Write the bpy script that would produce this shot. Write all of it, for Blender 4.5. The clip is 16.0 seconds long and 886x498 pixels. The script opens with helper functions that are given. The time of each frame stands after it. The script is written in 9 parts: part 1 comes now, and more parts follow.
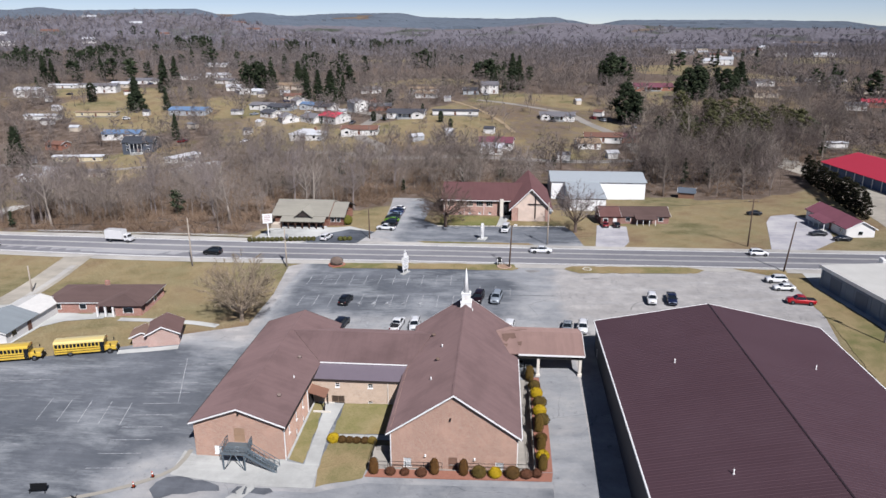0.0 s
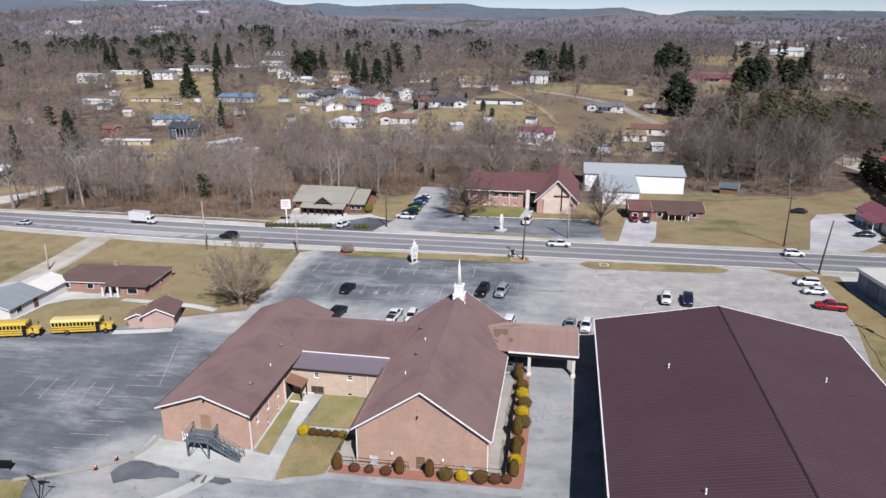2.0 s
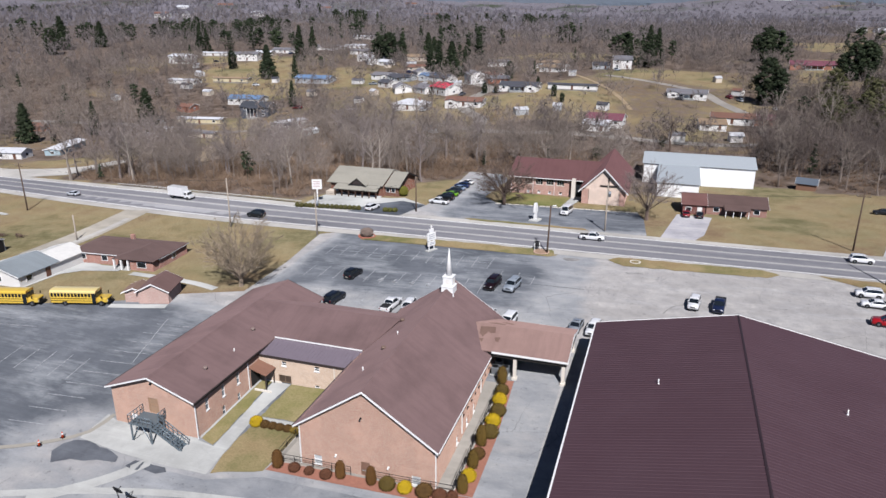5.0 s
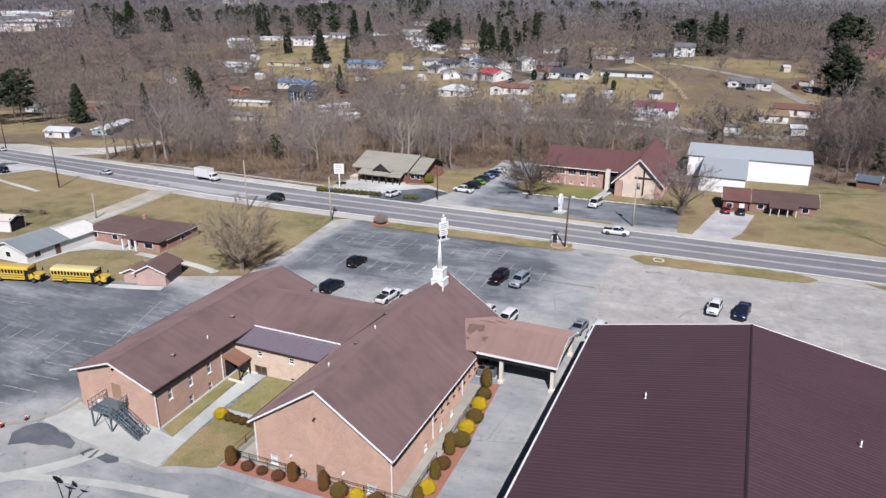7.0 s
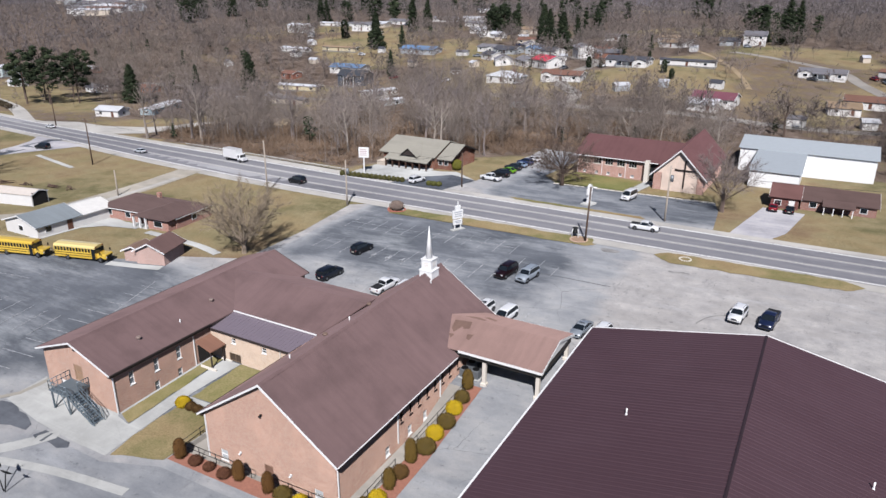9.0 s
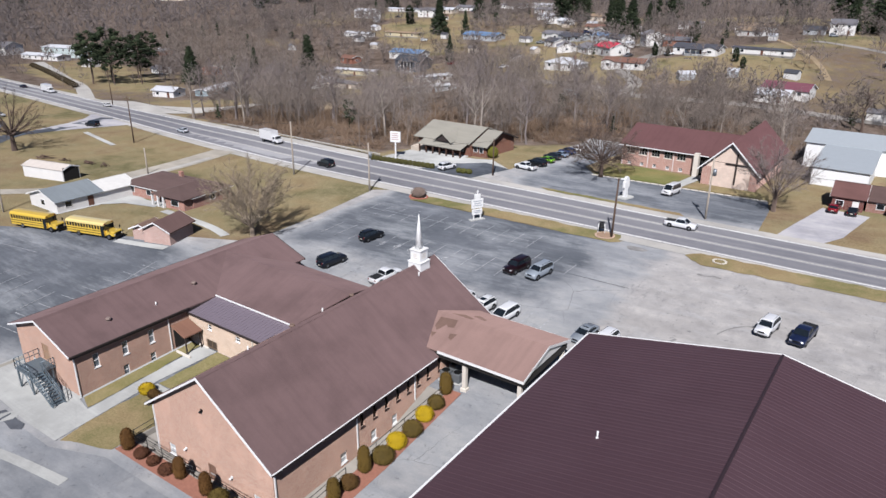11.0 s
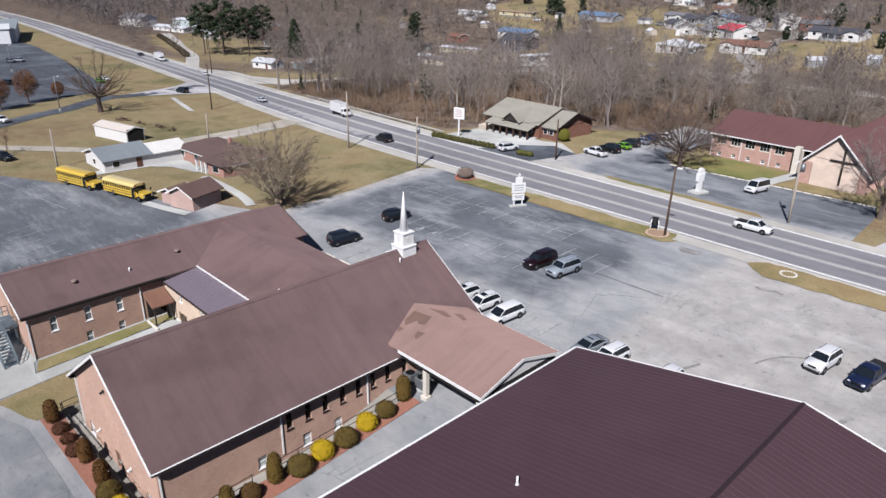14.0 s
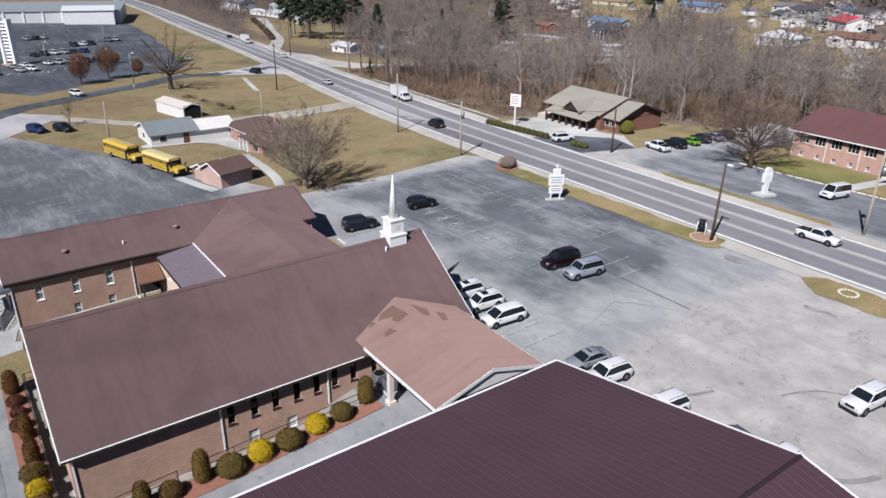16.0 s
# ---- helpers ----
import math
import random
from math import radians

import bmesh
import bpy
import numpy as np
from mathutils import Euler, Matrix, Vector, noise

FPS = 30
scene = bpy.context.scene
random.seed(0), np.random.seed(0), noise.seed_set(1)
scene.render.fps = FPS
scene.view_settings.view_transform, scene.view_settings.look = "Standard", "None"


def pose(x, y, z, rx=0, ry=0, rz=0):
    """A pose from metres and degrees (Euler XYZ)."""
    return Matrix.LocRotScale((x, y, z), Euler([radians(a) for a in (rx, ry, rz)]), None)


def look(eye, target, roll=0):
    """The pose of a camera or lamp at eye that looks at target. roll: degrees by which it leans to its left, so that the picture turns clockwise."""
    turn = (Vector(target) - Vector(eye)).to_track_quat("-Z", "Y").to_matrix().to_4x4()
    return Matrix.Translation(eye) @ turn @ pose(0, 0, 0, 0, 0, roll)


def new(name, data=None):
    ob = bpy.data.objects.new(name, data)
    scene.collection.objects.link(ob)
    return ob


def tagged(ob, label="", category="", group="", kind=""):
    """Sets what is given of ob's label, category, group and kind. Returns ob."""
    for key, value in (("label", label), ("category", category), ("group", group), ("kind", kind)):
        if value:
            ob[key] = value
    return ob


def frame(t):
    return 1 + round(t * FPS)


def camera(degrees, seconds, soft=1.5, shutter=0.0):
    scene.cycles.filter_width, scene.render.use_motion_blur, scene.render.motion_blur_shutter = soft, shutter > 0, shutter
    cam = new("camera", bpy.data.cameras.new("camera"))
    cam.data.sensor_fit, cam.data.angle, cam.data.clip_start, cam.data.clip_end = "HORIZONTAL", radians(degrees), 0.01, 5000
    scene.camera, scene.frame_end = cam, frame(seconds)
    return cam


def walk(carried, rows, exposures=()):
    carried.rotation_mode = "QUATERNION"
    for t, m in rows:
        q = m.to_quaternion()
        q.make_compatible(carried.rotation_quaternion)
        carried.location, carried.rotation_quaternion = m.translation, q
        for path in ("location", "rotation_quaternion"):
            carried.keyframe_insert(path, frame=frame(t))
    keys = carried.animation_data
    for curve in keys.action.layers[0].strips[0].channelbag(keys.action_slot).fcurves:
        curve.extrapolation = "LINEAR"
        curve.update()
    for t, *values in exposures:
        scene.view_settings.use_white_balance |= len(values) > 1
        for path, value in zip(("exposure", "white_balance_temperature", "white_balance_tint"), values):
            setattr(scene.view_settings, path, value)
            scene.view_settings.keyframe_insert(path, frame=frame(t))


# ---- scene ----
cam = camera(64.8, 16.0)
PLAN = 1.2  # metres to one unit of the plan below
EXPOSURE, KELVIN, TINT = 0.2, 6200, 14
METRES, EYE, TILT, LEAN, TURN = 85.0 * PLAN, 48.0 * PLAN, -17.4, 0.0, 4.6
ROWS = [
    (0.0, 0.0, 0.0, 0.0, -0.0, 0.0, 0.0),
    (0.5, 0.0295, 0.0116, -0.0006, 1.25, -0.17, -0.4),
    (1.0, 0.0561, 0.0241, -0.0008, 2.42, -0.34, -0.78),
    (1.5, 0.0839, 0.0387, -0.0016, 3.68, -0.54, -1.2),
    (2.0, 0.111, 0.0543, -0.0019, 4.93, -0.74, -1.63),
    (2.5, 0.1374, 0.0718, -0.0026, 6.18, -0.94, -2.03),
    (3.0, 0.163, 0.0898, -0.0021, 7.45, -1.13, -2.44),
    (3.5, 0.188, 0.1089, -0.001, 8.74, -1.39, -2.86),
    (4.0, 0.2124, 0.1288, -0.0002, 10.04, -1.61, -3.25),
    (6.5, 0.3227, 0.2406, 0.0102, 16.59, -3.07, -5.32),
    (7.0, 0.342, 0.2653, 0.0113, 17.9, -3.43, -5.73),
    (7.5, 0.3604, 0.2907, 0.0115, 19.22, -3.75, -6.14),
    (8.0, 0.3779, 0.3166, 0.0126, 20.56, -4.09, -6.59),
    (10.5, 0.4555, 0.4517, 0.022, 27.82, -6.06, -8.77),
    (11.0, 0.4687, 0.48, 0.024, 29.41, -6.5, -9.21),
    (11.5, 0.4808, 0.5088, 0.0259, 31.02, -6.97, -9.68),
    (12.0, 0.4926, 0.5375, 0.0279, 32.7, -7.48, -10.15),
    (12.5, 0.5034, 0.5667, 0.0295, 34.42, -7.96, -10.61),
    (13.0, 0.5132, 0.5962, 0.0317, 36.2, -8.48, -11.1),
    (13.5, 0.5224, 0.6259, 0.0342, 38.04, -9.04, -11.56),
    (14.0, 0.5317, 0.6554, 0.0369, 39.96, -9.59, -12.05),
    (14.5, 0.54, 0.6853, 0.0399, 41.96, -10.17, -12.53),
    (15.0, 0.5475, 0.7153, 0.0422, 44.01, -10.79, -13.01),
    (15.5, 0.5542, 0.7455, 0.0449, 46.11, -11.45, -13.47),
    (16.0, 0.5598, 0.7761, 0.0467, 48.29, -12.07, -13.95),
]
walk(cam, [(t, pose(0, 0, EYE, TILT, LEAN, TURN) @ pose(METRES * x, METRES * y, METRES * z, 90 + pitch, roll, yaw)) for t, x, y, z, yaw, pitch, roll in ROWS], [(0.0, EXPOSURE, KELVIN, TINT)])

# ---- light: clear winter noon, sun in the south-south-east ----
SUN_AZ, SUN_EL = 152.8, 44.5
world = bpy.data.worlds.new("sky")
scene.world = world
world.use_nodes = True
_nt = world.node_tree
_sky = _nt.nodes.new("ShaderNodeTexSky")
_sky.sky_type, _sky.sun_disc = "NISHITA", False
_sky.sun_elevation, _sky.sun_rotation = radians(SUN_EL), radians(SUN_AZ)
_sky.air_density, _sky.dust_density, _sky.ozone_density = 0.5, 0.0, 1.5
_tone = _nt.nodes.new("ShaderNodeMix")
_tone.data_type, _tone.blend_type = "RGBA", "MULTIPLY"
_tone.inputs[0].default_value, _tone.inputs[7].default_value = 1.0, (1.12, 1.0, 0.96, 1.0)
_nt.links.new(_sky.outputs[0], _tone.inputs[6])
_nt.links.new(_tone.outputs[2], _nt.nodes["Background"].inputs[0])
_nt.nodes["Background"].inputs[1].default_value = 0.07
sun = new("sun", bpy.data.lights.new("sun", "SUN"))
sun.data.energy, sun.data.angle, sun.data.color = 5.0, radians(0.55), (1.0, 0.965, 0.92)
_a, _e = radians(SUN_AZ), radians(SUN_EL)
sun.matrix_basis = look((0, 0, 0), (-math.sin(_a) * math.cos(_e), -math.cos(_a) * math.cos(_e), -math.sin(_e)))
sun.location = (0, 0, 300)


# ---- materials ----
def rgb(h):
    """Linear colour from an sRGB hex text."""
    c = [int(h[i:i + 2], 16) / 255 for i in (0, 2, 4)]
    return tuple(v / 12.92 if v <= 0.04045 else ((v + 0.055) / 1.055) ** 2.4 for v in c) + (1.0,)


class Nodes:
    def __init__(self, name):
        self.m = bpy.data.materials.new(name)
        self.m.use_nodes = True
        self.t = self.m.node_tree
        self.b = self.t.nodes["Principled BSDF"]
        self.made = {}

    def n(self, kind, **props):
        node = self.t.nodes.new(kind)
        for k, v in props.items():
            if k.startswith("in_"):
                node.inputs[int(k[3:])].default_value = v
        return node

    def link(self, a, b):
        self.t.links.new(a, b)
        return a

    def pos(self, local=False):
        if local:
            return self.n("ShaderNodeTexCoord").outputs["Object"]
        return self.n("ShaderNodeNewGeometry").outputs["Position"]

    def noise(self, scale, detail=3.0, rough=0.55, vec=None, stretch=None, local=False):
        key = (scale, detail, stretch, local)
        node = self.n("ShaderNodeTexNoise")
        node.inputs["Scale"].default_value = scale
        node.inputs["Detail"].default_value = detail
        node.inputs["Roughness"].default_value = rough
        v = vec or self.pos(local)
        if stretch:
            mp = self.n("ShaderNodeMapping")
            mp.inputs["Scale"].default_value = stretch
            self.link(v, mp.inputs[0])
            v = mp.outputs[0]
        self.link(v, node.inputs["Vector"])
        return node.outputs["Fac"]

    def ramp(self, fac, stops):
        node = self.n("ShaderNodeValToRGB")
        cr = node.color_ramp
        while len(cr.elements) < len(stops):
            cr.elements.new(0.5)
        for el, (p, c) in zip(cr.elements, stops):
            el.position, el.color = p, c if len(c) == 4 else (*c, 1)
        self.link(fac, node.inputs[0])
        return node.outputs[0]

    def mix(self, fac, a, b, mode="MIX"):
        node = self.n("ShaderNodeMix")
        node.data_type, node.blend_type = "RGBA", mode
        for slot, v in ((0, fac), (6, a), (7, b)):
            if hasattr(v, "is_linked"):
                self.link(v, node.inputs[slot])
            else:
                node.inputs[slot].default_value = v
        return node.outputs[2]

    def math(self, op, a, b=0.5, c=0.0):
        node = self.n("ShaderNodeMath")
        node.operation = op
        for slot, v in ((0, a), (1, b), (2, c)):
            if hasattr(v, "is_linked"):
                self.link(v, node.inputs[slot])
            else:
                node.inputs[slot].default_value = v
        return node.outputs[0]

    def bump(self, height, strength=0.3, dist=0.02):
        node = self.n("ShaderNodeBump")
        node.inputs["Strength"].default_value = strength
        node.inputs["Distance"].default_value = dist
        self.link(height, node.inputs["Height"])
        self.link(node.outputs[0], self.b.inputs["Normal"])

    def done(self, color, rough=0.8, metal=0.0, spec=0.4):
        if hasattr(color, "is_linked"):
            self.link(color, self.b.inputs["Base Color"])
        else:
            self.b.inputs["Base Color"].default_value = color
        if hasattr(rough, "is_linked"):
            self.link(rough, self.b.inputs["Roughness"])
        else:
            self.b.inputs["Roughness"].default_value = rough
        self.b.inputs["Metallic"].default_value = metal
        self.b.inputs["Specular IOR Level"].default_value = spec
        self.b.inputs["Diffuse Roughness"].default_value = 1.0 if not hasattr(rough, "is_linked") and rough > 0.75 else 0.0
        return self.m


def dark(c, k):
    return (c[0] * k, c[1] * k, c[2] * k, 1.0)


_cache = {}


def plain(hexcol, rough=0.6, metal=0.0, spec=0.4, var=0.18, scale=1.3, local=True):
    """Painted or moulded surface: one colour with soft dirt and fine grain."""
    key = ("plain", hexcol, rough, metal, spec, var, scale, local)
    if key not in _cache:
        k, c = Nodes("paint_" + hexcol), rgb(hexcol)
        col = k.mix(k.noise(scale, 4, local=local), dark(c, 1 - var), dark(c, 1 + var * 0.7))
        fine = k.noise(scale * 14, 2, local=local)
        col = k.mix(k.math("MULTIPLY", fine, 0.25), col, dark(c, 1 - var * 1.4))
        _cache[key] = k.done(col, rough, metal, spec)
    return _cache[key]


def shingles(hexcol, stain=0.35, ridge="y"):
    """Asphalt shingles: courses, streaks down the slope, patchy weathering."""
    key = ("shingle", hexcol, stain, ridge)
    if key not in _cache:
        k, c = Nodes("shingles_" + hexcol), rgb(hexcol)
        big = k.noise(0.16, 5, 0.6)
        mid = k.noise(0.9, 4, 0.65)
        grain = k.noise(9.0, 2, 0.7)
        col = k.ramp(big, [(0.25, dark(c, 1 - stain)), (0.5, c), (0.8, dark(c, 1 + stain * 0.5))])
        col = k.mix(k.math("MULTIPLY", mid, 0.5), col, dark(c, 0.75))
        col = k.mix(k.math("MULTIPLY", grain, 0.45), col, dark(c, 1.35))
        streak = k.noise(1.0, 5, 0.7, stretch=(0.1, 1.1, 0.1) if ridge == "y" else (1.1, 0.1, 0.1))
        col = k.mix(k.ramp(streak, [(0.46, (0, 0, 0)), (0.7, (0.3, 0.3, 0.3))]), col, dark(c, 0.62))
        wave = k.n("ShaderNodeTexWave")
        wave.wave_type, wave.bands_direction = "BANDS", "Z"
        wave.inputs["Scale"].default_value, wave.inputs["Distortion"].default_value = 3.3, 1.5
        k.link(k.pos(), wave.inputs[0])
        col = k.mix(k.math("MULTIPLY", wave.outputs["Fac"], 0.05), col, dark(c, 0.55))
        k.bump(k.math("ADD", grain, k.math("MULTIPLY", wave.outputs["Fac"], 0.3)), 0.35, 0.02)
        _cache[key] = k.done(col, 0.92, 0, 0.25)
    return _cache[key]


def brick(hex1, hex2, mortar):
    """Running-bond brick on upright walls."""
    key = ("brick", hex1, hex2)
    if key not in _cache:
        k = Nodes("brick_" + hex1)
        sep, com = k.n("ShaderNodeSeparateXYZ"), k.n("ShaderNodeCombineXYZ")
        k.link(k.pos(), sep.inputs[0])
        k.link(k.math("ADD", sep.outputs[0], sep.outputs[1]), com.inputs[0])
        k.link(sep.outputs[2], com.inputs[1])
        br = k.n("ShaderNodeTexBrick")
        br.inputs["Scale"].default_value = 1.0
        br.inputs["Brick Width"].default_value, br.inputs["Row Height"].default_value = 0.21, 0.075
        br.inputs["Mortar Size"].default_value = 0.008
        br.inputs["Color1"].default_value, br.inputs["Color2"].default_value = rgb(hex1), rgb(hex2)
        br.inputs["Mortar"].default_value = rgb(mortar)
        k.link(com.outputs[0], br.inputs["Vector"])
        c = rgb(hex1)
        streak = k.noise(0.9, 4, 0.7, stretch=(0.35, 0.35, 3.2))
        col = k.mix(k.math("MULTIPLY", streak, 0.42), br.outputs["Color"], dark(c, 0.62))
        patch = k.noise(0.5, 3, 0.6)
        col = k.mix(k.ramp(patch, [(0.45, (0, 0, 0)), (0.75, (0.35, 0.35, 0.35))]), col, dark(c, 1.35))
        k.bump(br.outputs["Fac"], 0.3, 0.01)
        _cache[key] = k.done(col, 0.9, 0, 0.2)
    return _cache[key]


def glass_pane(hexcol="1b2126"):
    key = ("glass", hexcol)
    if key not in _cache:
        k, c = Nodes("window_glass_" + hexcol), rgb(hexcol)
        col = k.mix(k.noise(1.5, 2, local=True), dark(c, 0.6), dark(c, 1.4))
        _cache[key] = k.done(col, 0.06, 0, 0.8)
    return _cache[key]


def car_paint(hexcol):
    key = ("car", hexcol)
    if key not in _cache:
        k, c = Nodes("car_paint_" + hexcol), rgb(hexcol)
        col = k.mix(k.noise(0.8, 3, local=True), dark(c, 0.9), dark(c, 1.06))
        m = k.done(col, 0.3, 0.15, 0.5)
        k.b.inputs["Coat Weight"].default_value = 0.7
        k.b.inputs["Coat Roughness"].default_value = 0.06
        _cache[key] = m
    return _cache[key]


def asphalt(name, base, light, crack=0.4, streak=(1, 1, 1), patch_scale=0.07):
    k, c, l = Nodes(name), rgb(base), rgb(light)
    big = k.noise(patch_scale, 6, 0.62, stretch=streak)
    mid = k.noise(0.45, 5, 0.65)
    fine = k.noise(7.0, 3, 0.7)
    col = k.ramp(big, [(0.36, dark(c, 0.8)), (0.5, c), (0.66, l)])
    col = k.mix(k.ramp(mid, [(0.42, (0, 0, 0)), (0.72, (0.55, 0.55, 0.55))]), col, l)
    drag = k.noise(0.33, 5, 0.7, stretch=(0.12, 1.6, 1))
    col = k.mix(k.ramp(drag, [(0.5, (0, 0, 0)), (0.68, (0.4, 0.4, 0.4))]), col, dark(l, 1.12))
    col = k.mix(k.math("MULTIPLY", fine, 0.35), col, dark(c, 0.6))
    vor = k.n("ShaderNodeTexVoronoi")
    vor.feature = "DISTANCE_TO_EDGE"
    vor.inputs["Scale"].default_value = 0.14
    warp = k.n("ShaderNodeVectorMath")
    nz = k.n("ShaderNodeTexNoise")
    nz.inputs["Scale"].default_value = 0.5
    k.link(k.pos(), nz.inputs["Vector"])
    k.link(k.pos(), warp.inputs[0])
    k.link(nz.outputs["Color"], warp.inputs[1])
    k.link(warp.outputs[0], vor.inputs["Vector"])
    line = k.ramp(vor.outputs["Distance"], [(0.0, (crack, crack, crack)), (0.006, (0, 0, 0))])
    col = k.mix(line, col, dark(c, 0.45))
    k.bump(fine, 0.4, 0.01)
    return k.done(col, 0.88, 0, 0.3)


def lot_mat():
    """Sealed asphalt that wears to pale grey (attribute worn), with sweeping streaks and cracks."""
    k = Nodes("parking_asphalt")
    at = k.n("ShaderNodeAttribute")
    at.attribute_name = "worn"
    big, mid, fine = k.noise(0.05, 6, 0.65), k.noise(0.35, 5, 0.68), k.noise(6.0, 3, 0.7)
    swirl = k.noise(0.12, 7, 0.7, stretch=(0.5, 1.25, 1))
    sealed = k.ramp(big, [(0.34, rgb("484d53")), (0.52, rgb("5e6268")), (0.68, rgb("7e8287"))])
    sealed = k.mix(k.ramp(swirl, [(0.5, (0, 0, 0)), (0.66, (0.6, 0.6, 0.6))]), sealed, rgb("989c9f"))
    marks = k.noise(0.9, 6, 0.8, stretch=(0.22, 1.9, 1))
    sealed = k.mix(k.ramp(marks, [(0.38, (0.4, 0.4, 0.4)), (0.56, (0, 0, 0))]), sealed, rgb("474a50"))
    pale = k.ramp(mid, [(0.32, rgb("8a8887")), (0.5, rgb("9d9b99")), (0.7, rgb("adaaa6"))])
    scuffs = k.noise(0.7, 6, 0.75, stretch=(1.5, 0.5, 1))
    pale = k.mix(k.ramp(scuffs, [(0.3, (0.35, 0.35, 0.35)), (0.44, (0, 0, 0))]), pale, rgb("77767a"))
    pale = k.mix(k.ramp(swirl, [(0.42, (0.5, 0.5, 0.5)), (0.56, (0, 0, 0))]), pale, rgb("8a8784"))
    edge = k.math("ADD", at.outputs["Fac"], k.math("MULTIPLY", k.math("SUBTRACT", big, 0.5), 1.1))
    edge = k.math("ADD", edge, k.math("MULTIPLY", k.math("SUBTRACT", swirl, 0.5), 0.7))
    half = k.ramp(k.noise(0.16, 6, 0.7, stretch=(0.7, 1.2, 1)), [(0.34, rgb("7a7d81")), (0.52, rgb("8c8e90")), (0.68, rgb("9c9c9b"))])
    col = k.mix(k.ramp(edge, [(0.12, (0, 0, 0)), (0.52, (1, 1, 1))]), sealed, half)
    bare = k.math("ADD", at.outputs["Fac"], k.math("MULTIPLY", k.math("SUBTRACT", swirl, 0.5), 0.9))
    col = k.mix(k.ramp(bare, [(0.62, (0, 0, 0)), (0.86, (1, 1, 1))]), col, pale)
    drag = k.noise(0.3, 6, 0.72, stretch=(0.3, 1.3, 1))
    col = k.mix(k.ramp(drag, [(0.53, (0, 0, 0)), (0.72, (0.3, 0.3, 0.3))]), col, rgb("aeb1b4"))
    spots = k.noise(1.1, 4, 0.75)
    col = k.mix(k.ramp(spots, [(0.28, (0.5, 0.5, 0.5)), (0.4, (0, 0, 0))]), col, rgb("3f4145"))
    col = k.mix(k.math("MULTIPLY", fine, 0.3), col, rgb("45474b"))
    vor = k.n("ShaderNodeTexVoronoi")
    vor.feature = "DISTANCE_TO_EDGE"
    vor.inputs["Scale"].default_value = 0.11
    add = k.n("ShaderNodeVectorMath")
    nz = k.n("ShaderNodeTexNoise")
    nz.inputs["Scale"].default_value = 0.35
    k.link(k.pos(), nz.inputs["Vector"])
    k.link(k.pos(), add.inputs[0])
    k.link(nz.outputs["Color"], add.inputs[1])
    k.link(add.outputs[0], vor.inputs["Vector"])
    crack = k.math("MULTIPLY", k.ramp(vor.outputs["Distance"], [(0.0, (0.6, 0.6, 0.6)), (0.004, (0, 0, 0))]), k.ramp(k.noise(0.06, 3), [(0.5, (0, 0, 0)), (0.6, (1, 1, 1))]))
    col = k.mix(crack, col, rgb("3a3b3e"))
    arc = k.noise(0.22, 6, 0.8, stretch=(1.6, 0.5, 1))
    col = k.mix(k.ramp(arc, [(0.61, (0, 0, 0)), (0.7, (0.5, 0.5, 0.5))]), col, rgb("54565a"))
    k.bump(fine, 0.4, 0.01)
    return k.done(col, 0.9, 0, 0.25)


def grass_mat(name, tan, olive, brown):
    k = Nodes(name)
    big = k.noise(0.045, 5, 0.6)
    mid = k.noise(0.35, 5, 0.65)
    fine = k.noise(5.0, 3, 0.75)
    col = k.ramp(big, [(0.38, rgb(olive)), (0.5, rgb(tan)), (0.62, rgb(brown))])
    col = k.mix(k.ramp(mid, [(0.42, (0, 0, 0)), (0.65, (0.6, 0.6, 0.6))]), col, rgb(tan))
    col = k.mix(k.ramp(k.noise(0.13, 4, 0.6), [(0.5, (0, 0, 0)), (0.66, (0.7, 0.7, 0.7))]), col, dark(rgb(olive), 0.95))
    col = k.mix(k.ramp(fine, [(0.35, (0.5, 0.5, 0.5)), (0.6, (0, 0, 0))]), col, dark(rgb(olive), 0.55))
    k.bump(fine, 0.7, 0.06)
    return k.done(col, 0.95, 0, 0.15)


def ground_mat():
    """Dry winter lawn, fading into leaf litter where the woods stand (attribute litter)."""
    k = Nodes("winter_ground")
    big, mid, fine = k.noise(0.03, 5, 0.6), k.noise(0.22, 5, 0.65), k.noise(3.5, 3, 0.75)
    lawn = k.ramp(big, [(0.38, rgb("605d42")), (0.5, rgb("85775a")), (0.62, rgb("76644f"))])
    lawn = k.mix(k.ramp(k.noise(0.11, 4, 0.6), [(0.5, (0, 0, 0)), (0.66, (0.65, 0.65, 0.65))]), lawn, rgb("656346"))
    lawn = k.mix(k.ramp(mid, [(0.4, (0, 0, 0)), (0.68, (0.65, 0.65, 0.65))]), lawn, rgb("908569"))
    lit = k.ramp(mid, [(0.3, rgb("473d37")), (0.5, rgb("61554d")), (0.7, rgb("786c65"))])
    at = k.n("ShaderNodeAttribute")
    at.attribute_name = "litter"
    edge = k.math("ADD", at.outputs["Fac"], k.math("MULTIPLY", k.math("SUBTRACT", mid, 0.5), 0.9))
    col = k.mix(k.ramp(edge, [(0.35, (0, 0, 0)), (0.62, (1, 1, 1))]), lawn, lit)
    col = k.mix(k.ramp(fine, [(0.36, (0.45, 0.45, 0.45)), (0.62, (0, 0, 0))]), col, rgb("3c3424"))
    k.bump(k.math("ADD", fine, mid), 0.8, 0.1)
    return k.done(col, 0.97, 0, 0.1)


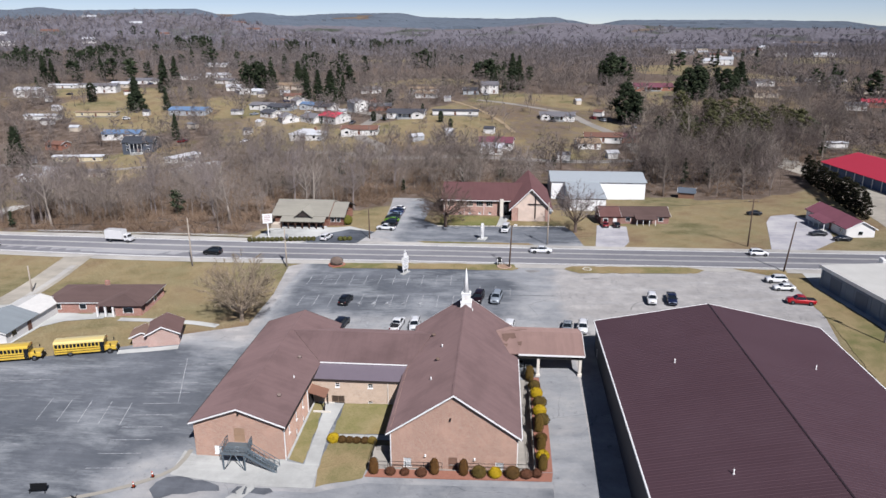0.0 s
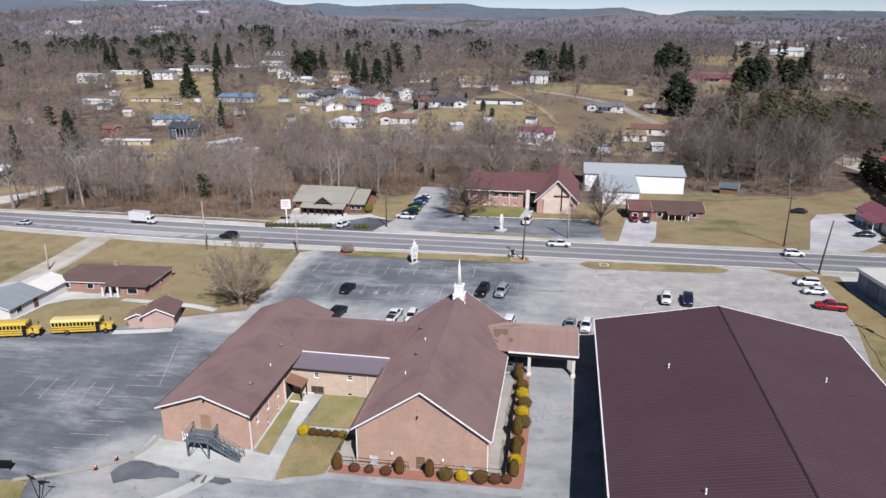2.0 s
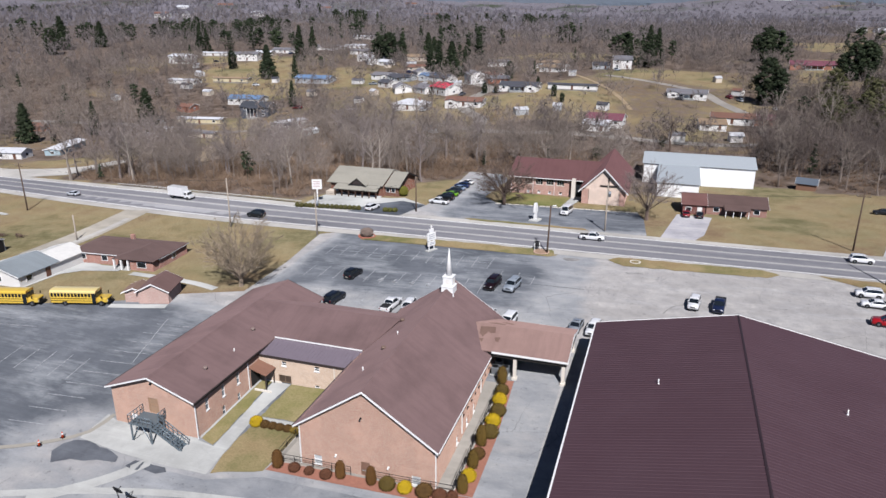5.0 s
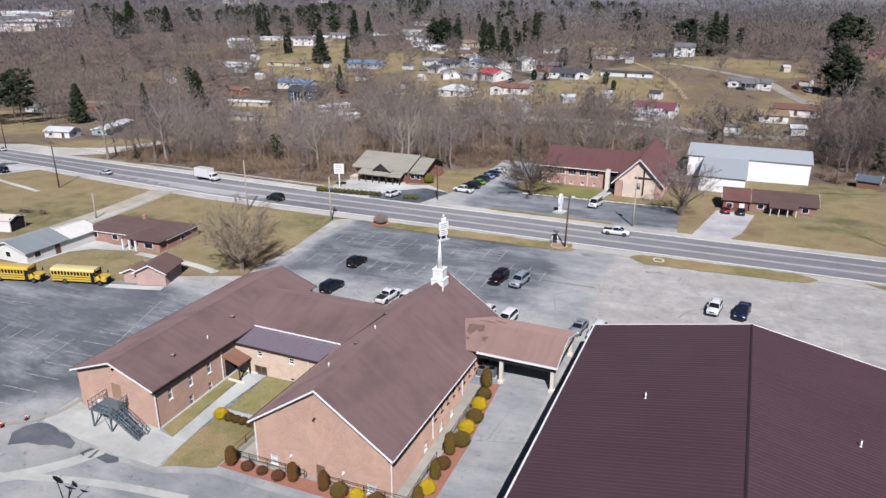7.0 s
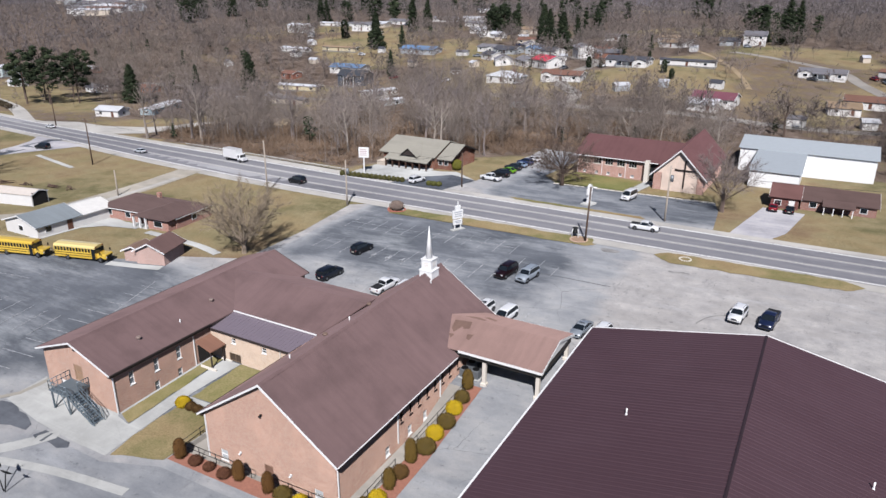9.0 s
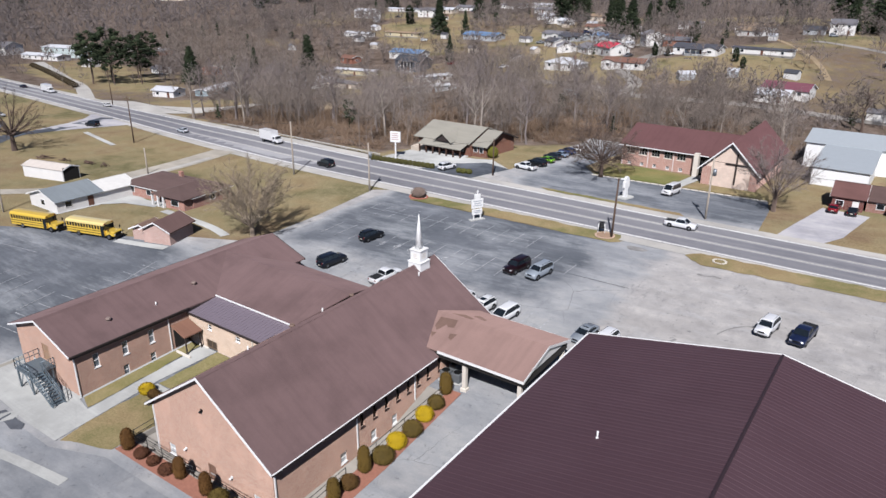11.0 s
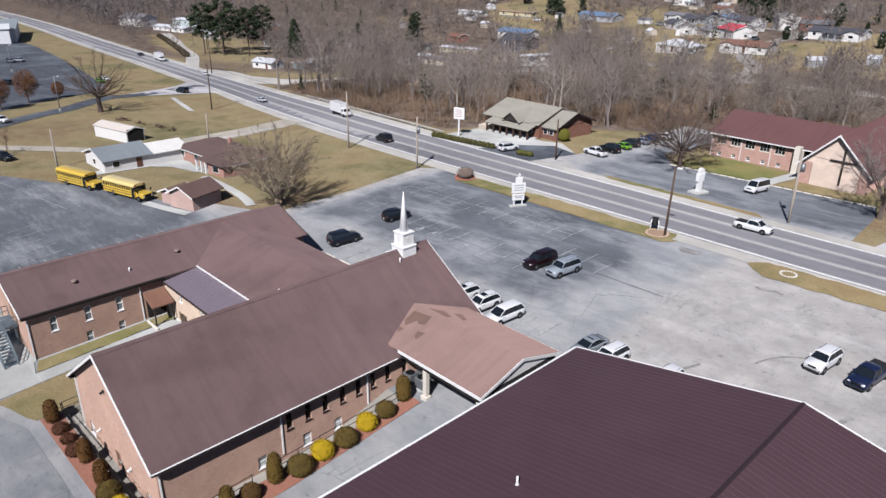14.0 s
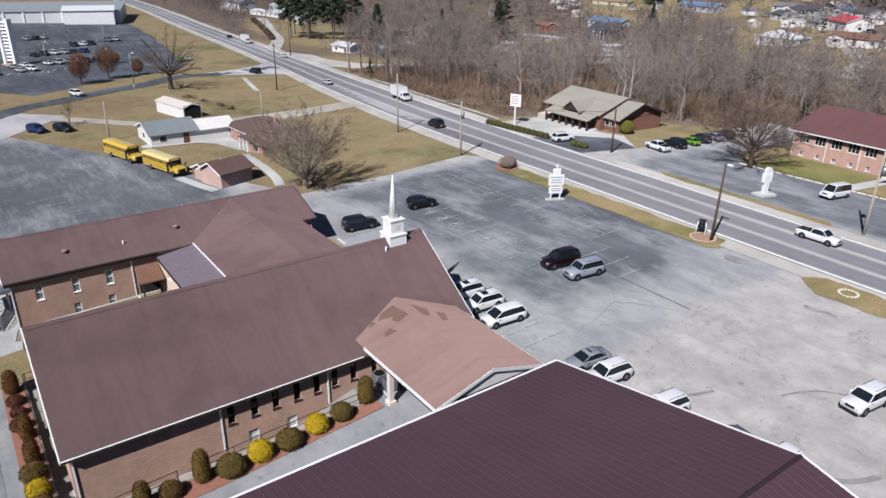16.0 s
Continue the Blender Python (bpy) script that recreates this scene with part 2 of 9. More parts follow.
def bark(hexcol, hex2, name):
    k = Nodes(name)
    at = k.n("ShaderNodeNewGeometry")
    col = k.mix(at.outputs["Random Per Island"], rgb(hexcol), rgb(hex2))
    col = k.mix(k.ramp(k.noise(0.03, 4, 0.65), [(0.36, (0.7, 0.7, 0.7)), (0.62, (0.1, 0.1, 0.1))]), col, dark(rgb(hexcol), 0.6))
    return k.done(col, 0.95, 0, 0.1)


M_ground = ground_mat()
M_lawn = grass_mat("mown_lawn", "8c7d5e", "63633f", "7e6a50")
M_lot = lot_mat()
M_lot_pale = asphalt("worn_asphalt", "96959a", "b1afae", 0.3)
M_lot_dark = asphalt("sealed_asphalt", "3f434a", "60656c", 0.25)
M_road = asphalt("road_asphalt", "838387", "989899", 0.15, (0.2, 1, 1))
M_shoulder = asphalt("road_shoulder", "999792", "adaaa4", 0.2)
M_conc = asphalt("concrete", "9e9f9c", "b3b4b1", 0.12)
# Concrete of the church walks, darkened to put the shade there into its colour.
M_shaded_conc = asphalt("shaded_concrete", "8d8982", "a39e96", 0.15)
M_street = asphalt("hill_asphalt", "7d7973", "8f8b85", 0.1)
M_dirt = asphalt("packed_dirt", "87775f", "97876d", 0.0)
M_gravel = asphalt("gravel", "8f8a80", "a6a094", 0.0)
M_line = plain("d6d6d2", 0.8, var=0.35, scale=2.0, local=False)
M_yellow = plain("aeaca2", 0.8, var=0.35, scale=2.0, local=False)
M_roof = shingles("6a5756", 0.5)
M_roof_x = shingles("6a5756", 0.5, "x")
M_roof_port = shingles("89716a", 0.3, "x")
M_annex = plain("7a7079", 0.6, 0.05, var=0.1)
M_brick = brick("ab8c7b", "916f61", "b0a296")
M_white = plain("e6e6e4", 0.5, var=0.08)
M_cream = plain("d9d2c6", 0.6, var=0.1)
# Near-black that fills hollows and undersides with painted shade.
M_shade_fill = plain("22201f", 0.9)
M_glass = glass_pane()
M_fascia = plain("3a3230", 0.7)
M_twig = bark("7d726a", "a0958c", "twigs")
M_twig_pale = bark("7d736f", "9a908c", "pale_twigs")
M_trunk = bark("5b4d45", "7c6d64", "bark")
M_pine = bark("2b3326", "454e39", "pine_needles")
M_wood_pole = plain("5b4a3f", 0.9, var=0.3)
M_black = plain("17181a", 0.5)
M_rubber = plain("1b1b1c", 0.85)
M_chrome = plain("b9bcc0", 0.25, 0.9)
M_galv = plain("8f9498", 0.45, 0.6)
M_mulch = plain("8f6353", 0.95, var=0.35, scale=4, local=False)


# ---- mesh helpers ----
def part(name, bm, material, parent=None, label="", smooth=False):
    """Link a bmesh as one mesh object, under a thing or under a part."""
    me = bpy.data.meshes.new(name)
    if smooth:
        for f in bm.faces:
            f.smooth = True
    bm.to_mesh(me)
    bm.free()
    for m in material if isinstance(material, (list, tuple)) else [material]:
        me.materials.append(m)
    ob = new(name, me)
    if parent is not None:
        ob.parent = parent
    if label:
        ob["label"] = label
    return ob


def thing(name, m, label, category, group="", kind=""):
    """An Empty at the base of a thing, which carries its parts."""
    ob = new(name)
    ob.empty_display_size = 0.3
    ob.matrix_basis = m
    return tagged(ob, label, category, group, kind)


def box(bm, x0, x1, y0, y1, z0, z1, mi=0, bev=0.0):
    vs = [bm.verts.new((x, y, z)) for z in (z0, z1) for x, y in ((x0, y0), (x1, y0), (x1, y1), (x0, y1))]
    fs = [bm.faces.new([vs[i] for i in q]) for q in ((3, 2, 1, 0), (4, 5, 6, 7), (0, 1, 5, 4), (1, 2, 6, 5), (2, 3, 7, 6), (3, 0, 4, 7))]
    for f in fs:
        f.material_index = mi
    if bev:
        es = {e for f in fs for e in f.edges}
        bmesh.ops.bevel(bm, geom=list(es), offset=bev, segments=1, affect="EDGES")
    return fs


def boxed(x0, x1, y0, y1, z0, z1, bev=0.0):
    bm = bmesh.new()
    box(bm, x0, x1, y0, y1, z0, z1, 0, bev)
    return bm


def tube(bm, a, b, r0, r1=None, n=8, mi=0, cap=True):
    a, b = Vector(a), Vector(b)
    r1 = r0 if r1 is None else r1
    d = (b - a).normalized()
    u = d.orthogonal().normalized()
    w = d.cross(u)
    ra, rb = [], []
    for i in range(n):
        c = u * math.cos(2 * math.pi * i / n) + w * math.sin(2 * math.pi * i / n)
        ra.append(bm.verts.new(a + c * r0))
        rb.append(bm.verts.new(b + c * r1))
    for i in range(n):
        f = bm.faces.new((ra[i], ra[(i + 1) % n], rb[(i + 1) % n], rb[i]))
        f.material_index, f.smooth = mi, n > 5
    if cap:
        bm.faces.new(ra[::-1]).material_index = mi
        bm.faces.new(rb).material_index = mi


def tubed(a, b, r0, r1=None, n=8):
    bm = bmesh.new()
    tube(bm, a, b, r0, r1, n)
    return bm


def prism(bm, pts, axis, lo, hi, mi=0):
    """Extrude a closed outline of (p, q) pairs along an axis: x -> (y, z), y -> (x, z), z -> (x, y)."""
    def place(p, q, s):
        return {"x": (s, p, q), "y": (p, s, q), "z": (p, q, s)}[axis]
    a = [bm.verts.new(place(p, q, lo)) for p, q in pts]
    b = [bm.verts.new(place(p, q, hi)) for p, q in pts]
    n = len(pts)
    fs = [bm.faces.new(a[::-1]), bm.faces.new(b)]
    for i in range(n):
        fs.append(bm.faces.new((a[i], a[(i + 1) % n], b[(i + 1) % n], b[i])))
    for f in fs:
        f.material_index = mi
    bmesh.ops.recalc_face_normals(bm, faces=fs)
    return fs


def prismed(pts, axis, lo, hi):
    bm = bmesh.new()
    prism(bm, pts, axis, lo, hi)
    return bm


def slab(bm, pts, thick, mi=0):
    """A sloping plate: top outline of (x, y, z) points, thickened downwards."""
    a = [bm.verts.new(p) for p in pts]
    b = [bm.verts.new((p[0], p[1], p[2] - thick)) for p in pts]
    n = len(pts)
    fs = [bm.faces.new(a), bm.faces.new(b[::-1])]
    for i in range(n):
        fs.append(bm.faces.new((a[(i + 1) % n], a[i], b[i], b[(i + 1) % n])))
    for f in fs:
        f.material_index = mi
    bmesh.ops.recalc_face_normals(bm, faces=fs)


def slabbed(pts, thick):
    bm = bmesh.new()
    slab(bm, pts, thick)
    return bm


def blob(bm, c, r, seed, sub=2, rough=0.12, squash=(1, 1, 1)):
    """An uneven rounded clump."""
    res = bmesh.ops.create_icosphere(bm, subdivisions=sub, radius=1.0)
    for v in res["verts"]:
        p = v.co.copy()
        k = 1 + rough * noise.noise(p * 2.3 + Vector((seed * 3.1, seed, 0))) * 2 + rough * 0.6 * noise.noise(p * 7 + Vector((seed, 0, 9)))
        v.co = Vector((p.x * r * k * squash[0], p.y * r * k * squash[1], p.z * r * k * squash[2])) + Vector(c)
    for v in res["verts"]:
        for f in v.link_faces:
            f.smooth = True


# ---- terrain ----
TX = (-260, -160, -80, -20, 40, 110)
TY = (30, 80, 135, 165, 215, 270, 330, 400, 500)
TZ = ((-1, -1, -2, -3, -5, -5, 3, 10, 15),
      (-1, 0, -1.2, -2, -3, -4, 3, 10, 15),
      (-0.8, 0.9, 0.2, 1.4, -1, 4, 8, 10, 15),
      (-1.6, 0.3, 2.4, 2.0, 0.5, 5, 10.5, 12.5, 16),
      (-1.5, 2.2, 3.4, 2.3, 0.3, 2, 7, 12, 16),
      (0, 2.5, 3.6, 3.5, 3, 4, 8, 14, 18))


def glide(a, b, c, d, t):
    return b + 0.5 * t * (c - a + t * (2 * a - 5 * b + 4 * c - d + t * (3 * (b - c) + d - a)))


def cell(g, v):
    v = min(max(v, g[0]), g[-1] - 1e-6)
    i = max(k for k in range(len(g) - 1) if g[k] <= v)
    return i, (v - g[i]) / (g[i + 1] - g[i])


def smooth(a, b, v):
    t = min(max((v - a) / (b - a), 0.0), 1.0)
    return t * t * (3 - 2 * t)


# far hills: bearing in degrees west of north, distance, height, spread across and along
HILLS = ((34, 1250, 30, 300, 260), (24, 1330, 31, 190, 240),
         (50, 2400, 50, 900, 500), (70, 2600, 50, 900, 500),
         (5, 1900, 14, 600, 300), (-14, 2100, 12, 600, 300), (30, 2300, 26, 700, 400))

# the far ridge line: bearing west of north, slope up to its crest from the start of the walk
RIDGE = ((-60, 0.010), (-26.6, 0.0046), (-23.7, 0.0105), (-17, 0.0125), (-9.5, 0.013), (-7, 0.0074), (-5.1, 0.0132), (-4, 0.0169), (-0.5, 0.0148), (5.7, 0.0164), (8.3, 0.0222), (12.7, 0.0213),
         (16.3, 0.0182), (19, 0.0222), (21.1, 0.0185), (23.2, 0.0259), (31.6, 0.023), (33.3, 0.0259), (35.7, 0.021), (90, 0.022))


def ridge_slope(az):
    az = min(max(az, -60), 89.9)
    for (a, p), (b, q) in zip(RIDGE, RIDGE[1:]):
        if az < b:
            return p + (q - p) * smooth(a, b, az)
    return 0.02


def ground(x, y):
    i, u = cell(TX, x)
    j, v = cell(TY, y)
    cols = [glide(*[TZ[min(max(i + a, 0), 5)][min(max(j + b, 0), 8)] for b in (-1, 0, 1, 2)], v) for a in (-1, 0, 1, 2)]
    z = glide(*cols, u)
    r = math.hypot(x, y - 60)
    if r > 380:
        k = smooth(380, 900, r)
        z += k * 7 * noise.noise(Vector((x / 260, y / 260, 3.3))) + smooth(700, 2400, r) * 15
        z += smooth(900, 1800, r) * 12 * noise.noise(Vector((x / 480, y / 480, 8.1)))
        for az, d, h, wa, wr in HILLS:
            cx, cy = -d * math.sin(radians(az)), d * math.cos(radians(az))
            ux, uy = -math.sin(radians(az)), math.cos(radians(az))
            dr, da = (x - cx) * ux + (y - cy) * uy, (x - cx) * uy - (y - cy) * ux
            e = (dr / wr) ** 2 + (da / wa) ** 2
            if e < 9:
                z += h * math.exp(-e)
        if r > 1500 and y > 0:
            d = math.hypot(x, y)
            z += smooth(1700, 3200, d) * max(0.0, 40 + ridge_slope(math.degrees(math.atan2(-x, y))) * 3200 - z)
    return z


def inside(poly, x, y):
    hit, n = False, len(poly)
    for i in range(n):
        (x0, y0), (x1, y1) = poly[i], poly[i - 1]
        if (y0 > y) != (y1 > y) and x < (x1 - x0) * (y - y0) / (y1 - y0) + x0:
            hit = not hit
    return hit


# road centre line, from east to west
ROAD = ((420, 142), (160, 139.5), (72, 139.2), (20, 139.6), (-12, 140.8), (-40, 142.6), (-75, 145.8), (-115, 150.2), (-160, 157), (-220, 163), (-290, 168), (-420, 178), (-800, 200))


def along(line, step=4.0):
    """Points and left normals at even steps along a smooth line."""
    out = []
    n = len(line)
    for i in range(n - 1):
        p = [Vector((*line[min(max(i + k, 0), n - 1)], 0)) for k in (-1, 0, 1, 2)]
        cnt = max(1, int((p[2] - p[1]).length / step))
        for s in range(cnt + (i == n - 2)):
            t = s / cnt
            out.append(Vector([glide(p[0][a], p[1][a], p[2][a], p[3][a], t) for a in range(3)]))
    res = []
    for i, c in enumerate(out):
        d = out[min(i + 1, len(out) - 1)] - out[max(i - 1, 0)]
        d.normalize()
        res.append((c, Vector((-d.y, d.x, 0))))
    return res


ROAD_PTS = along(ROAD)


def road_side(x, y):
    """Signed distance north of the road's centre."""
    best = min(ROAD_PTS, key=lambda q: (q[0].x - x) ** 2 + (q[0].y - y) ** 2)
    d = Vector((x, y, 0)) - best[0]
    return -d.dot(best[1])


# woods, as outlines on the plan
WOODS = {
    "creek": ((-138, 165), (-118, 161), (-82, 155), (-60, 156), (-57, 172), (-46, 182), (-33, 188), (-30, 204), (-16, 200), (2, 196), (12, 206), (14, 222), (-6, 236),
              (-30, 240), (-58, 243), (-80, 256), (-100, 268), (-112, 250), (-128, 232), (-138, 214), (-135, 196), (-136, 178)),
    "east": ((44, 208), (70, 202), (92, 212), (98, 236), (122, 262), (140, 300), (150, 352), (120, 372), (96, 350), (70, 322), (58, 290), (44, 262), (48, 236)),
    "east_edge": ((16, 222), (44, 214), (46, 248), (20, 246)),
    "west": ((-350, 262), (-300, 244), (-255, 240), (-215, 226), (-188, 222), (-180, 240), (-190, 262), (-240, 300), (-330, 330)),
}


def in_woods(x, y):
    return any(inside(p, x, y) for p in WOODS.values())


def open_patch(x, y):
    """Clearings among the far woods."""
    if x < -180 and y < 760:
        return False
    return noise.noise(Vector((x / 120, y / 120, 1.7))) > 0.34


LAWNS = (((-301, 455), (-247, 466), (-206, 422), (-155, 325), (-171, 311), (-203, 323)), ((-175, 265), (-170, 285), (-150, 301), (-127, 253), (-131, 219)),
         ((-149, 337), (-167, 404), (-119, 371), (-89, 338), (-67, 270), (-65, 250), (-97, 253), (-125, 300)),
         ((-74, 298), (-45, 315), (-19, 387), (-3, 411), (38, 414), (54, 315), (33, 265), (7, 249), (-15, 272), (-33, 274), (-58, 254)), ((86, 513), (124, 514), (100, 388), (72, 364)), ((-57, 146), (115, 146), (96, 211), (44, 212), (14, 204), (-20, 196), (-57, 162)),
         ((-390, 216), (-310, 202), (-235, 174), (-205, 168), (-180, 172), (-150, 176), (-146, 192), (-178, 188), (-215, 205), (-290, 236), (-390, 248)))


def on_lawn(x, y):
    return any(inside(p, x, y) for p in LAWNS)


def suburb(x, y):
    return y < 470 and -330 < x < 160 and not in_woods(x, y)


def litter(x, y):
    if y < 60 or road_side(x, y) < 8:
        return 0.0
    if in_woods(x, y):
        return 1.0
    if suburb(x, y):
        c = noise.noise(Vector((x / 42, y / 42, 12.5)))
        return 0.2 + 0.35 * smooth(0.0, 0.35, c) if on_lawn(x, y) else 0.5 + 0.35 * smooth(-0.1, 0.3, c)
    return (0.1 if y < 900 else 0.45) if open_patch(x, y) else 1.0


# sunken walks round the church: x from, x to, y from, y to
SUNK = ((2.8, 4.85, 68.25, 88.2), (-13.9, 4.85, 68.25, 69.2), (-13.9, -11.55, 68.25, 72.3))


def sunken(x, y):
    return any(a < x < b and c < y < d for a, b, c, d in SUNK)


def spread(near_lo, near_hi, step, far, grow=1.16):
    v = list(np.arange(near_lo, near_hi + 0.1, step))
    s, a, b = step, v[0], v[-1]
    lo, hi = [], []
    while b < far:
        s *= grow
        a, b = a - s, b + s
        lo.append(a)
        hi.append(b)
    return lo[::-1] + v + hi


def build_ground():
    xs = sorted(spread(-300, 180, 5, 4700, 1.1) + [-13.9, -11.55, 2.8, 4.85])
    ys = sorted(spread(-20, 520, 5, 4700, 1.1) + [68.25, 69.2, 72.3, 88.2])
    nx, ny = len(xs), len(ys)
    verts = [(x, y, ground(x, y)) for y in ys for x in xs]
    faces = [(j * nx + i, j * nx + i + 1, (j + 1) * nx + i + 1, (j + 1) * nx + i) for j in range(ny - 1) for i in range(nx - 1)
             if not sunken((xs[i] + xs[i + 1]) / 2, (ys[j] + ys[j + 1]) / 2)]
    me = bpy.data.meshes.new("ground")
    me.from_pydata(verts, [], faces)
    at = me.attributes.new("litter", "FLOAT", "POINT")
    at.data.foreach_set("value", [litter(x, y) for x, y, _ in verts])
    me.polygons.foreach_set("use_smooth", [True] * len(faces))
    me.materials.append(M_ground)
    return tagged(new("ground", me), "dry tan winter grass and brown leaf litter", "ground", kind="structure")


def ragged(outline, amp, seed=0.0):
    """An outline worn uneven, as grass grows over an edge."""
    out = []
    for (x0, y0), (x1, y1) in zip(outline, outline[1:] + outline[:1]):
        n = max(1, int(math.hypot(x1 - x0, y1 - y0) / 0.9))
        for i in range(n):
            x, y = x0 + (x1 - x0) * i / n, y0 + (y1 - y0) * i / n
            p = Vector((x * 0.55, y * 0.55, seed))
            out.append((x + amp * noise.noise(p), y + amp * noise.noise(p + Vector((9.1, 4.7, 0)))))
    return out


def drape(name, outline, material, lift, label, category, step=5.0, kind="structure", parent=None, thick=0.0, worn=None):
    """A flat covering of the ground with a given outline, which follows the terrain."""
    if category in ("grass", "asphalt patch"):
        outline = ragged(tuple(outline), 0.25 if "court" in name or "chapel" in name else 0.4)
    bm = bmesh.new()
    f = bm.faces.new([bm.verts.new((x, y, 0)) for x, y in outline])
    if f.normal.z < 0:
        f.normal_flip()
    x0, x1 = min(p[0] for p in outline), max(p[0] for p in outline)
    y0, y1 = min(p[1] for p in outline), max(p[1] for p in outline)
    for lo, hi, nrm, ax in ((x0, x1, (1, 0, 0), 0), (y0, y1, (0, 1, 0), 1)):
        k = math.floor(lo / step) * step + step
        while k < hi:
            co = (k, 0, 0) if ax == 0 else (0, k, 0)
            bmesh.ops.bisect_plane(bm, geom=bm.verts[:] + bm.edges[:] + bm.faces[:], dist=1e-4, plane_co=co, plane_no=nrm)
            k += step
    if name == "parking_lot":
        for ax, vals in ((0, (-13.9, -11.55, 2.8, 4.85)), (1, (68.25, 69.2, 72.3, 88.2))):
            for k in vals:
                bmesh.ops.bisect_plane(bm, geom=bm.verts[:] + bm.edges[:] + bm.faces[:], dist=1e-4, plane_co=(k, 0, 0) if ax == 0 else (0, k, 0), plane_no=(1, 0, 0) if ax == 0 else (0, 1, 0))
        gone = [f for f in bm.faces if sunken(f.calc_center_median().x, f.calc_center_median().y)]
        bmesh.ops.delete(bm, geom=gone, context="FACES")
    bmesh.ops.triangulate(bm, faces=bm.faces[:])
    if thick:
        top = bm.faces[:]
        ext = bmesh.ops.extrude_face_region(bm, geom=top)
        down = [v for v in ext["geom"] if isinstance(v, bmesh.types.BMVert)]
        for v in bm.verts:
            v.co.z = ground(v.co.x, v.co.y) + lift - thick
        for v in down:
            v.co.z += thick
        bmesh.ops.recalc_face_normals(bm, faces=bm.faces[:])
    else:
        for v in bm.verts:
            v.co.z = ground(v.co.x, v.co.y) + lift
        bmesh.ops.recalc_face_normals(bm, faces=bm.faces[:])
        if sum(f.normal.z for f in bm.faces) < 0:
            bmesh.ops.reverse_faces(bm, faces=bm.faces[:])
    ob = part(name, bm, material, parent)
    if worn:
        at = ob.data.attributes.new("worn", "FLOAT", "POINT")
        at.data.foreach_set("value", [worn(v.co.x, v.co.y) for v in ob.data.vertices])
    if parent is None:
        tagged(ob, label, category, kind=kind)
    return ob


def ribbon(name, line, off0, off1, material, lift, label, category, step=4.0, kind="structure", parent=None, pts=None, dash=None):
    """A strip along a line, between two offsets to its left; dash: (on, off) lengths."""
    bm = bmesh.new()
    pts = pts or along(line, step)
    run, prev = 0.0, None
    for i, (c, nrm) in enumerate(pts):
        row = []
        cnt = max(1, int(abs(off1 - off0) / 5))
        for k in range(cnt + 1):
            q = c + nrm * (off0 + (off1 - off0) * k / cnt)
            row.append(bm.verts.new((q.x, q.y, ground(q.x, q.y) + lift)))
        if prev:
            seg = (c - pts[i - 1][0]).length
            if not dash or run % (dash[0] + dash[1]) < dash[0]:
                for k in range(cnt):
                    bm.faces.new((prev[k], prev[k + 1], row[k + 1], row[k]))
            run += seg
        prev = row
    bmesh.ops.recalc_face_normals(bm, faces=bm.faces[:])
    if sum(f.normal.z for f in bm.faces) < 0:
        bmesh.ops.reverse_faces(bm, faces=bm.faces[:])
    ob = part(name, bm, material, parent)
    if parent is None:
        tagged(ob, label, category, kind=kind)
    return ob


def put(x, y, rot=0.0, dz=0.0):
    return pose(x, y, ground(x, y) + dz, 0, 0, rot)


build_ground()


# ---- paving ----
def lot_wear(x, y):
    """How far the seal coat has worn off: pale towards the gymnasium's lot, the drives and the edges."""
    w = 0.55 * smooth(-2, 8, x) + 0.45 * smooth(8.5, 14.5, x)
    w = max(w, smooth(-36, -40, x) * smooth(92, 100, y) * 0.85)
    w = max(w, smooth(112, 105, y) * smooth(96, 100, y) * 0.62)
    w = max(w, smooth(-47, -38, x) * smooth(76, 66, y) * 0.7)
    w = max(w, smooth(68, 62, y) * smooth(-44, -36, x) * 0.5)
    w = max(w, smooth(-84, -96, x) * 0.5, smooth(128, 132, y) * smooth(-36, -42, x) * 0.9)
    return w


drape("parking_lot", ((-42.6, 133.2), (-36, 137), (-33, 131.6), (3, 130.6), (9, 136), (44, 134.5), (51.5, 132), (55.6, 127), (54.2, 112), (50.6, 95), (50, 84), (50, 40), (50, 20), (-110, 20), (-100, 62), (-96, 76),
                      (-73, 88.4), (-57, 95.4), (-50, 100.4), (-41, 104.2), (-41, 118)), M_lot, 0.03, "dark patched asphalt church parking lot wearing to pale grey", "parking lot", step=2.5, worn=lot_wear)
drape("lawn_1", ((-31, 134.6), (3.4, 134.0), (4.4, 131.4), (3.2, 130.4), (-32.6, 131.8)), M_lawn, 0.09, "dry tan grass verge beside the road", "grass")
drape("lawn_2", ((13.2, 131.5), (15, 133.2), (38, 133.4), (40.5, 131.8), (38, 129.8), (16, 129.2)), M_lawn, 0.09, "dry tan grass island beside the road", "grass")
drape("lawn_3", ((46, 133.2), (56, 132.8), (55, 129), (51.5, 129.6)), M_lawn, 0.09, "dry tan grass corner beside the road", "grass")
ribbon("road_shoulder", ROAD, -8.0, 8.0, M_shoulder, 0.07, "pale dusty concrete-grey road shoulders", "road shoulder", pts=ROAD_PTS)
ribbon("road", ROAD, -5.7, 5.7, M_road, 0.10, "grey three-lane asphalt highway", "road", pts=ROAD_PTS)
_road_lines = []
for off in (-5.35, 5.35):
    _road_lines.append(ribbon("edge_line", ROAD, off - 0.13, off + 0.13, M_line, 0.115, "worn white painted edge line", "road marking", pts=ROAD_PTS))
for off in (-1.85, 1.85):
    _road_lines.append(ribbon("centre_line", ROAD, off - 0.11, off + 0.11, M_yellow, 0.115, "worn pale yellow painted turn lane line", "road marking", pts=ROAD_PTS))
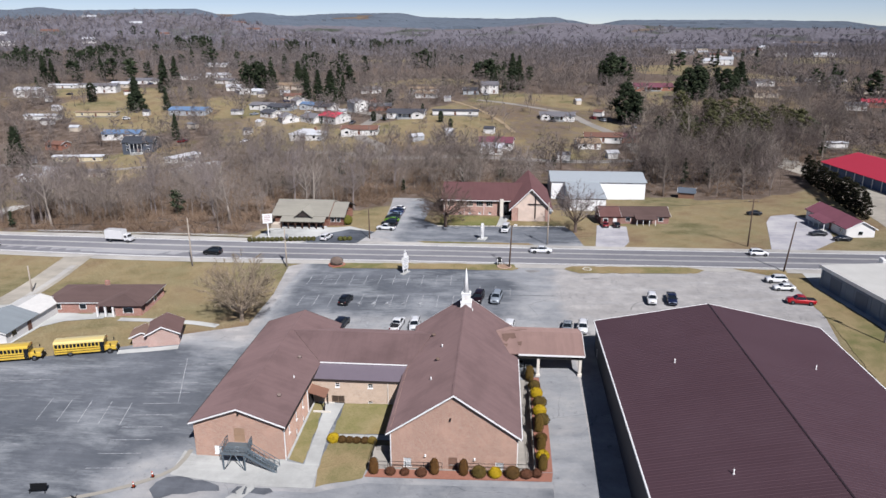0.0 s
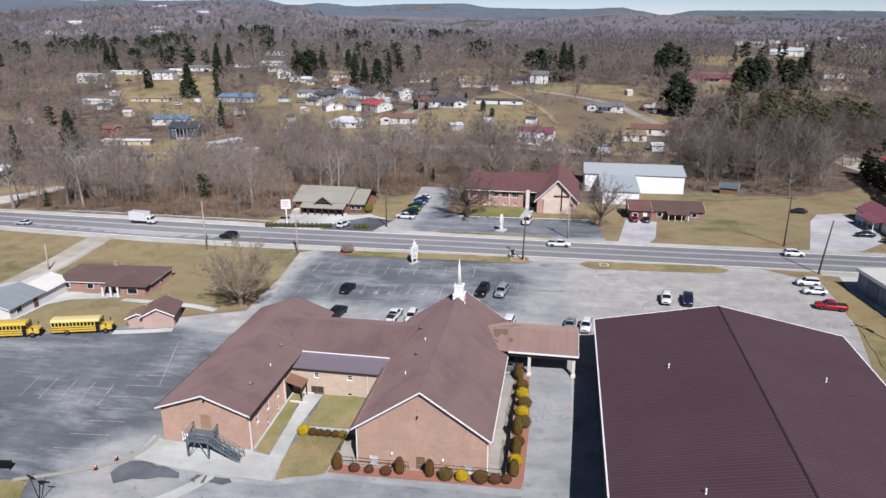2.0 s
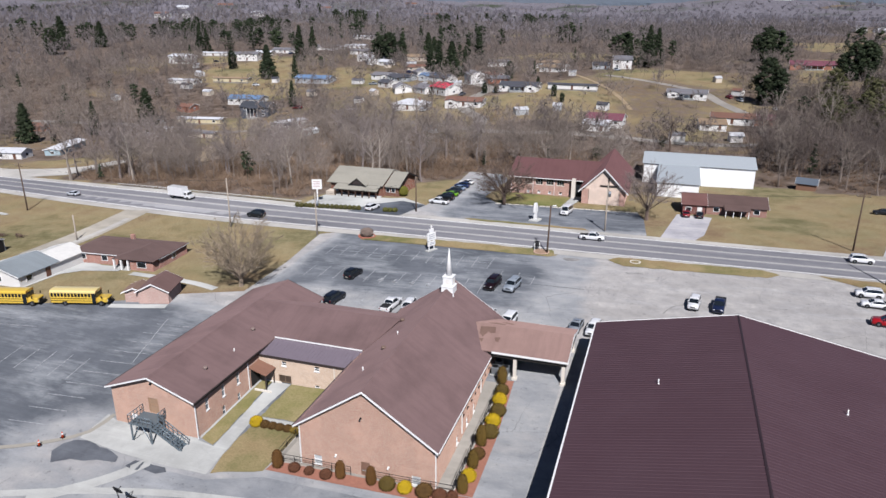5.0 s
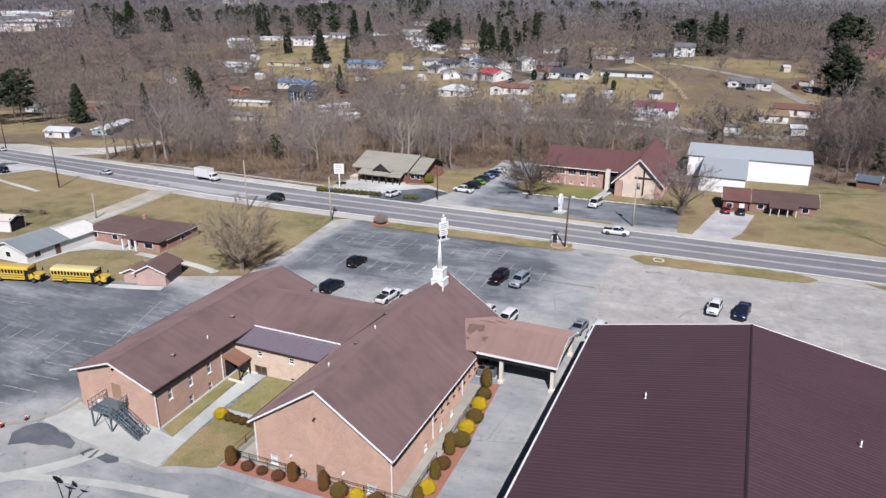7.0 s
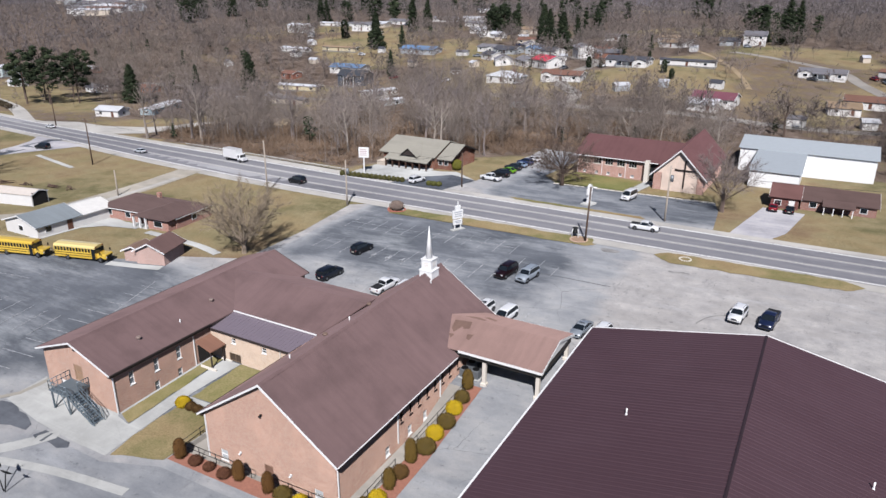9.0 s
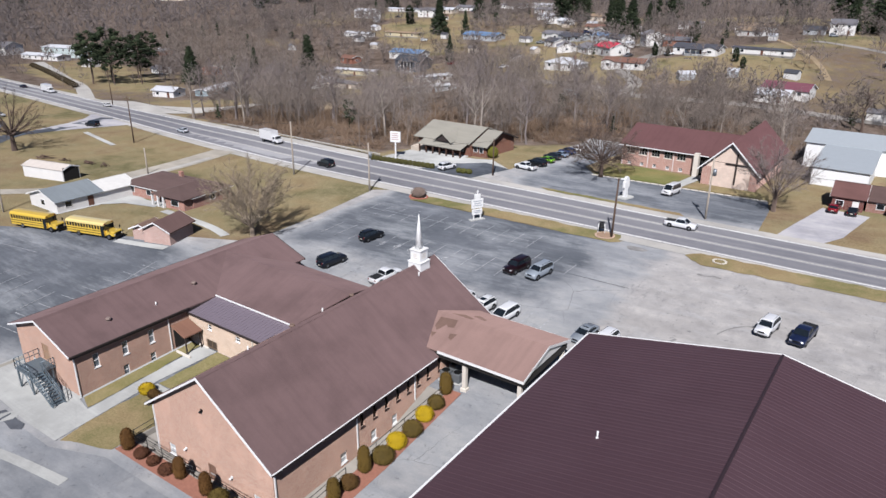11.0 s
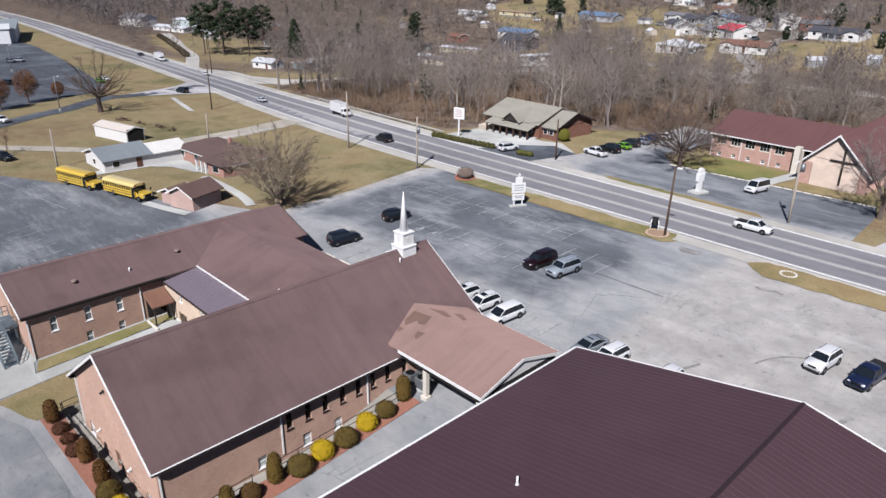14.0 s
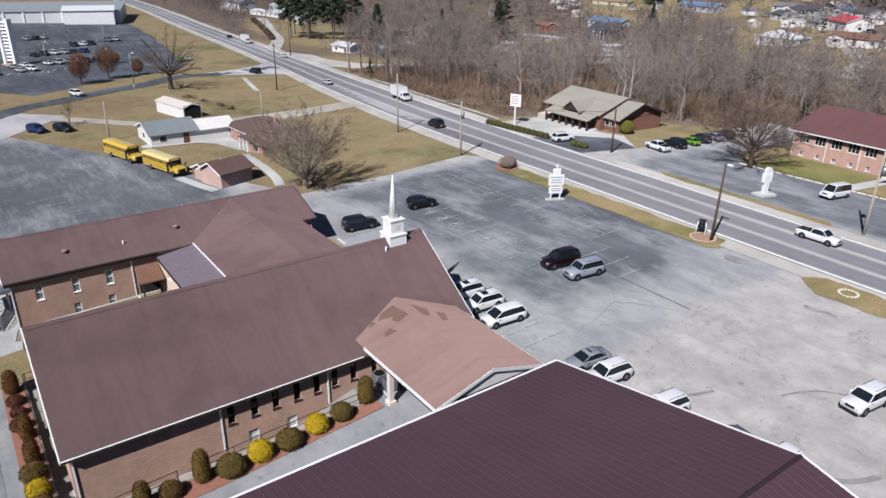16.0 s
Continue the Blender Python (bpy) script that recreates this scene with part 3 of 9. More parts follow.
M_track = asphalt("tyre_worn_asphalt", "68686d", "7b7b7e", 0.1, (0.2, 1, 1))
for off in (-3.6, 0.0, 3.6):
    ribbon("road_lane", ROAD, off - 1.25, off + 1.25, M_track, 0.108, "dark tyre-polished asphalt traffic lane", "road lane", pts=ROAD_PTS)

# across the road
drape("lodge_forecourt", ((-57, 149.6), (-33.5, 148.2), (-30, 150), (-29, 158), (-36, 163), (-39, 161.6), (-55, 160.6)), M_conc, 0.06, "pale concrete forecourt before the lodge", "forecourt")
drape("lodge_lot", ((-44, 148.6), (-31.5, 148.2), (-29, 158), (-35.5, 160), (-41, 155)), M_lot_dark, 0.09, "fresh dark sealed asphalt parking bay", "parking lot")
CHAPEL_WEAR = lambda x, y: 0.75 * smooth(-20, -26, x) + 0.6 * smooth(152, 148, y)
drape("chapel_lot", ((-31.5, 147.6), (16, 147), (19, 147.5), (18, 160), (16.5, 166.5), (-14, 164.8), (-18.5, 170), (-18, 193), (-21, 200), (-31, 201), (-30, 190), (-28.5, 170), (-29, 158)), M_lot, 0.06,
      "dark patched asphalt parking lot of the brick chapel", "parking lot", step=2.5, worn=CHAPEL_WEAR)
drape("lawn_4", ((-18, 150.0), (7, 149.2), (8, 147.8), (-16, 148.6)), M_lawn, 0.1, "narrow dry grass strip beside the road", "grass")
drape("ranch_drive", ((21.5, 147.4), (27.5, 147), (29.5, 152), (31.5, 167.5), (24.5, 168.5), (23, 158)), M_lot_pale, 0.06, "pale gravel and asphalt house driveway", "driveway")
drape("gravel_yard", ((58.5, 147.3), (67.5, 147.2), (75, 155), (77.6, 164), (78.2, 174), (76, 182), (70, 180), (66.5, 173), (62.5, 160)), M_lot_pale, 0.06, "pale gravel yard off the road", "driveway")
drape("barn_yard", ((90, 147), (120, 147), (118, 200), (112, 240), (104, 262), (96, 248), (101, 226), (97, 200), (92, 166)), M_gravel, 0.05, "grey gravel yard beside the red-roofed barn", "driveway")
drape("side_street", ((-178, 160), (-163, 158), (-150, 163.5), (-141, 168), (-138.5, 178), (-139, 192), (-144, 192), (-146, 181), (-152, 176), (-166, 172), (-180, 173), (-192, 168)), M_shoulder, 0.085, "pale worn side street off the highway", "street")
drape("drive_mouth", ((-166, 151), (-140, 147.5), (-144.5, 138), (-148, 129), (-153, 128), (-156, 138), (-160, 145)), M_lot_pale, 0.078, "pale asphalt mouth of the service drive", "street")
ribbon("house_drive", ((-92.5, 141.5), (-91.6, 134), (-90.6, 128), (-89.6, 120), (-89, 113), (-88.6, 108)), -3.2, 3.2, M_gravel, 0.06, "pale worn driveway through the grass", "driveway")
ribbon("lot_lane", ((-88, 106), (-92.5, 99), (-100, 92), (-108, 84), (-114, 76)), -1.7, 1.7, M_gravel, 0.062, "pale gravel lane along the lot edge", "driveway")
ribbon("house_drive_2", ((-90.9, 139.5), (-89, 128), (-87.4, 114), (-86, 108)), -0.7, 0.7, M_shoulder, 0.065, "worn asphalt house driveway", "driveway")
ribbon("hill_street", ((-260, 262), (-195, 268), (-150, 256), (-118, 262), (-92, 262), (-60, 258), (-38, 252), (-10, 256), (22, 258), (46, 262), (60, 268)), -2.4, 2.4, M_street, 0.09,
       "pale narrow street through the hillside houses", "street")
ribbon("hill_street_2", ((-44, 254), (-46, 268), (-56, 282), (-60, 300), (-58, 330), (-75, 350), (-110, 372)), -2.6, 2.6, M_street, 0.1, "pale asphalt street up the hillside", "street")
ribbon("hill_street_3", ((54, 268), (52, 300), (40, 330), (32, 352), (10, 370), (-12, 384)), -2.4, 2.4, M_street, 0.1, "pale lane over the hill", "street")
ribbon("field_lane", ((-30, 390), (-12, 350), (0, 320), (6, 300)), -1.0, 1.0, M_dirt, 0.09, "pale dirt lane down the hillside field", "lane")
ribbon("hill_drive", ((-116, 196), (-124.3, 209.9), (-129.7, 222.7), (-136, 245), (-135.6, 260.6), (-123, 268)), -2.0, 2.0, M_dirt, 0.09, "pale dirt drive up to the dark house", "driveway")

# west: side road, store lot
drape("store_lot", ((-143.6, 79), (-135.7, 84.8), (-140, 91), (-146, 97), (-151, 104), (-157, 114), (-160, 122), (-168, 128), (-206, 134), (-252, 140), (-290, 143.5), (-345, 142), (-345, 96), (-250, 60), (-180, 48)), M_lot_dark, 0.05,
      "large dark asphalt store parking lot", "parking lot")
ribbon("store_drive", ((-156, 150), (-154, 146), (-152.6, 138.8), (-149.8, 129.8), (-150.4, 122.6), (-145.7, 115.3), (-139, 108.2), (-135, 101), (-130, 94), (-125, 87.6), (-122.5, 82), (-116.6, 76.5), (-104, 66)), -2.4, 2.4, M_lot_dark, 0.08, "dark grey service drive to the store lot", "street")
ribbon("hillside_drive", ((-192, 164), (-207, 171.6), (-233, 183.7), (-266, 194.6), (-301, 207), (-332, 217)), -2.4, 2.4, M_shoulder, 0.09, "pale concrete drive climbing beside a hedge", "driveway")

# low pale guard wall on the north side of the road
ribbon("guard_wall", ((-57, 152.4), (-75, 154.0), (-95, 156.0), (-114, 158.4)), -0.2, 0.2, M_conc, 0.55, "low pale concrete guard wall beside the road", "guard wall")
ribbon("guard_wall_side", ((-57, 152.2), (-75, 153.8), (-95, 155.8), (-114, 158.2)), -0.15, 0.0, M_conc, 0.3, "low pale concrete guard wall beside the road", "guard wall")


# ---- building helpers ----
def wall(parent, axis, face, inward, lo, hi, z0, z1, holes, material, thick=0.3, name="wall"):
    """An upright wall with real openings. axis: the axis along which it runs; face: where its outer face lies; inward: +1 or -1.
    holes: (u0, u1, z0, z1)."""
    us = sorted({lo, hi, *[h[0] for h in holes], *[h[1] for h in holes]})
    zs = sorted({z0, z1, *[h[2] for h in holes], *[h[3] for h in holes]})
    a, b = sorted((face, face + inward * thick))
    bm = bmesh.new()
    for i in range(len(us) - 1):
        run = None
        for j in range(len(zs) - 1):
            u, z = (us[i] + us[i + 1]) / 2, (zs[j] + zs[j + 1]) / 2
            if any(h[0] < u < h[1] and h[2] < z < h[3] for h in holes):
                continue
            if axis == "x":
                box(bm, us[i], us[i + 1], a, b, zs[j], zs[j + 1])
            else:
                box(bm, a, b, us[i], us[i + 1], zs[j], zs[j + 1])
    bmesh.ops.remove_doubles(bm, verts=bm.verts[:], dist=1e-4)
    return part(name, bm, material, parent)


def opening(parent, axis, face, inward, hole, frame_mat, glass, kind="window", bars=1, deep=0.12, sill=True, rails=1):
    """A window or door that fills a hole: a frame, panes and a sill, set back in the wall."""
    u0, u1, z0, z1 = hole
    f = 0.07 if kind == "window" else 0.09
    a, b = sorted((face + inward * (deep - 0.04), face + inward * (deep + 0.04)))

    def b3(bm, p0, p1, q0, q1, lo=a, hi=b):
        if axis == "x":
            box(bm, p0, p1, lo, hi, q0, q1)
        else:
            box(bm, lo, hi, p0, p1, q0, q1)
    bm = bmesh.new()
    ring = []
    for lo in (a, b):
        for p0, p1, q0, q1 in ((u0, u1, z0, z1), (u0 + f, u1 - f, z0 + f, z1 - f)):
            ring.append([bm.verts.new((u, lo, z) if axis == "x" else (lo, u, z)) for u, z in ((p0, q0), (p1, q0), (p1, q1), (p0, q1))])
    for p, q in ((0, 1), (2, 3), (0, 2), (1, 3)):
        for i in range(4):
            j = (i + 1) % 4
            bm.faces.new((ring[p][i], ring[p][j], ring[q][j], ring[q][i]))
    bmesh.ops.recalc_face_normals(bm, faces=bm.faces[:])
    for k in range(1, rails + 1):
        z = z0 + (z1 - z0) * k / (rails + 1)
        b3(bm, u0 + f, u1 - f, z - f / 2, z + f / 2)
    frame_ob = part(kind, bm, frame_mat, parent)
    for k in range(1, bars):
        u = u0 + (u1 - u0) * k / bars
        bar = bmesh.new()
        b3(bar, u - f / 2, u + f / 2, z0 + f, z1 - f)
        part("mullion", bar, frame_mat, frame_ob)
    c, d = sorted((face + inward * (deep + 0.0), face + inward * (deep + 0.02)))
    for k in range(bars):
        bm = bmesh.new()
        w = (u1 - u0) / bars
        b3(bm, u0 + k * w + f * 0.5, u0 + (k + 1) * w - f * 0.5, z0 + f * 0.5, z1 - f * 0.5, c, d)
        part("pane" if kind == "window" else "door_leaf", bm, glass, frame_ob)
    if sill and kind == "window":
        bm = bmesh.new()
        c, d = sorted((face - inward * 0.06, face + inward * 0.1))
        b3(bm, u0 - 0.05, u1 + 0.05, z0 - 0.08, z0 + 0.002, c, d)
        part("sill", bm, frame_mat, frame_ob)
    return frame_ob


def gable(parent, axis, face, inward, lo, hi, base, peak, mid, material, thick=0.3):
    """The triangle of wall under a gable roof."""
    a, b = sorted((face, face + inward * thick))
    return part("gable", prismed([(lo, base), (hi, base), (mid, peak)], "y" if axis == "x" else "x", a, b), material, parent)


def rake(parent, axis, face, pts, width, material, thick=0.05, name="rake_board"):
    """White boards along a gable's edges. pts: (u, z) outline of the roof's edge."""
    for p, q in zip(pts, pts[1:]):
        bm = bmesh.new()
        prism(bm, [(p[0], p[1]), (q[0], q[1]), (q[0], q[1] - width), (p[0], p[1] - width)], "y" if axis == "x" else "x", face - thick, face + thick)
        part(name, bm, material, parent)


def vent_pipe(parent, x, y, z, h=0.45, r=0.07, mat=None):
    part("vent_pipe", tubed((x, y, z - 0.2), (x, y, z + h), r, r, 8), mat or M_white, parent)


def roof_turbine(parent, x, y, z, mat):
    bm = bmesh.new()
    tube(bm, (x, y, z - 0.2), (x, y, z + 0.15), 0.16, 0.16, 10)
    tube(bm, (x, y, z + 0.15), (x, y, z + 0.32), 0.3, 0.22, 10)
    part("roof_vent", bm, mat, parent)


# ---- church ----
CHURCH_LABEL = "tan brick church with brown shingle roof and white steeple"
church = thing("church", pose(0, 0, 0), CHURCH_LABEL, "church")
SLOPE = (9.46 - 4.22) / 7.72
EX0, EX1, RX, RZ, SY, NY = -12.09, 3.36, -4.37, 9.46, 68.72, 99.2
WX0, WX1, WS, WN = -11.62, 2.86, 69.15, 98.8


def nave_z(x):
    return RZ - SLOPE * abs(x - RX)


ev = nave_z(EX1)
for sx, edge in ((-1, EX0), (1, EX1)):
    part("roof_slope", slabbed([(RX, SY, RZ), (edge, SY, ev), (edge, NY, ev), (RX, NY, RZ)], 0.14), M_roof, church, "weathered brown-mauve asphalt shingles")
part("ridge_cap", prismed([(RX - 0.25, RZ - 0.12), (RX, RZ + 0.05), (RX + 0.25, RZ - 0.12)], "y", SY, NY), M_roof, church)
# south front
wz = nave_z(WX1)
s_holes = [(-10.15, -9.25, -0.2, 0.9), (-4.95, -3.95, -0.4, 1.2), (0.45, 1.4, -0.3, 0.8)]
wall(church, "x", WS, 1, WX0, WX1, -2.4, wz - 0.1, s_holes, M_brick)
gable(church, "x", WS, 1, WX0, WX1, wz - 0.1, nave_z(RX) - 0.16, RX, M_brick)
M_blind = plain("bcc0c2", 0.25, var=0.1)
opening(church, "x", WS, 1, s_holes[0], M_white, M_blind)
opening(church, "x", WS, 1, s_holes[2], M_white, M_blind)
M_door_brown = plain("7d6152", 0.6)
opening(church, "x", WS, 1, s_holes[1], M_door_brown, M_door_brown, kind="door")
rake(church, "x", SY - 0.02, [(EX0, ev), (RX, RZ), (EX1, ev)], 0.2, M_white)
for x, z in ((-4.74, 6.2), (-7.6, 1.4), (-1.93, 1.2)):
    bm = bmesh.new()
    box(bm, x - 0.1, x + 0.1, WS - 0.1, WS, z - 0.1, z + 0.1, 0, 0.02)
    tube(bm, (x, WS - 0.1, z), (x - 0.02, WS - 0.28, z - 0.12), 0.07, 0.11, 8)
    part("floodlight", bm, M_white if z < 5 else M_black, church)
# north gable
wall(church, "x", WN, -1, WX0, WX1, -1.0, wz - 0.1, [(-6.0, -2.6, 1.4, 3.6)], M_brick)
opening(church, "x", WN, -1, (-6.0, -2.6, 1.4, 3.6), M_white, M_glass, kind="door", bars=4)
gable(church, "x", WN, -1, WX0, WX1, wz - 0.1, nave_z(RX) - 0.16, RX, M_brick)
rake(church, "x", NY + 0.02, [(EX0, ev), (RX, RZ), (EX1, ev)], 0.2, M_white)
# east side: tall narrow windows above, small ones below
e_holes = []
for y in (78.97, 80.6, 82.15, 83.75, 85.3, 86.75, 88.3, 90.1):
    e_holes.append((y - 0.26, y + 0.26, 2.12, 3.6))
low = [(80.0, 80.75, 0.0, 1.05), (82.85, 83.6, 0.0, 1.0), (76.2, 76.95, 0.0, 1.0)]
wall(church, "y", WX1, -1, WS + 0.3, WN - 0.3, -2.4, wz, e_holes + low, M_brick)
M_glass_dark = glass_pane("0d0c0d")
for h in e_holes:
    opening(church, "y", WX1, -1, h, plain("3a2c2a"), M_glass_dark, deep=0.2, rails=0)
for h in low:
    opening(church, "y", WX1, -1, h, M_white, M_blind)
wall(church, "y", WX0, 1, WS + 0.3, WN - 0.3, -2.4, wz, [], M_brick)
# soffit, gutter and downspouts
for x0, x1 in ((WX1, EX1), (EX0, WX0)):
    part("soffit", boxed(x0, x1, SY + 0.05, NY - 0.05, ev - 0.17, ev - 0.145), M_fascia, church)
for x, s in ((EX1, 1), (EX0, -1)):
    part("gutter", boxed(x + (0.0 if s > 0 else -0.1), x + (0.1 if s > 0 else 0.0), SY, 88.9 if s > 0 else NY, ev - 0.2, ev - 0.035), M_fascia, church)
    part("drip_edge", boxed(x + (0.0 if s > 0 else -0.11), x + (0.11 if s > 0 else 0.0), SY, 88.9 if s > 0 else NY, ev - 0.033, ev - 0.008), M_white if s > 0 else M_fascia, church)
for y, zb in ((69.3, -0.6), (78.25, 0.3), (86.15, 0.9)):
    bm = bmesh.new()
    box(bm, WX1, WX1 + 0.1, y - 0.05, y + 0.05, zb, ev - 0.35)
    box(bm, WX1, WX1 + 0.45, y - 0.05, y + 0.05, ev - 0.35, ev - 0.25)
    part("downspout", bm, M_white, church)
part("downspout", boxed(WX0 - 0.02, WX0 + 0.08, WS - 0.1, WS, -0.8, ev - 0.2), M_white, church)
for x, y in ((-7.6, 76.2), (-6.9, 84.6)):
    vent_pipe(church, x, y, nave_z(x), 0.4)
for x, y in ((-7.2, 81.0), (-8.6, 90.5)):
    roof_turbine(church, x, y, nave_z(x), plain("7c685c", 0.6))
vent_pipe(church, -3.3, 95.0, nave_z(-3.3), 0.4)
# steeple: square base, pedestal with louvres, tall spire
SPX, SPY = -4.3, 96.35
bm = bmesh.new()
prism(bm, [(SPX - 0.84, 8.3), (SPX + 0.84, 8.3), (SPX + 0.78, 9.72), (SPX - 0.78, 9.72)], "y", SPY - 0.8, SPY + 0.8)
steeple = part("steeple", bm, M_white, church, "white painted steeple")
bm = bmesh.new()
box(bm, SPX - 0.86, SPX + 0.86, SPY - 0.86, SPY + 0.86, 9.7, 9.84, 0, 0.02)
box(bm, SPX - 0.64, SPX + 0.64, SPY - 0.64, SPY + 0.64, 9.83, 11.0, 0, 0.02)
box(bm, SPX - 0.72, SPX + 0.72, SPY - 0.72, SPY + 0.72, 10.99, 11.12, 0, 0.02)
part("belfry", bm, M_white, steeple)
part("spire", tubed((SPX, SPY, 11.11), (SPX, SPY, 14.85), 0.42, 0.03, 8), M_white, steeple)
for dx, dy in ((0.65, 0), (-0.65, 0), (0, 0.65), (0, -0.65)):
    bm = bmesh.new()
    for k in range(3):
        z = 10.2 + k * 0.2
        if dx:
            box(bm, SPX + dx - 0.02, SPX + dx + 0.02, SPY - 0.24, SPY + 0.24, z, z + 0.06)
        else:
            box(bm, SPX - 0.24, SPX + 0.24, SPY + dy - 0.02, SPY + dy + 0.02, z, z + 0.06)
    part("louvre", bm, M_cream, steeple)
# drive-through canopy on the east side
PY0, PY1, PR, PZ, PE, PX = 88.95, 98.25, 93.6, 6.38, 5.03, 12.55


def nave_x(z):
    return RX + (RZ - z) / SLOPE


canopy = part("porte_cochere", slabbed([(nave_x(PZ) - 0.1, PR, PZ), (PX, PR, PZ), (PX, PY0, PE), (nave_x(PE) - 0.1, PY0, PE)][::-1], 0.12), M_roof_port, church, "drive-through canopy with lighter brown shingles")
part("canopy_slope", slabbed([(nave_x(PZ) - 0.1, PR, PZ), (PX, PR, PZ), (PX, PY1, PE), (nave_x(PE) - 0.1, PY1, PE)], 0.12), M_roof_port, canopy)
M_patch = shingles("6f5a51", 0.3, "x")
for pts in (((3.4, 0.15), (5.3, 0.1), (5.5, 0.32), (4.9, 0.36), (4.6, 0.3), (4.1, 0.52), (3.6, 0.42)), ((5.6, 0.5), (6.3, 0.46), (6.2, 0.66), (5.8, 0.62)), ((3.7, 0.6), (4.3, 0.58), (4.2, 0.72))):
    part("shingle_patch", slabbed([(x - 2.4, PR - (PR - PY0) * v, PZ - (PZ - PE) * v + 0.02) for x, v in pts], 0.015), M_patch, canopy, "darker replaced shingles")
for pts in (((4.2, 0.1), (6.4, 0.08), (6.5, 0.2), (5.2, 0.3)), ((5.8, 0.4), (7.4, 0.3), (7.3, 0.42), (6.1, 0.55))):
    part("shingle_patch", slabbed([(x - 2.6, PR + (PY1 - PR) * v, PZ - (PZ - PE) * v + 0.02) for x, v in pts], 0.015), M_patch, canopy, "darker replaced shingles")
bm = bmesh.new()
prism(bm, [(PY0 + 0.5, PE - 0.05), (PY1 - 0.5, PE - 0.05), (PR, PZ - 0.18)], "x", PX - 0.24, PX - 0.14)
part("canopy_gable", bm, M_white, canopy, "white siding gable")
rake(canopy, "y", PX, [(PY0, PE), (PR, PZ), (PY1, PE)], 0.26, M_white)
for y in (PY0, PY1):
    part("canopy_fascia", boxed(WX1 + 0.55, PX, y - 0.05, y + 0.05, PE - 0.28, PE - 0.02), M_white, canopy)
# Near-black beams: the shade under the canopy is put into their colour.
for y in (PY0 + 0.3, PY1 - 0.6):
    part("canopy_beam", boxed(WX1 + 0.05, PX - 0.2, y, y + 0.3, PE - 0.85, PE - 0.13), M_shade_fill, canopy)
part("canopy_beam", boxed(PX - 0.5, PX - 0.2, PY0 + 0.6, PY1 - 0.6, PE - 0.85, PE - 0.13), M_shade_fill, canopy)
part("canopy_ceiling", boxed(WX1 + 0.05, PX - 0.5, PY0 + 0.6, PY1 - 0.6, PE - 0.45, PE - 0.38), M_cream, canopy)
for x in (6.2, 12.0):
    for y in (89.45, 97.7):
        z = ground(x, y)
        bm = bmesh.new()
        box(bm, x - 0.2, x + 0.2, y - 0.2, y + 0.2, z, PE - 0.8, 0, 0.02)
        box(bm, x - 0.32, x + 0.32, y - 0.32, y + 0.32, z - 0.2, z + 0.35, 0, 0.03)
        part("post", bm, M_cream, canopy)

# ---- education wing ----
wing = thing("church_wing", pose(0, 0, 0), "two-storey tan brick church wing with brown shingle roof", "church wing")
GX0, GX1, GR, GZ, GE, GS, GN = -35.2, -23.68, -29.35, 6.66, 4.57, 68.55, 98.4
VX0, VX1, VS, VN = -34.85, -24.05, 69.1, 98.0
CS, CN, CR = 85.0, 96.75, 90.9
gslope = (GZ - GE) / (GX1 - GR)
part("roof_slope", slabbed([(GR, GS, GZ), (GX1, GS, GE), (GX1, GN, GE), (GR, GN, GZ)], 0.13), M_roof, wing, "weathered brown-mauve asphalt shingles")
part("roof_slope", slabbed([(GR, GS, GZ), (GX0, GS, GE), (GX0, GN, GE), (GR, GN, GZ)], 0.13), M_roof, wing, "weathered brown-mauve asphalt shingles")
part("ridge_cap", prismed([(GR - 0.22, GZ - 0.06), (GR, GZ + 0.05), (GR + 0.22, GZ - 0.06)], "y", GS, GN), M_roof, wing)
s_holes = [(-30.05, -28.75, 2.0, 3.85), (-32.55, -31.75, 0.3, 1.35)]
wall(wing, "x", VS, 1, VX0, VX1, -2.0, GE - 0.1, s_holes, M_brick)
gable(wing, "x", VS, 1, VX0, VX1, GE - 0.1, GZ - 0.2, GR, M_brick)
M_door_tan = plain("9c8068", 0.6)
opening(wing, "x", VS, 1, s_holes[0], M_door_tan, M_door_tan, kind="door", deep=0.06)
opening(wing, "x", VS, 1, s_holes[1], M_white, M_white, deep=0.05)
rake(wing, "x", GS - 0.02, [(GX0, GE), (GR, GZ), (GX1, GE)], 0.17, M_white)
rake(wing, "x", GN + 0.02, [(GX0, GE), (GR, GZ), (GX1, GE)], 0.24, M_fascia)
up = [(y, y + 0.62, 2.2, 3.65) for y in (70.85, 73.85, 76.75)]
low = [(y, y + 0.62, -0.05, 1.1) for y in (73.65, 76.65)]
wall(wing, "y", VX1, -1, VS + 0.3, VN - 0.3, -2.0, GE, up + low, M_brick)
for h in up + low:
    opening(wing, "y", VX1, -1, h, M_white, glass_pane("6c7378"), rails=1)
wall(wing, "y", VX0, 1, VS + 0.3, VN - 0.3, -2.0, GE, [(y, y + 1.0, 2.0, 3.4) for y in (72, 77, 82, 87, 92)], M_brick)
for y in (72, 77, 82, 87, 92):
    opening(wing, "y", VX0, 1, (y, y + 1.0, 2.0, 3.4), M_white, M_glass)
wall(wing, "x", VN, -1, VX0, VX1, -1.0, GE - 0.1, [], M_brick)
gable(wing, "x", VN, -1, VX0, VX1, GE - 0.1, GZ - 0.2, GR, M_brick)
part("soffit", boxed(VX1, GX1, GS + 0.05, CS, GE - 0.4, GE - 0.14), M_fascia, wing)
part("gutter", boxed(GX1, GX1 + 0.1, GS, CS - 3.6, GE - 0.14, GE - 0.01), M_fascia, wing)
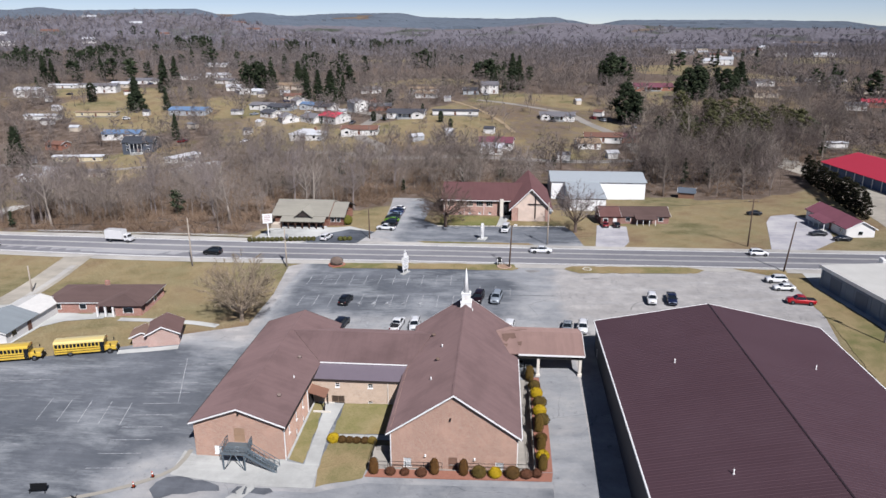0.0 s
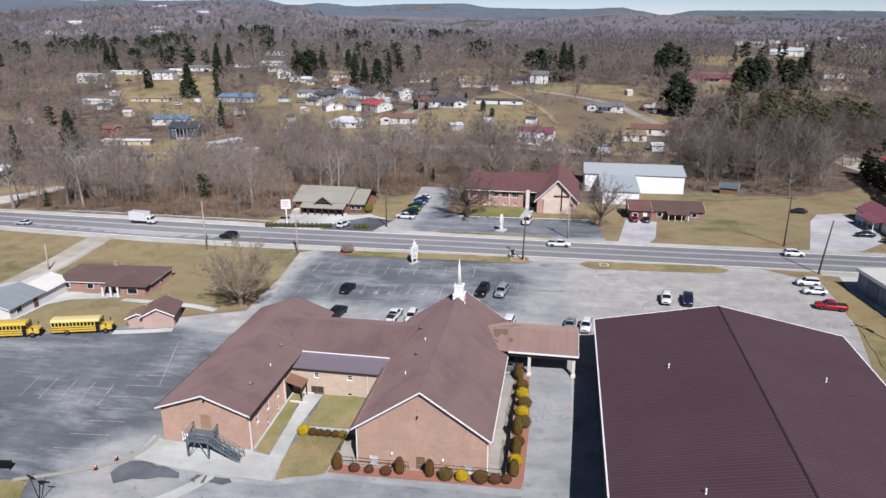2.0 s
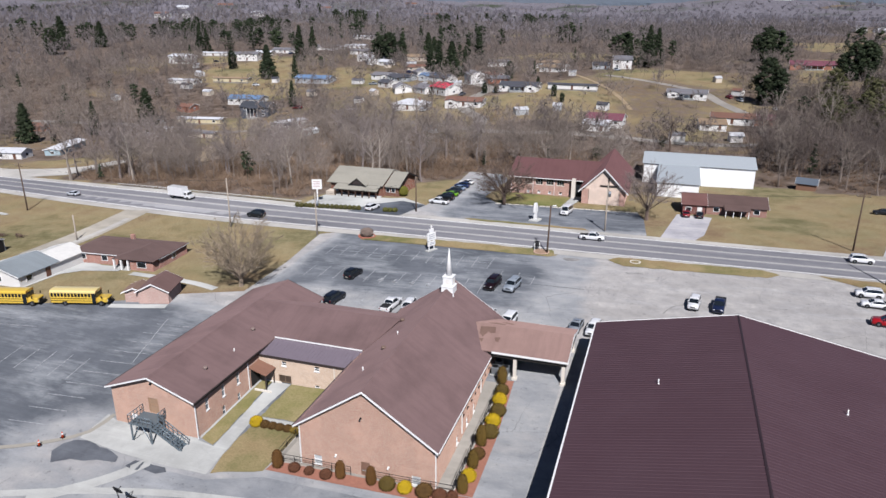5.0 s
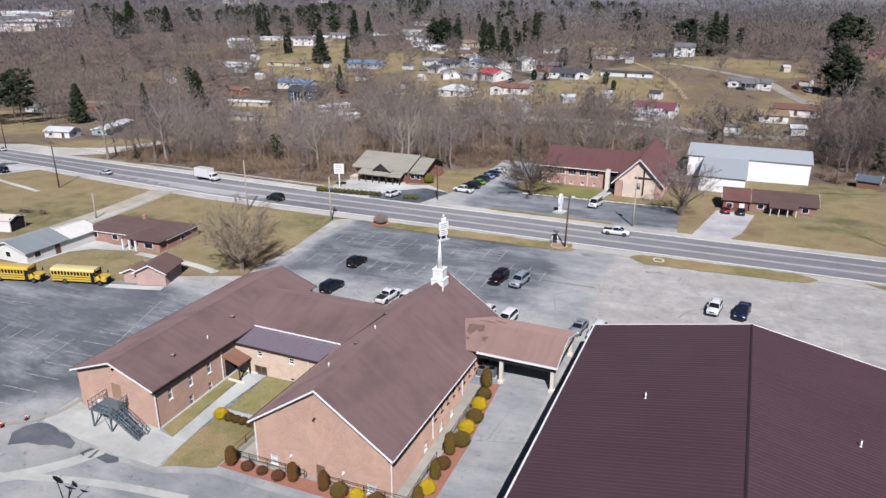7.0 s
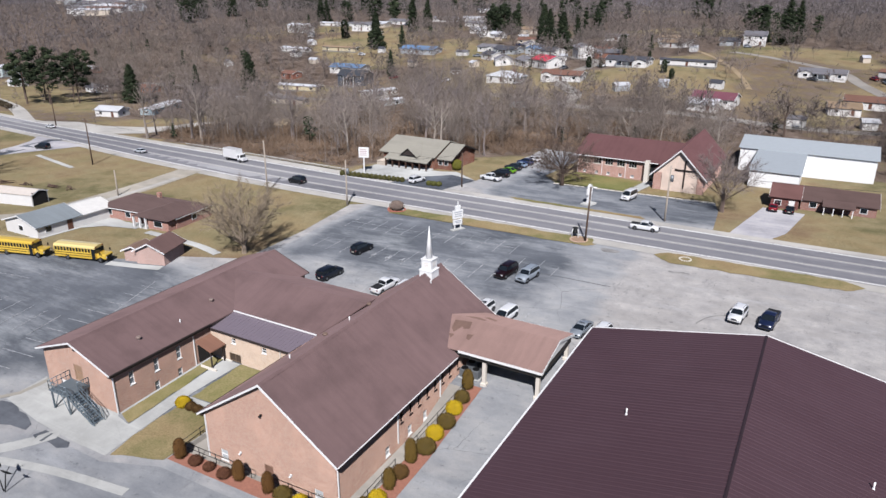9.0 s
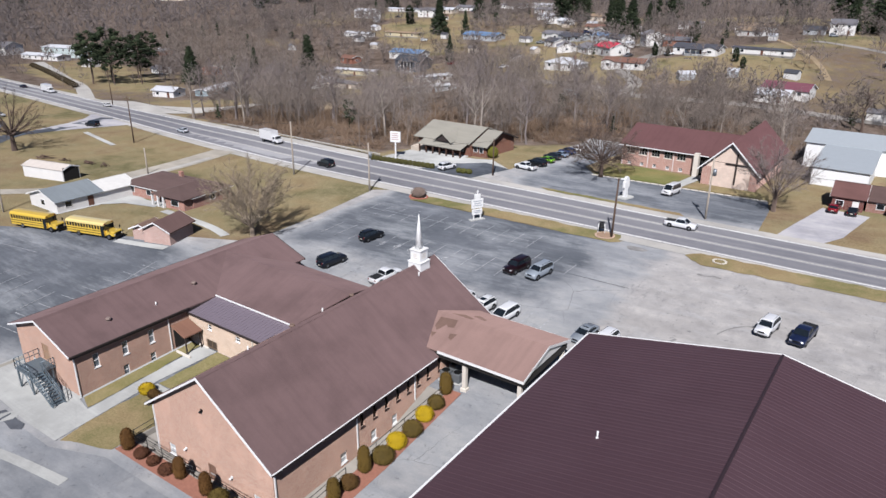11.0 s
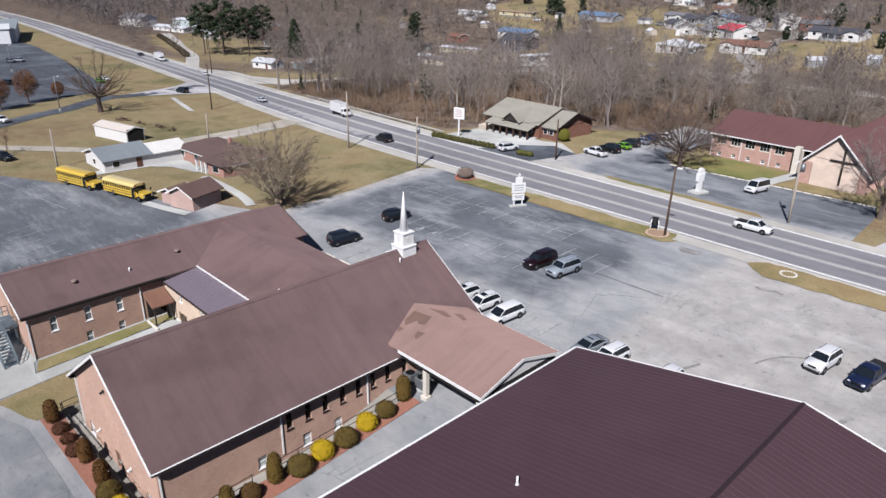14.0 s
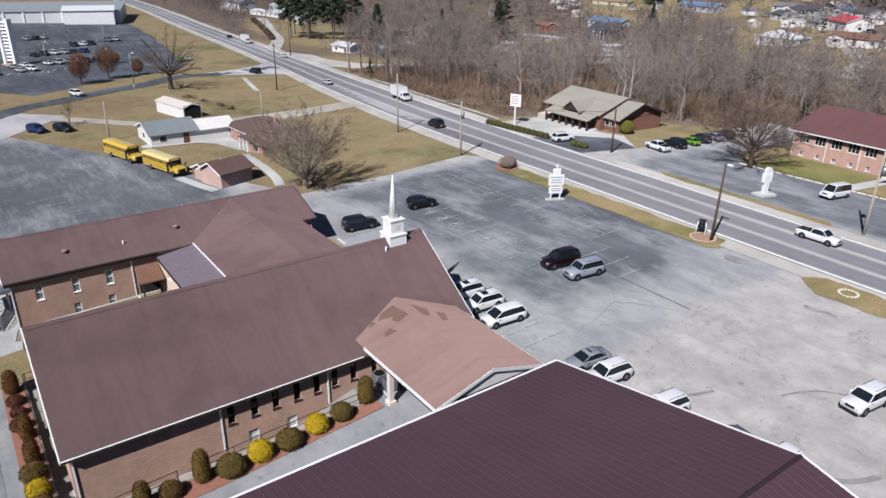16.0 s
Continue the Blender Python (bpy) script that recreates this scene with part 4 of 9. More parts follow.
part("gutter", boxed(GX0 - 0.1, GX0, GS, GN, GE - 0.14, GE - 0.01), M_fascia, wing)
for y, z in ((69.05, -0.5), (79.1, 0.0)):
    part("downspout", boxed(VX1, VX1 + 0.1, y - 0.05, y + 0.05, z, GE - 0.3), M_white, wing)
part("flood_light", boxed(-29.45, -29.25, VS - 0.2, VS, 5.55, 5.75, 0.02), M_black, wing)
part("foundation_band", boxed(VX1, VX1 + 0.06, 69.1, 78.9, -1.2, -0.28), plain("cdb79a", 0.9), wing)
for x, y in ((-26.0, 74.0), (-26.3, 84.2), (-25.6, 79.0)):
    z = GZ - gslope * abs(x - GR)
    if y == 79.0:
        vent_pipe(wing, x, y, z, 0.35)
    else:
        roof_turbine(wing, x, y, z, plain("8b7a72", 0.6))
# connector with its own ridge, and the lower metal roof before it
cz = 6.62
cx1 = -9.0
part("connector_roof", slabbed([(GR + 0.4, CR, cz), (cx1, CR, cz), (cx1 - 2.5, CS, 4.66), (GX1 - 0.05, CS, 4.66)][::-1], 0.13), M_roof_x, wing, "weathered brown-mauve asphalt shingles")
part("connector_roof", slabbed([(GR + 0.4, CR, cz), (cx1, CR, cz), (cx1 - 2.5, CN, 4.5), (GX1 - 0.3, CN, 4.5)], 0.13), M_roof_x, wing)
part("connector_trim", boxed(GX1 - 0.05, -11.7, CS - 0.06, CS + 0.02, 4.53, 4.68), M_white, wing)
wall(wing, "x", CN - 0.5, -1, VX1, WX0, -1.0, 4.4, [(x, x + 0.9, 1.6, 3.0) for x in (-22, -18.5, -15)], M_brick)
for x in (-22, -18.5, -15):
    opening(wing, "x", CN - 0.5, -1, (x, x + 0.9, 1.6, 3.0), M_white, M_glass)
part("annex_roof", slabbed([(-23.95, 81.4, 3.98), (-11.7, 81.4, 3.98), (-11.7, 85.0, 4.46), (-23.95, 85.0, 4.46)], 0.12), M_annex, wing, "low grey-mauve standing seam metal roof")
for k in range(26):
    x = -23.7 + k * 0.47
    part("seam", slabbed([(x, 81.42, 4.005), (x + 0.04, 81.42, 4.005), (x + 0.04, 84.95, 4.485), (x, 84.95, 4.485)], 0.03), M_annex, wing)
a_holes = [(-20.95, -20.3, 2.75, 3.4), (-16.55, -15.85, 2.75, 3.4), (-16.6, -15.95, 0.2, 0.85), (-21.5, -19.75, -0.45, 1.5)]
M_brick_pale = brick("bfab98", "ad9885", "c4b8aa")
wall(wing, "x", 81.6, 1, VX1, WX0, -2.0, 3.86, a_holes, M_brick_pale)
for h in a_holes[:3]:
    opening(wing, "x", 81.6, 1, h, M_white, M_glass)
opening(wing, "x", 81.6, 1, a_holes[3], plain("7b6a58", 0.6), plain("4e4238", 0.4), kind="door", bars=2)
part("annex_fascia", boxed(-23.95, -11.75, 81.34, 81.42, 3.78, 3.99), M_fascia, wing)
part("downspout", boxed(-13.9, -13.8, 81.48, 81.6, -0.5, 3.8), M_cream, wing)

# covered side entry in the corner of the courtyard
entry = thing("side_entry", pose(-24.0, 79.3, -0.3), "small brown-roofed side entry with white stone steps", "porch")
bm = bmesh.new()
slab(bm, [(0.0, 0.0, 3.5), (2.3, -0.1, 2.85), (2.3, 2.1, 2.85), (0.0, 2.2, 3.5)], 0.14)
part("canopy_roof", bm, shingles("7b5b4c"), entry)
for y in (0.15, 1.95):
    part("post", boxed(2.0, 2.12, y - 0.06, y + 0.06, 0.5, 2.75), M_fascia, entry)
# Dark panel on the wall, painting the shade of a recessed doorway.
part("recess_shade", boxed(0.02, 0.12, 0.2, 2.0, 0.9, 2.9), M_shade_fill, entry)
part("landing", boxed(0.0, 2.3, -0.1, 2.2, -0.6, 0.55, 0.03), M_conc, entry)
for k in range(3):
    part("step", boxed(2.3 + k * 0.3, 2.6 + k * 0.3, 0.5, 1.7, -0.6, 0.36 - k * 0.18, 0.02), M_conc, entry)
for y in (-0.2, 2.1):
    part("side_wall", boxed(0.6, 2.9, y, y + 0.2, -0.6, 0.85, 0.03), plain("c9c4ba", 0.9), entry)

# steel stair at the wing's south end
stair = thing("steel_stair", pose(0, 0, 0), "grey galvanised steel outdoor stair with railings", "stair")
M_steel = plain("7d8a92", 0.5, 0.5)
part("platform", boxed(-30.8, -27.9, 66.6, 69.05, 1.85, 1.97), M_steel, stair)
for k, (x, y) in enumerate(((-30.6, 66.75), (-28.1, 66.75), (-30.6, 68.8), (-28.1, 68.8))):
    part("leg", boxed(x - 0.07, x + 0.07, y - 0.07, y + 0.07, -0.6, 1.86), M_steel, stair)
for x0, x1 in ((-30.6, -29.5), (-28.1, -29.2)):
    part("brace", tubed((x0, 66.75, -0.3), (x1, 66.75, 1.85), 0.045), M_steel, stair)
NT = 12
for k in range(NT):
    x = -27.9 + (k + 0.5) * 0.3
    z = 1.9 - (k + 1) * 0.185
    part("tread", boxed(x - 0.15, x + 0.15, 66.7, 67.75, z, z + 0.05), M_steel, stair)
for y in (66.66, 67.79):
    bm = bmesh.new()
    prism(bm, [(-27.9, 1.97), (-24.25, -0.28), (-24.25, -0.5), (-27.9, 1.72)], "y", y - 0.03, y + 0.03)
    part("stringer", bm, M_steel, stair)
    for dz in (0.55, 1.0):
        part("handrail", tubed((-27.9, y, 1.95 + dz), (-24.3, y, -0.3 + dz), 0.035, n=6), M_steel, stair)
    for k in range(7):
        x = -27.8 + k * 0.57
        z = 1.9 - (x + 27.9) * 0.617
        part("baluster", boxed(x - 0.025, x + 0.025, y - 0.025, y + 0.025, z, z + 1.02), M_steel, stair)
for (a, b) in (((-30.8, 66.66), (-27.9, 66.66)), ((-30.8, 66.66), (-30.8, 69.0)), ((-27.9, 67.8), (-27.9, 69.0))):
    for dz in (0.5, 1.0):
        part("handrail", tubed((a[0], a[1], 1.95 + dz), (b[0], b[1], 1.95 + dz), 0.035, n=6), M_steel, stair)
    for k in range(6):
        t = k / 5
        x, y = a[0] + (b[0] - a[0]) * t, a[1] + (b[1] - a[1]) * t
        part("baluster", boxed(x - 0.025, x + 0.025, y - 0.025, y + 0.025, 1.95, 2.97), M_steel, stair)

# ---- gym ----
gym = thing("gymnasium", pose(0, 0, 0), "large metal gymnasium with dark brown ribbed roof", "gymnasium")
HX0, HX1, HR, HZ, HE, HS, HN = 14.72, 47.0, 30.85, 10.06, 6.82, 30.0, 97.25


def gym_roof_mat():
    k, c = Nodes("brown_roof_panel"), rgb("503b41")
    inf = k.n("ShaderNodeObjectInfo")
    col = k.mix(k.math("MULTIPLY", inf.outputs["Random"], 0.35), c, rgb("49363b"))
    col = k.mix(k.ramp(k.noise(0.12, 5, 0.6), [(0.4, (0, 0, 0)), (0.7, (0.45, 0.45, 0.45))]), col, rgb("59454b"))
    col = k.mix(k.math("MULTIPLY", k.noise(1.1, 4, 0.7, stretch=(0.15, 2, 1)), 0.3), col, rgb("402f35"))
    return k.done(col, 0.62, 0.05, 0.3)


M_metal_roof = gym_roof_mat()
M_siding = plain("aab4bd", 0.5, 0.2, var=0.12)
NP = 74
pw = (HN - HS) / NP
hs = (HZ - HE) / (HR - HX0)
for side in (-1, 1):
    bm = bmesh.new()
    w = (HR - HX0) if side < 0 else (HX1 - HR)
    slab(bm, [(0, 0, 0), (side * w, 0, -hs * w), (side * w, pw, -hs * w), (0, pw, 0)], 0.06)
    for q, r, up in ((0.06, 0.04, 0.022), (0.06 + pw / 2, 0.04, 0.018)):
        a = [bm.verts.new(p) for p in ((0, q - r, 0.002), (0, q, up), (0, q + r, 0.002))]
        b = [bm.verts.new((p.co.x + side * w, p.co.y, p.co.z - hs * w)) for p in a]
        bm.faces.new((a[0], a[1], b[1], b[0]))
        bm.faces.new((a[1], a[2], b[2], b[1]))
    first = part("roof_panel", bm, M_metal_roof, gym)
    first.location = (HR, HS, HZ)
    for i in range(1, NP):
        o = new("roof_panel", first.data)
        o.parent = gym
        o.location = (HR, HS + i * pw, HZ)
# Cap coloured darker than the panels: it paints in the ridge's shadow line.
part("ridge_cap", prismed([(HR - 0.11, HZ - 0.03), (HR - 0.11, HZ + 0.025), (HR, HZ + 0.05), (HR + 0.11, HZ + 0.025), (HR + 0.11, HZ - 0.03)], "y", HS, HN), plain("33262a", 0.6), gym)
# West wall faces away from the sun; its shade is deepened in the wall colour.
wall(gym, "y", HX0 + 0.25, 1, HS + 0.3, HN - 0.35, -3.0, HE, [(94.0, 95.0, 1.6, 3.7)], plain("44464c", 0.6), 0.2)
opening(gym, "y", HX0 + 0.25, 1, (94.0, 95.0, 1.6, 3.7), M_white, M_white, kind="door")
wall(gym, "y", HX1 - 0.25, -1, HS + 0.3, HN - 0.35, -3.0, HE, [], M_siding, 0.2)
for f, s in ((HN - 0.3, -1), (HS + 0.3, 1)):
    wall(gym, "x", f, s, HX0 + 0.3, HX1 - 0.3, -3.0, HE - 0.1, [(27, 31, 2.9, 6.2)] if s < 0 else [], M_siding, 0.2)
    gable(gym, "x", f, s, HX0 + 0.3, HX1 - 0.3, HE - 0.1, HZ - 0.15, HR, M_siding, 0.2)
opening(gym, "x", HN - 0.3, -1, (27, 31, 2.9, 6.2), M_white, M_white, kind="door", rails=4)
rake(gym, "x", HN + 0.02, [(HX0, HE + 0.05), (HR, HZ + 0.05), (HX1, HE + 0.05)], 0.26, M_white)
for x in (HX0 - 0.06, HX1 + 0.06):
    part("gutter", boxed(x - 0.08, x + 0.08, HS, HN, HE - 0.16, HE + 0.02), M_white, gym)
for x, y in ((22.5, 81.0), (39.35, 80.6), (22.6, 58.0), (39.0, 58.0)):
    z = HZ - hs * abs(x - HR)
    bm = bmesh.new()
    tube(bm, (x, y, z - 0.1), (x, y, z + 0.55), 0.065, 0.065, 8)
    tube(bm, (x, y, z - 0.02), (x, y, z + 0.1), 0.13, 0.07, 8)
    part("vent_pipe", bm, M_white, gym)


# ---- trees ----
class Twigs:
    """Collects triangles for bark and twigs as plain arrays."""
    def __init__(self, seed):
        self.r = random.Random(seed)
        self.v, self.f = [], []

    def limb(self, a, b, r0, r1, n):
        d = (b - a).normalized()
        u = d.orthogonal().normalized()
        w = d.cross(u)
        k = len(self.v)
        for p, r in ((a, r0), (b, r1)):
            for i in range(n):
                q = p + (u * math.cos(6.2832 * i / n) + w * math.sin(6.2832 * i / n)) * r
                self.v.append(tuple(q))
        for i in range(n):
            j = (i + 1) % n
            self.f += [(k + i, k + j, k + n + j), (k + i, k + n + j, k + n + i)]

    def sliver(self, a, b, w):
        d = (b - a)
        s = d.cross(Vector((self.r.uniform(-1, 1), self.r.uniform(-1, 1), self.r.uniform(-1, 1))))
        s = s.normalized() * w if s.length > 1e-6 else Vector((w, 0, 0))
        k = len(self.v)
        self.v += [tuple(a - s), tuple(a + s), tuple(b)]
        self.f.append((k, k + 1, k + 2))

    def tint(self, d, tilt, az):
        u = d.orthogonal().normalized()
        w = d.cross(u).normalized()
        return (d * math.cos(tilt) + (u * math.cos(az) + w * math.sin(az)) * math.sin(tilt)).normalized()

    def arrays(self):
        return np.array(self.v, float), np.array(self.f, int)


def bare_tree(seed, h=12.0, spread=1.0, limbs=9, boughs=5, twigs=7, thick=1.0, tw=0.035, split=None):
    """A leafless broadleaf tree; returns bark and twig triangles apart."""
    wood, fine = Twigs(seed), Twigs(seed + 1)
    r = wood.r
    base = Vector((0, 0, -0.3))
    rad = 0.022 * h * thick
    top = Vector((r.uniform(-0.04, 0.04) * h, r.uniform(-0.04, 0.04) * h, h * (split or 0.42)))
    crown_top = Vector((top.x + r.uniform(-0.05, 0.05) * h, top.y + r.uniform(-0.05, 0.05) * h, h * 0.8))
    mid = (base + top) * 0.5 + Vector((r.uniform(-0.02, 0.02) * h, r.uniform(-0.02, 0.02) * h, 0))
    wood.limb(base, mid, rad * 1.25, rad * 0.9, 6)
    wood.limb(mid, top, rad * 0.9, rad * 0.65, 6)
    wood.limb(top, crown_top, rad * 0.65, rad * 0.2, 5)
    for i in range(limbs):
        t = (i + r.random() * 0.6) / limbs
        p = top.lerp(crown_top, max(0.0, t * 1.1 - 0.15)) if t > 0.15 else mid.lerp(top, 0.5 + 3 * t)
        az, tilt = i * 2.4 + r.uniform(-0.4, 0.4), radians(r.uniform(38, 72) * (1.1 - 0.6 * t)) * min(1.0, spread)
        d = Vector((math.cos(az) * math.sin(tilt), math.sin(az) * math.sin(tilt), math.cos(tilt)))
        ln = h * r.uniform(0.3, 0.46) * (1.05 - 0.45 * t) * (0.75 + 0.25 * spread)
        bend = Vector((0, 0, r.uniform(0.02, 0.14) * ln))
        q = p + d * ln * 0.5 + Vector((r.uniform(-.06, .06), r.uniform(-.06, .06), 0)) * ln
        e = p + d * ln + bend
        lr = rad * r.uniform(0.28, 0.42)
        wood.limb(p, q, lr, lr * 0.65, 4)
        wood.limb(q, e, lr * 0.65, lr * 0.2, 4)
        for j in range(boughs):
            s = (j + 0.6 + r.random() * 0.5) / (boughs + 0.3)
            bp = p.lerp(q, s * 2) if s < 0.5 else q.lerp(e, min(1.0, s * 2 - 1))
            bd = wood.tint((e - p).normalized(), radians(r.uniform(28, 62)), r.uniform(0, 6.28))
            bd.z += 0.25
            bd.normalize()
            bl = ln * r.uniform(0.28, 0.52) * (1.1 - 0.4 * s)
            be = bp + bd * bl
            wood.limb(bp, be, lr * 0.3, lr * 0.07, 3)
            for _ in range(twigs):
                k = r.uniform(0.15, 1.0)
                tp = bp.lerp(be, k)
                td = wood.tint(bd, radians(r.uniform(15, 65)), r.uniform(0, 6.28))
                td.z += 0.15
                te = tp + td.normalized() * bl * r.uniform(0.3, 0.75)
                fine.sliver(tp, te, tw * r.uniform(0.6, 1.3))
    return wood.arrays(), fine.arrays()


def fan_tree(seed, h=10.0, limbs=32, boughs=8, twigs=13, tw=0.014, low=0.13, open_to=56, stout=1.0):
    """A dome-shaped lawn tree: a short bole and straight limbs that fan out, finely twigged; bark and twigs apart."""
    wood, fine = Twigs(seed), Twigs(seed + 1)
    r = wood.r
    bole = Vector((0, 0, h * low))
    wood.limb(Vector((0, 0, -0.3)), bole, 0.035 * h * stout ** 0.5, 0.026 * h, 8)
    for i in range(limbs):
        az, tilt = i * 2.4 + r.uniform(-.3, .3), radians(5 + open_to * math.sqrt(i / limbs) + r.uniform(-5, 5))
        d = Vector((math.cos(az) * math.sin(tilt), math.sin(az) * math.sin(tilt), math.cos(tilt)))
        ln = h * (0.99 - low) * (1 - 0.16 * tilt) * r.uniform(0.88, 1.05)
        p = bole * r.uniform(0.75, 1.15)
        m = p + d * ln * 0.5 + Vector((r.uniform(-.04, .04), r.uniform(-.04, .04), 0)) * ln
        e = m + (d + Vector((0, 0, r.uniform(0.0, 0.2)))).normalized() * ln * 0.5
        lr = 0.0062 * h * r.uniform(0.7, 1.3) * stout
        wood.limb(p, m, lr, lr * 0.6, 5)
        wood.limb(m, e, lr * 0.6, lr * 0.12, 4)
        for j in range(boughs):
            k = 0.3 + 0.7 * (j + r.random()) / boughs
            q = p.lerp(m, k * 2) if k < 0.5 else m.lerp(e, min(1.0, k * 2 - 1))
            bd = wood.tint(d, radians(r.uniform(18, 48)), r.uniform(0, 6.28))
            bl = h * r.uniform(0.12, 0.24) * (1.2 - 0.6 * k)
            be = q + bd * bl
            wood.limb(q, be, lr * 0.25, lr * 0.06, 3)
            for _ in range(twigs):
                tp = q.lerp(be, r.uniform(0.1, 1.0))
                td = wood.tint(bd, radians(r.uniform(12, 55)), r.uniform(0, 6.28))
                fine.sliver(tp, tp + td * bl * r.uniform(0.3, 0.8), tw * r.uniform(0.6, 1.3))
    return wood.arrays(), fine.arrays()


def wood_tree(seed, h=12.0, leaders=5, boughs=6, twigs=8, tw=0.022, lean=0.05, fork=0.3):
    """A slender woodland tree: a straight stem that forks into rising leaders, many fine twigs."""
    t = Twigs(seed)
    r = t.r
    rad = 0.0068 * h
    a = Vector((0, 0, -0.3))
    b = Vector((r.uniform(-lean, lean) * h, r.uniform(-lean, lean) * h, h * fork * r.uniform(0.8, 1.25)))
    t.limb(a, b, rad * 1.3, rad * 0.85, 4)
    for i in range(leaders):
        az, tilt = i * 2.4 + r.uniform(-.5, .5), radians(r.uniform(4, 16) if i == 0 else r.uniform(16, 46))
        d = Vector((math.cos(az) * math.sin(tilt), math.sin(az) * math.sin(tilt), math.cos(tilt)))
        ln = h * (1 - fork) * (r.uniform(0.9, 1.05) if i == 0 else r.uniform(0.6, 0.92))
        p = a.lerp(b, 1.0 if i < 3 else r.uniform(0.6, 1.0))
        m = p + d * ln * 0.5
        e = m + (d + Vector((0, 0, 0.45))).normalized() * ln * 0.5
        t.limb(p, m, rad * 0.55, rad * 0.3, 3)
        t.sliver(m, e, rad * 0.32)
        for j in range(boughs):
            k = 0.22 + 0.76 * (j + r.random()) / boughs
            q = p.lerp(m, k * 2) if k < 0.5 else m.lerp(e, k * 2 - 1)
            bd = t.tint(d, radians(r.uniform(28, 68)), r.uniform(0, 6.28))
            bd.z += 0.18
            bd.normalize()
            bl = h * r.uniform(0.17, 0.3) * (1.15 - 0.55 * k)
            be = q + bd * bl
            t.sliver(q, be, tw * 1.4)
            for _ in range(twigs):
                tp = q.lerp(be, r.uniform(0.15, 1.0))
                td = t.tint(bd, radians(r.uniform(15, 75)), r.uniform(0, 6.28))
                t.sliver(tp, tp + td * bl * r.uniform(0.4, 0.9), tw * r.uniform(0.6, 1.3))
    return t.arrays()


def far_tree(seed, h=12.0, tw=0.14, count=34):
    t = Twigs(seed)
    r = t.r
    t.limb(Vector((0, 0, -0.3)), Vector((r.uniform(-.5, .5), r.uniform(-.5, .5), h * 0.6)), 0.02 * h, 0.008 * h, 3)
    for i in range(count):
        az = r.uniform(0, 6.28)
        z0 = h * r.uniform(0.28, 0.66)
        rr = h * r.uniform(0.12, 0.32)
        a = Vector((math.cos(az) * rr * 0.25, math.sin(az) * rr * 0.25, z0))
        b = Vector((math.cos(az) * rr, math.sin(az) * rr, min(h * 1.02, z0 + h * r.uniform(0.12, 0.38))))
        t.sliver(a, b, tw * r.uniform(0.6, 1.5))
    return t.arrays()


def conifer(seed, h=12.0, clumps=40, needles=28, wide=0.25, bare=0.06, rounded=False, loose=0.0):
    """An evergreen: a stem, limbs and uneven clumps of needles in a conical or a rounded crown."""
    trunk, crown = Twigs(seed), Twigs(seed + 7)
    r = trunk.r
    bow = Vector((r.uniform(-.02, .02) * h, r.uniform(-.02, .02) * h, h * 0.93))
    trunk.limb(Vector((0, 0, -0.3)), bow, 0.018 * h, 0.004 * h, 6)
    for i in range(clumps):
        t = (i + r.random()) / clumps
        z = h * (bare + (0.97 - bare) * t)
        shape = math.sqrt(max(0.05, 1 - ((t - 0.42) / 0.6) ** 2)) if rounded else (1 - t) ** 0.72 + 0.05
        full = h * wide * shape * r.uniform(0.7, 1.12)
        az = i * 2.4 + r.uniform(-0.6, 0.6)
        out = Vector((math.cos(az), math.sin(az), 0))
        size = (0.05 + 0.3 * wide) * (1.3 if clumps < 14 else 1.0) * h * (0.55 + 0.45 * shape) * r.uniform(0.7, 1.2) * (1 - 0.25 * loose)
        at = bow * (z / (h * 0.93)) + out * max(0.0, full - size * 0.5)
        at.z = z + (0.12 if rounded else -0.1) * full
        if full > size:
            trunk.limb(bow * (z / (h * 0.93)) * 0.98, at, 0.004 * h, 0.0015 * h, 3)
        k = len(crown.v)
        for q in ((1, 0, 0), (0, 1, 0), (-1, 0, 0), (0, -1, 0), (0, 0, 0.62), (0, 0, -0.55)):
            crown.v.append(tuple(at + Vector(q) * size * r.uniform(0.62, 0.95)))
        crown.f += [(k + i, k + (i + 1) % 4, k + 4) for i in range(4)] + [(k + (i + 1) % 4, k + i, k + 5) for i in range(4)]
        for _ in range(needles):
            n = Vector((r.gauss(0, 1), r.gauss(0, 1), r.gauss(0, 0.7))).normalized()
            p = at + Vector((n.x, n.y, n.z * 0.62)) * size * (0.3 + 0.5 * r.random())
            d = (n * 0.7 + out * 0.35 + Vector((0, 0, r.uniform(-0.25, 0.45)))).normalized()
            crown.sliver(p, p + d * size * r.uniform(0.35, 0.7), size * r.uniform(0.07, 0.15) * (28 / needles) ** 0.5)
    return trunk.arrays(), crown.arrays()


def mesh_of(name, v, f, material):
    me = bpy.data.meshes.new(name)
    me.vertices.add(len(v))
    me.vertices.foreach_set("co", np.asarray(v, np.float32).ravel())
    me.loops.add(f.size)
    me.loops.foreach_set("vertex_index", f.ravel().astype(np.int32))
    me.polygons.add(len(f))
    me.polygons.foreach_set("loop_start", np.arange(0, f.size, 3, dtype=np.int32))
    me.polygons.foreach_set("loop_total", np.full(len(f), 3, dtype=np.int32))
    me.update(calc_edges=True)
    me.materials.append(material)
    return me


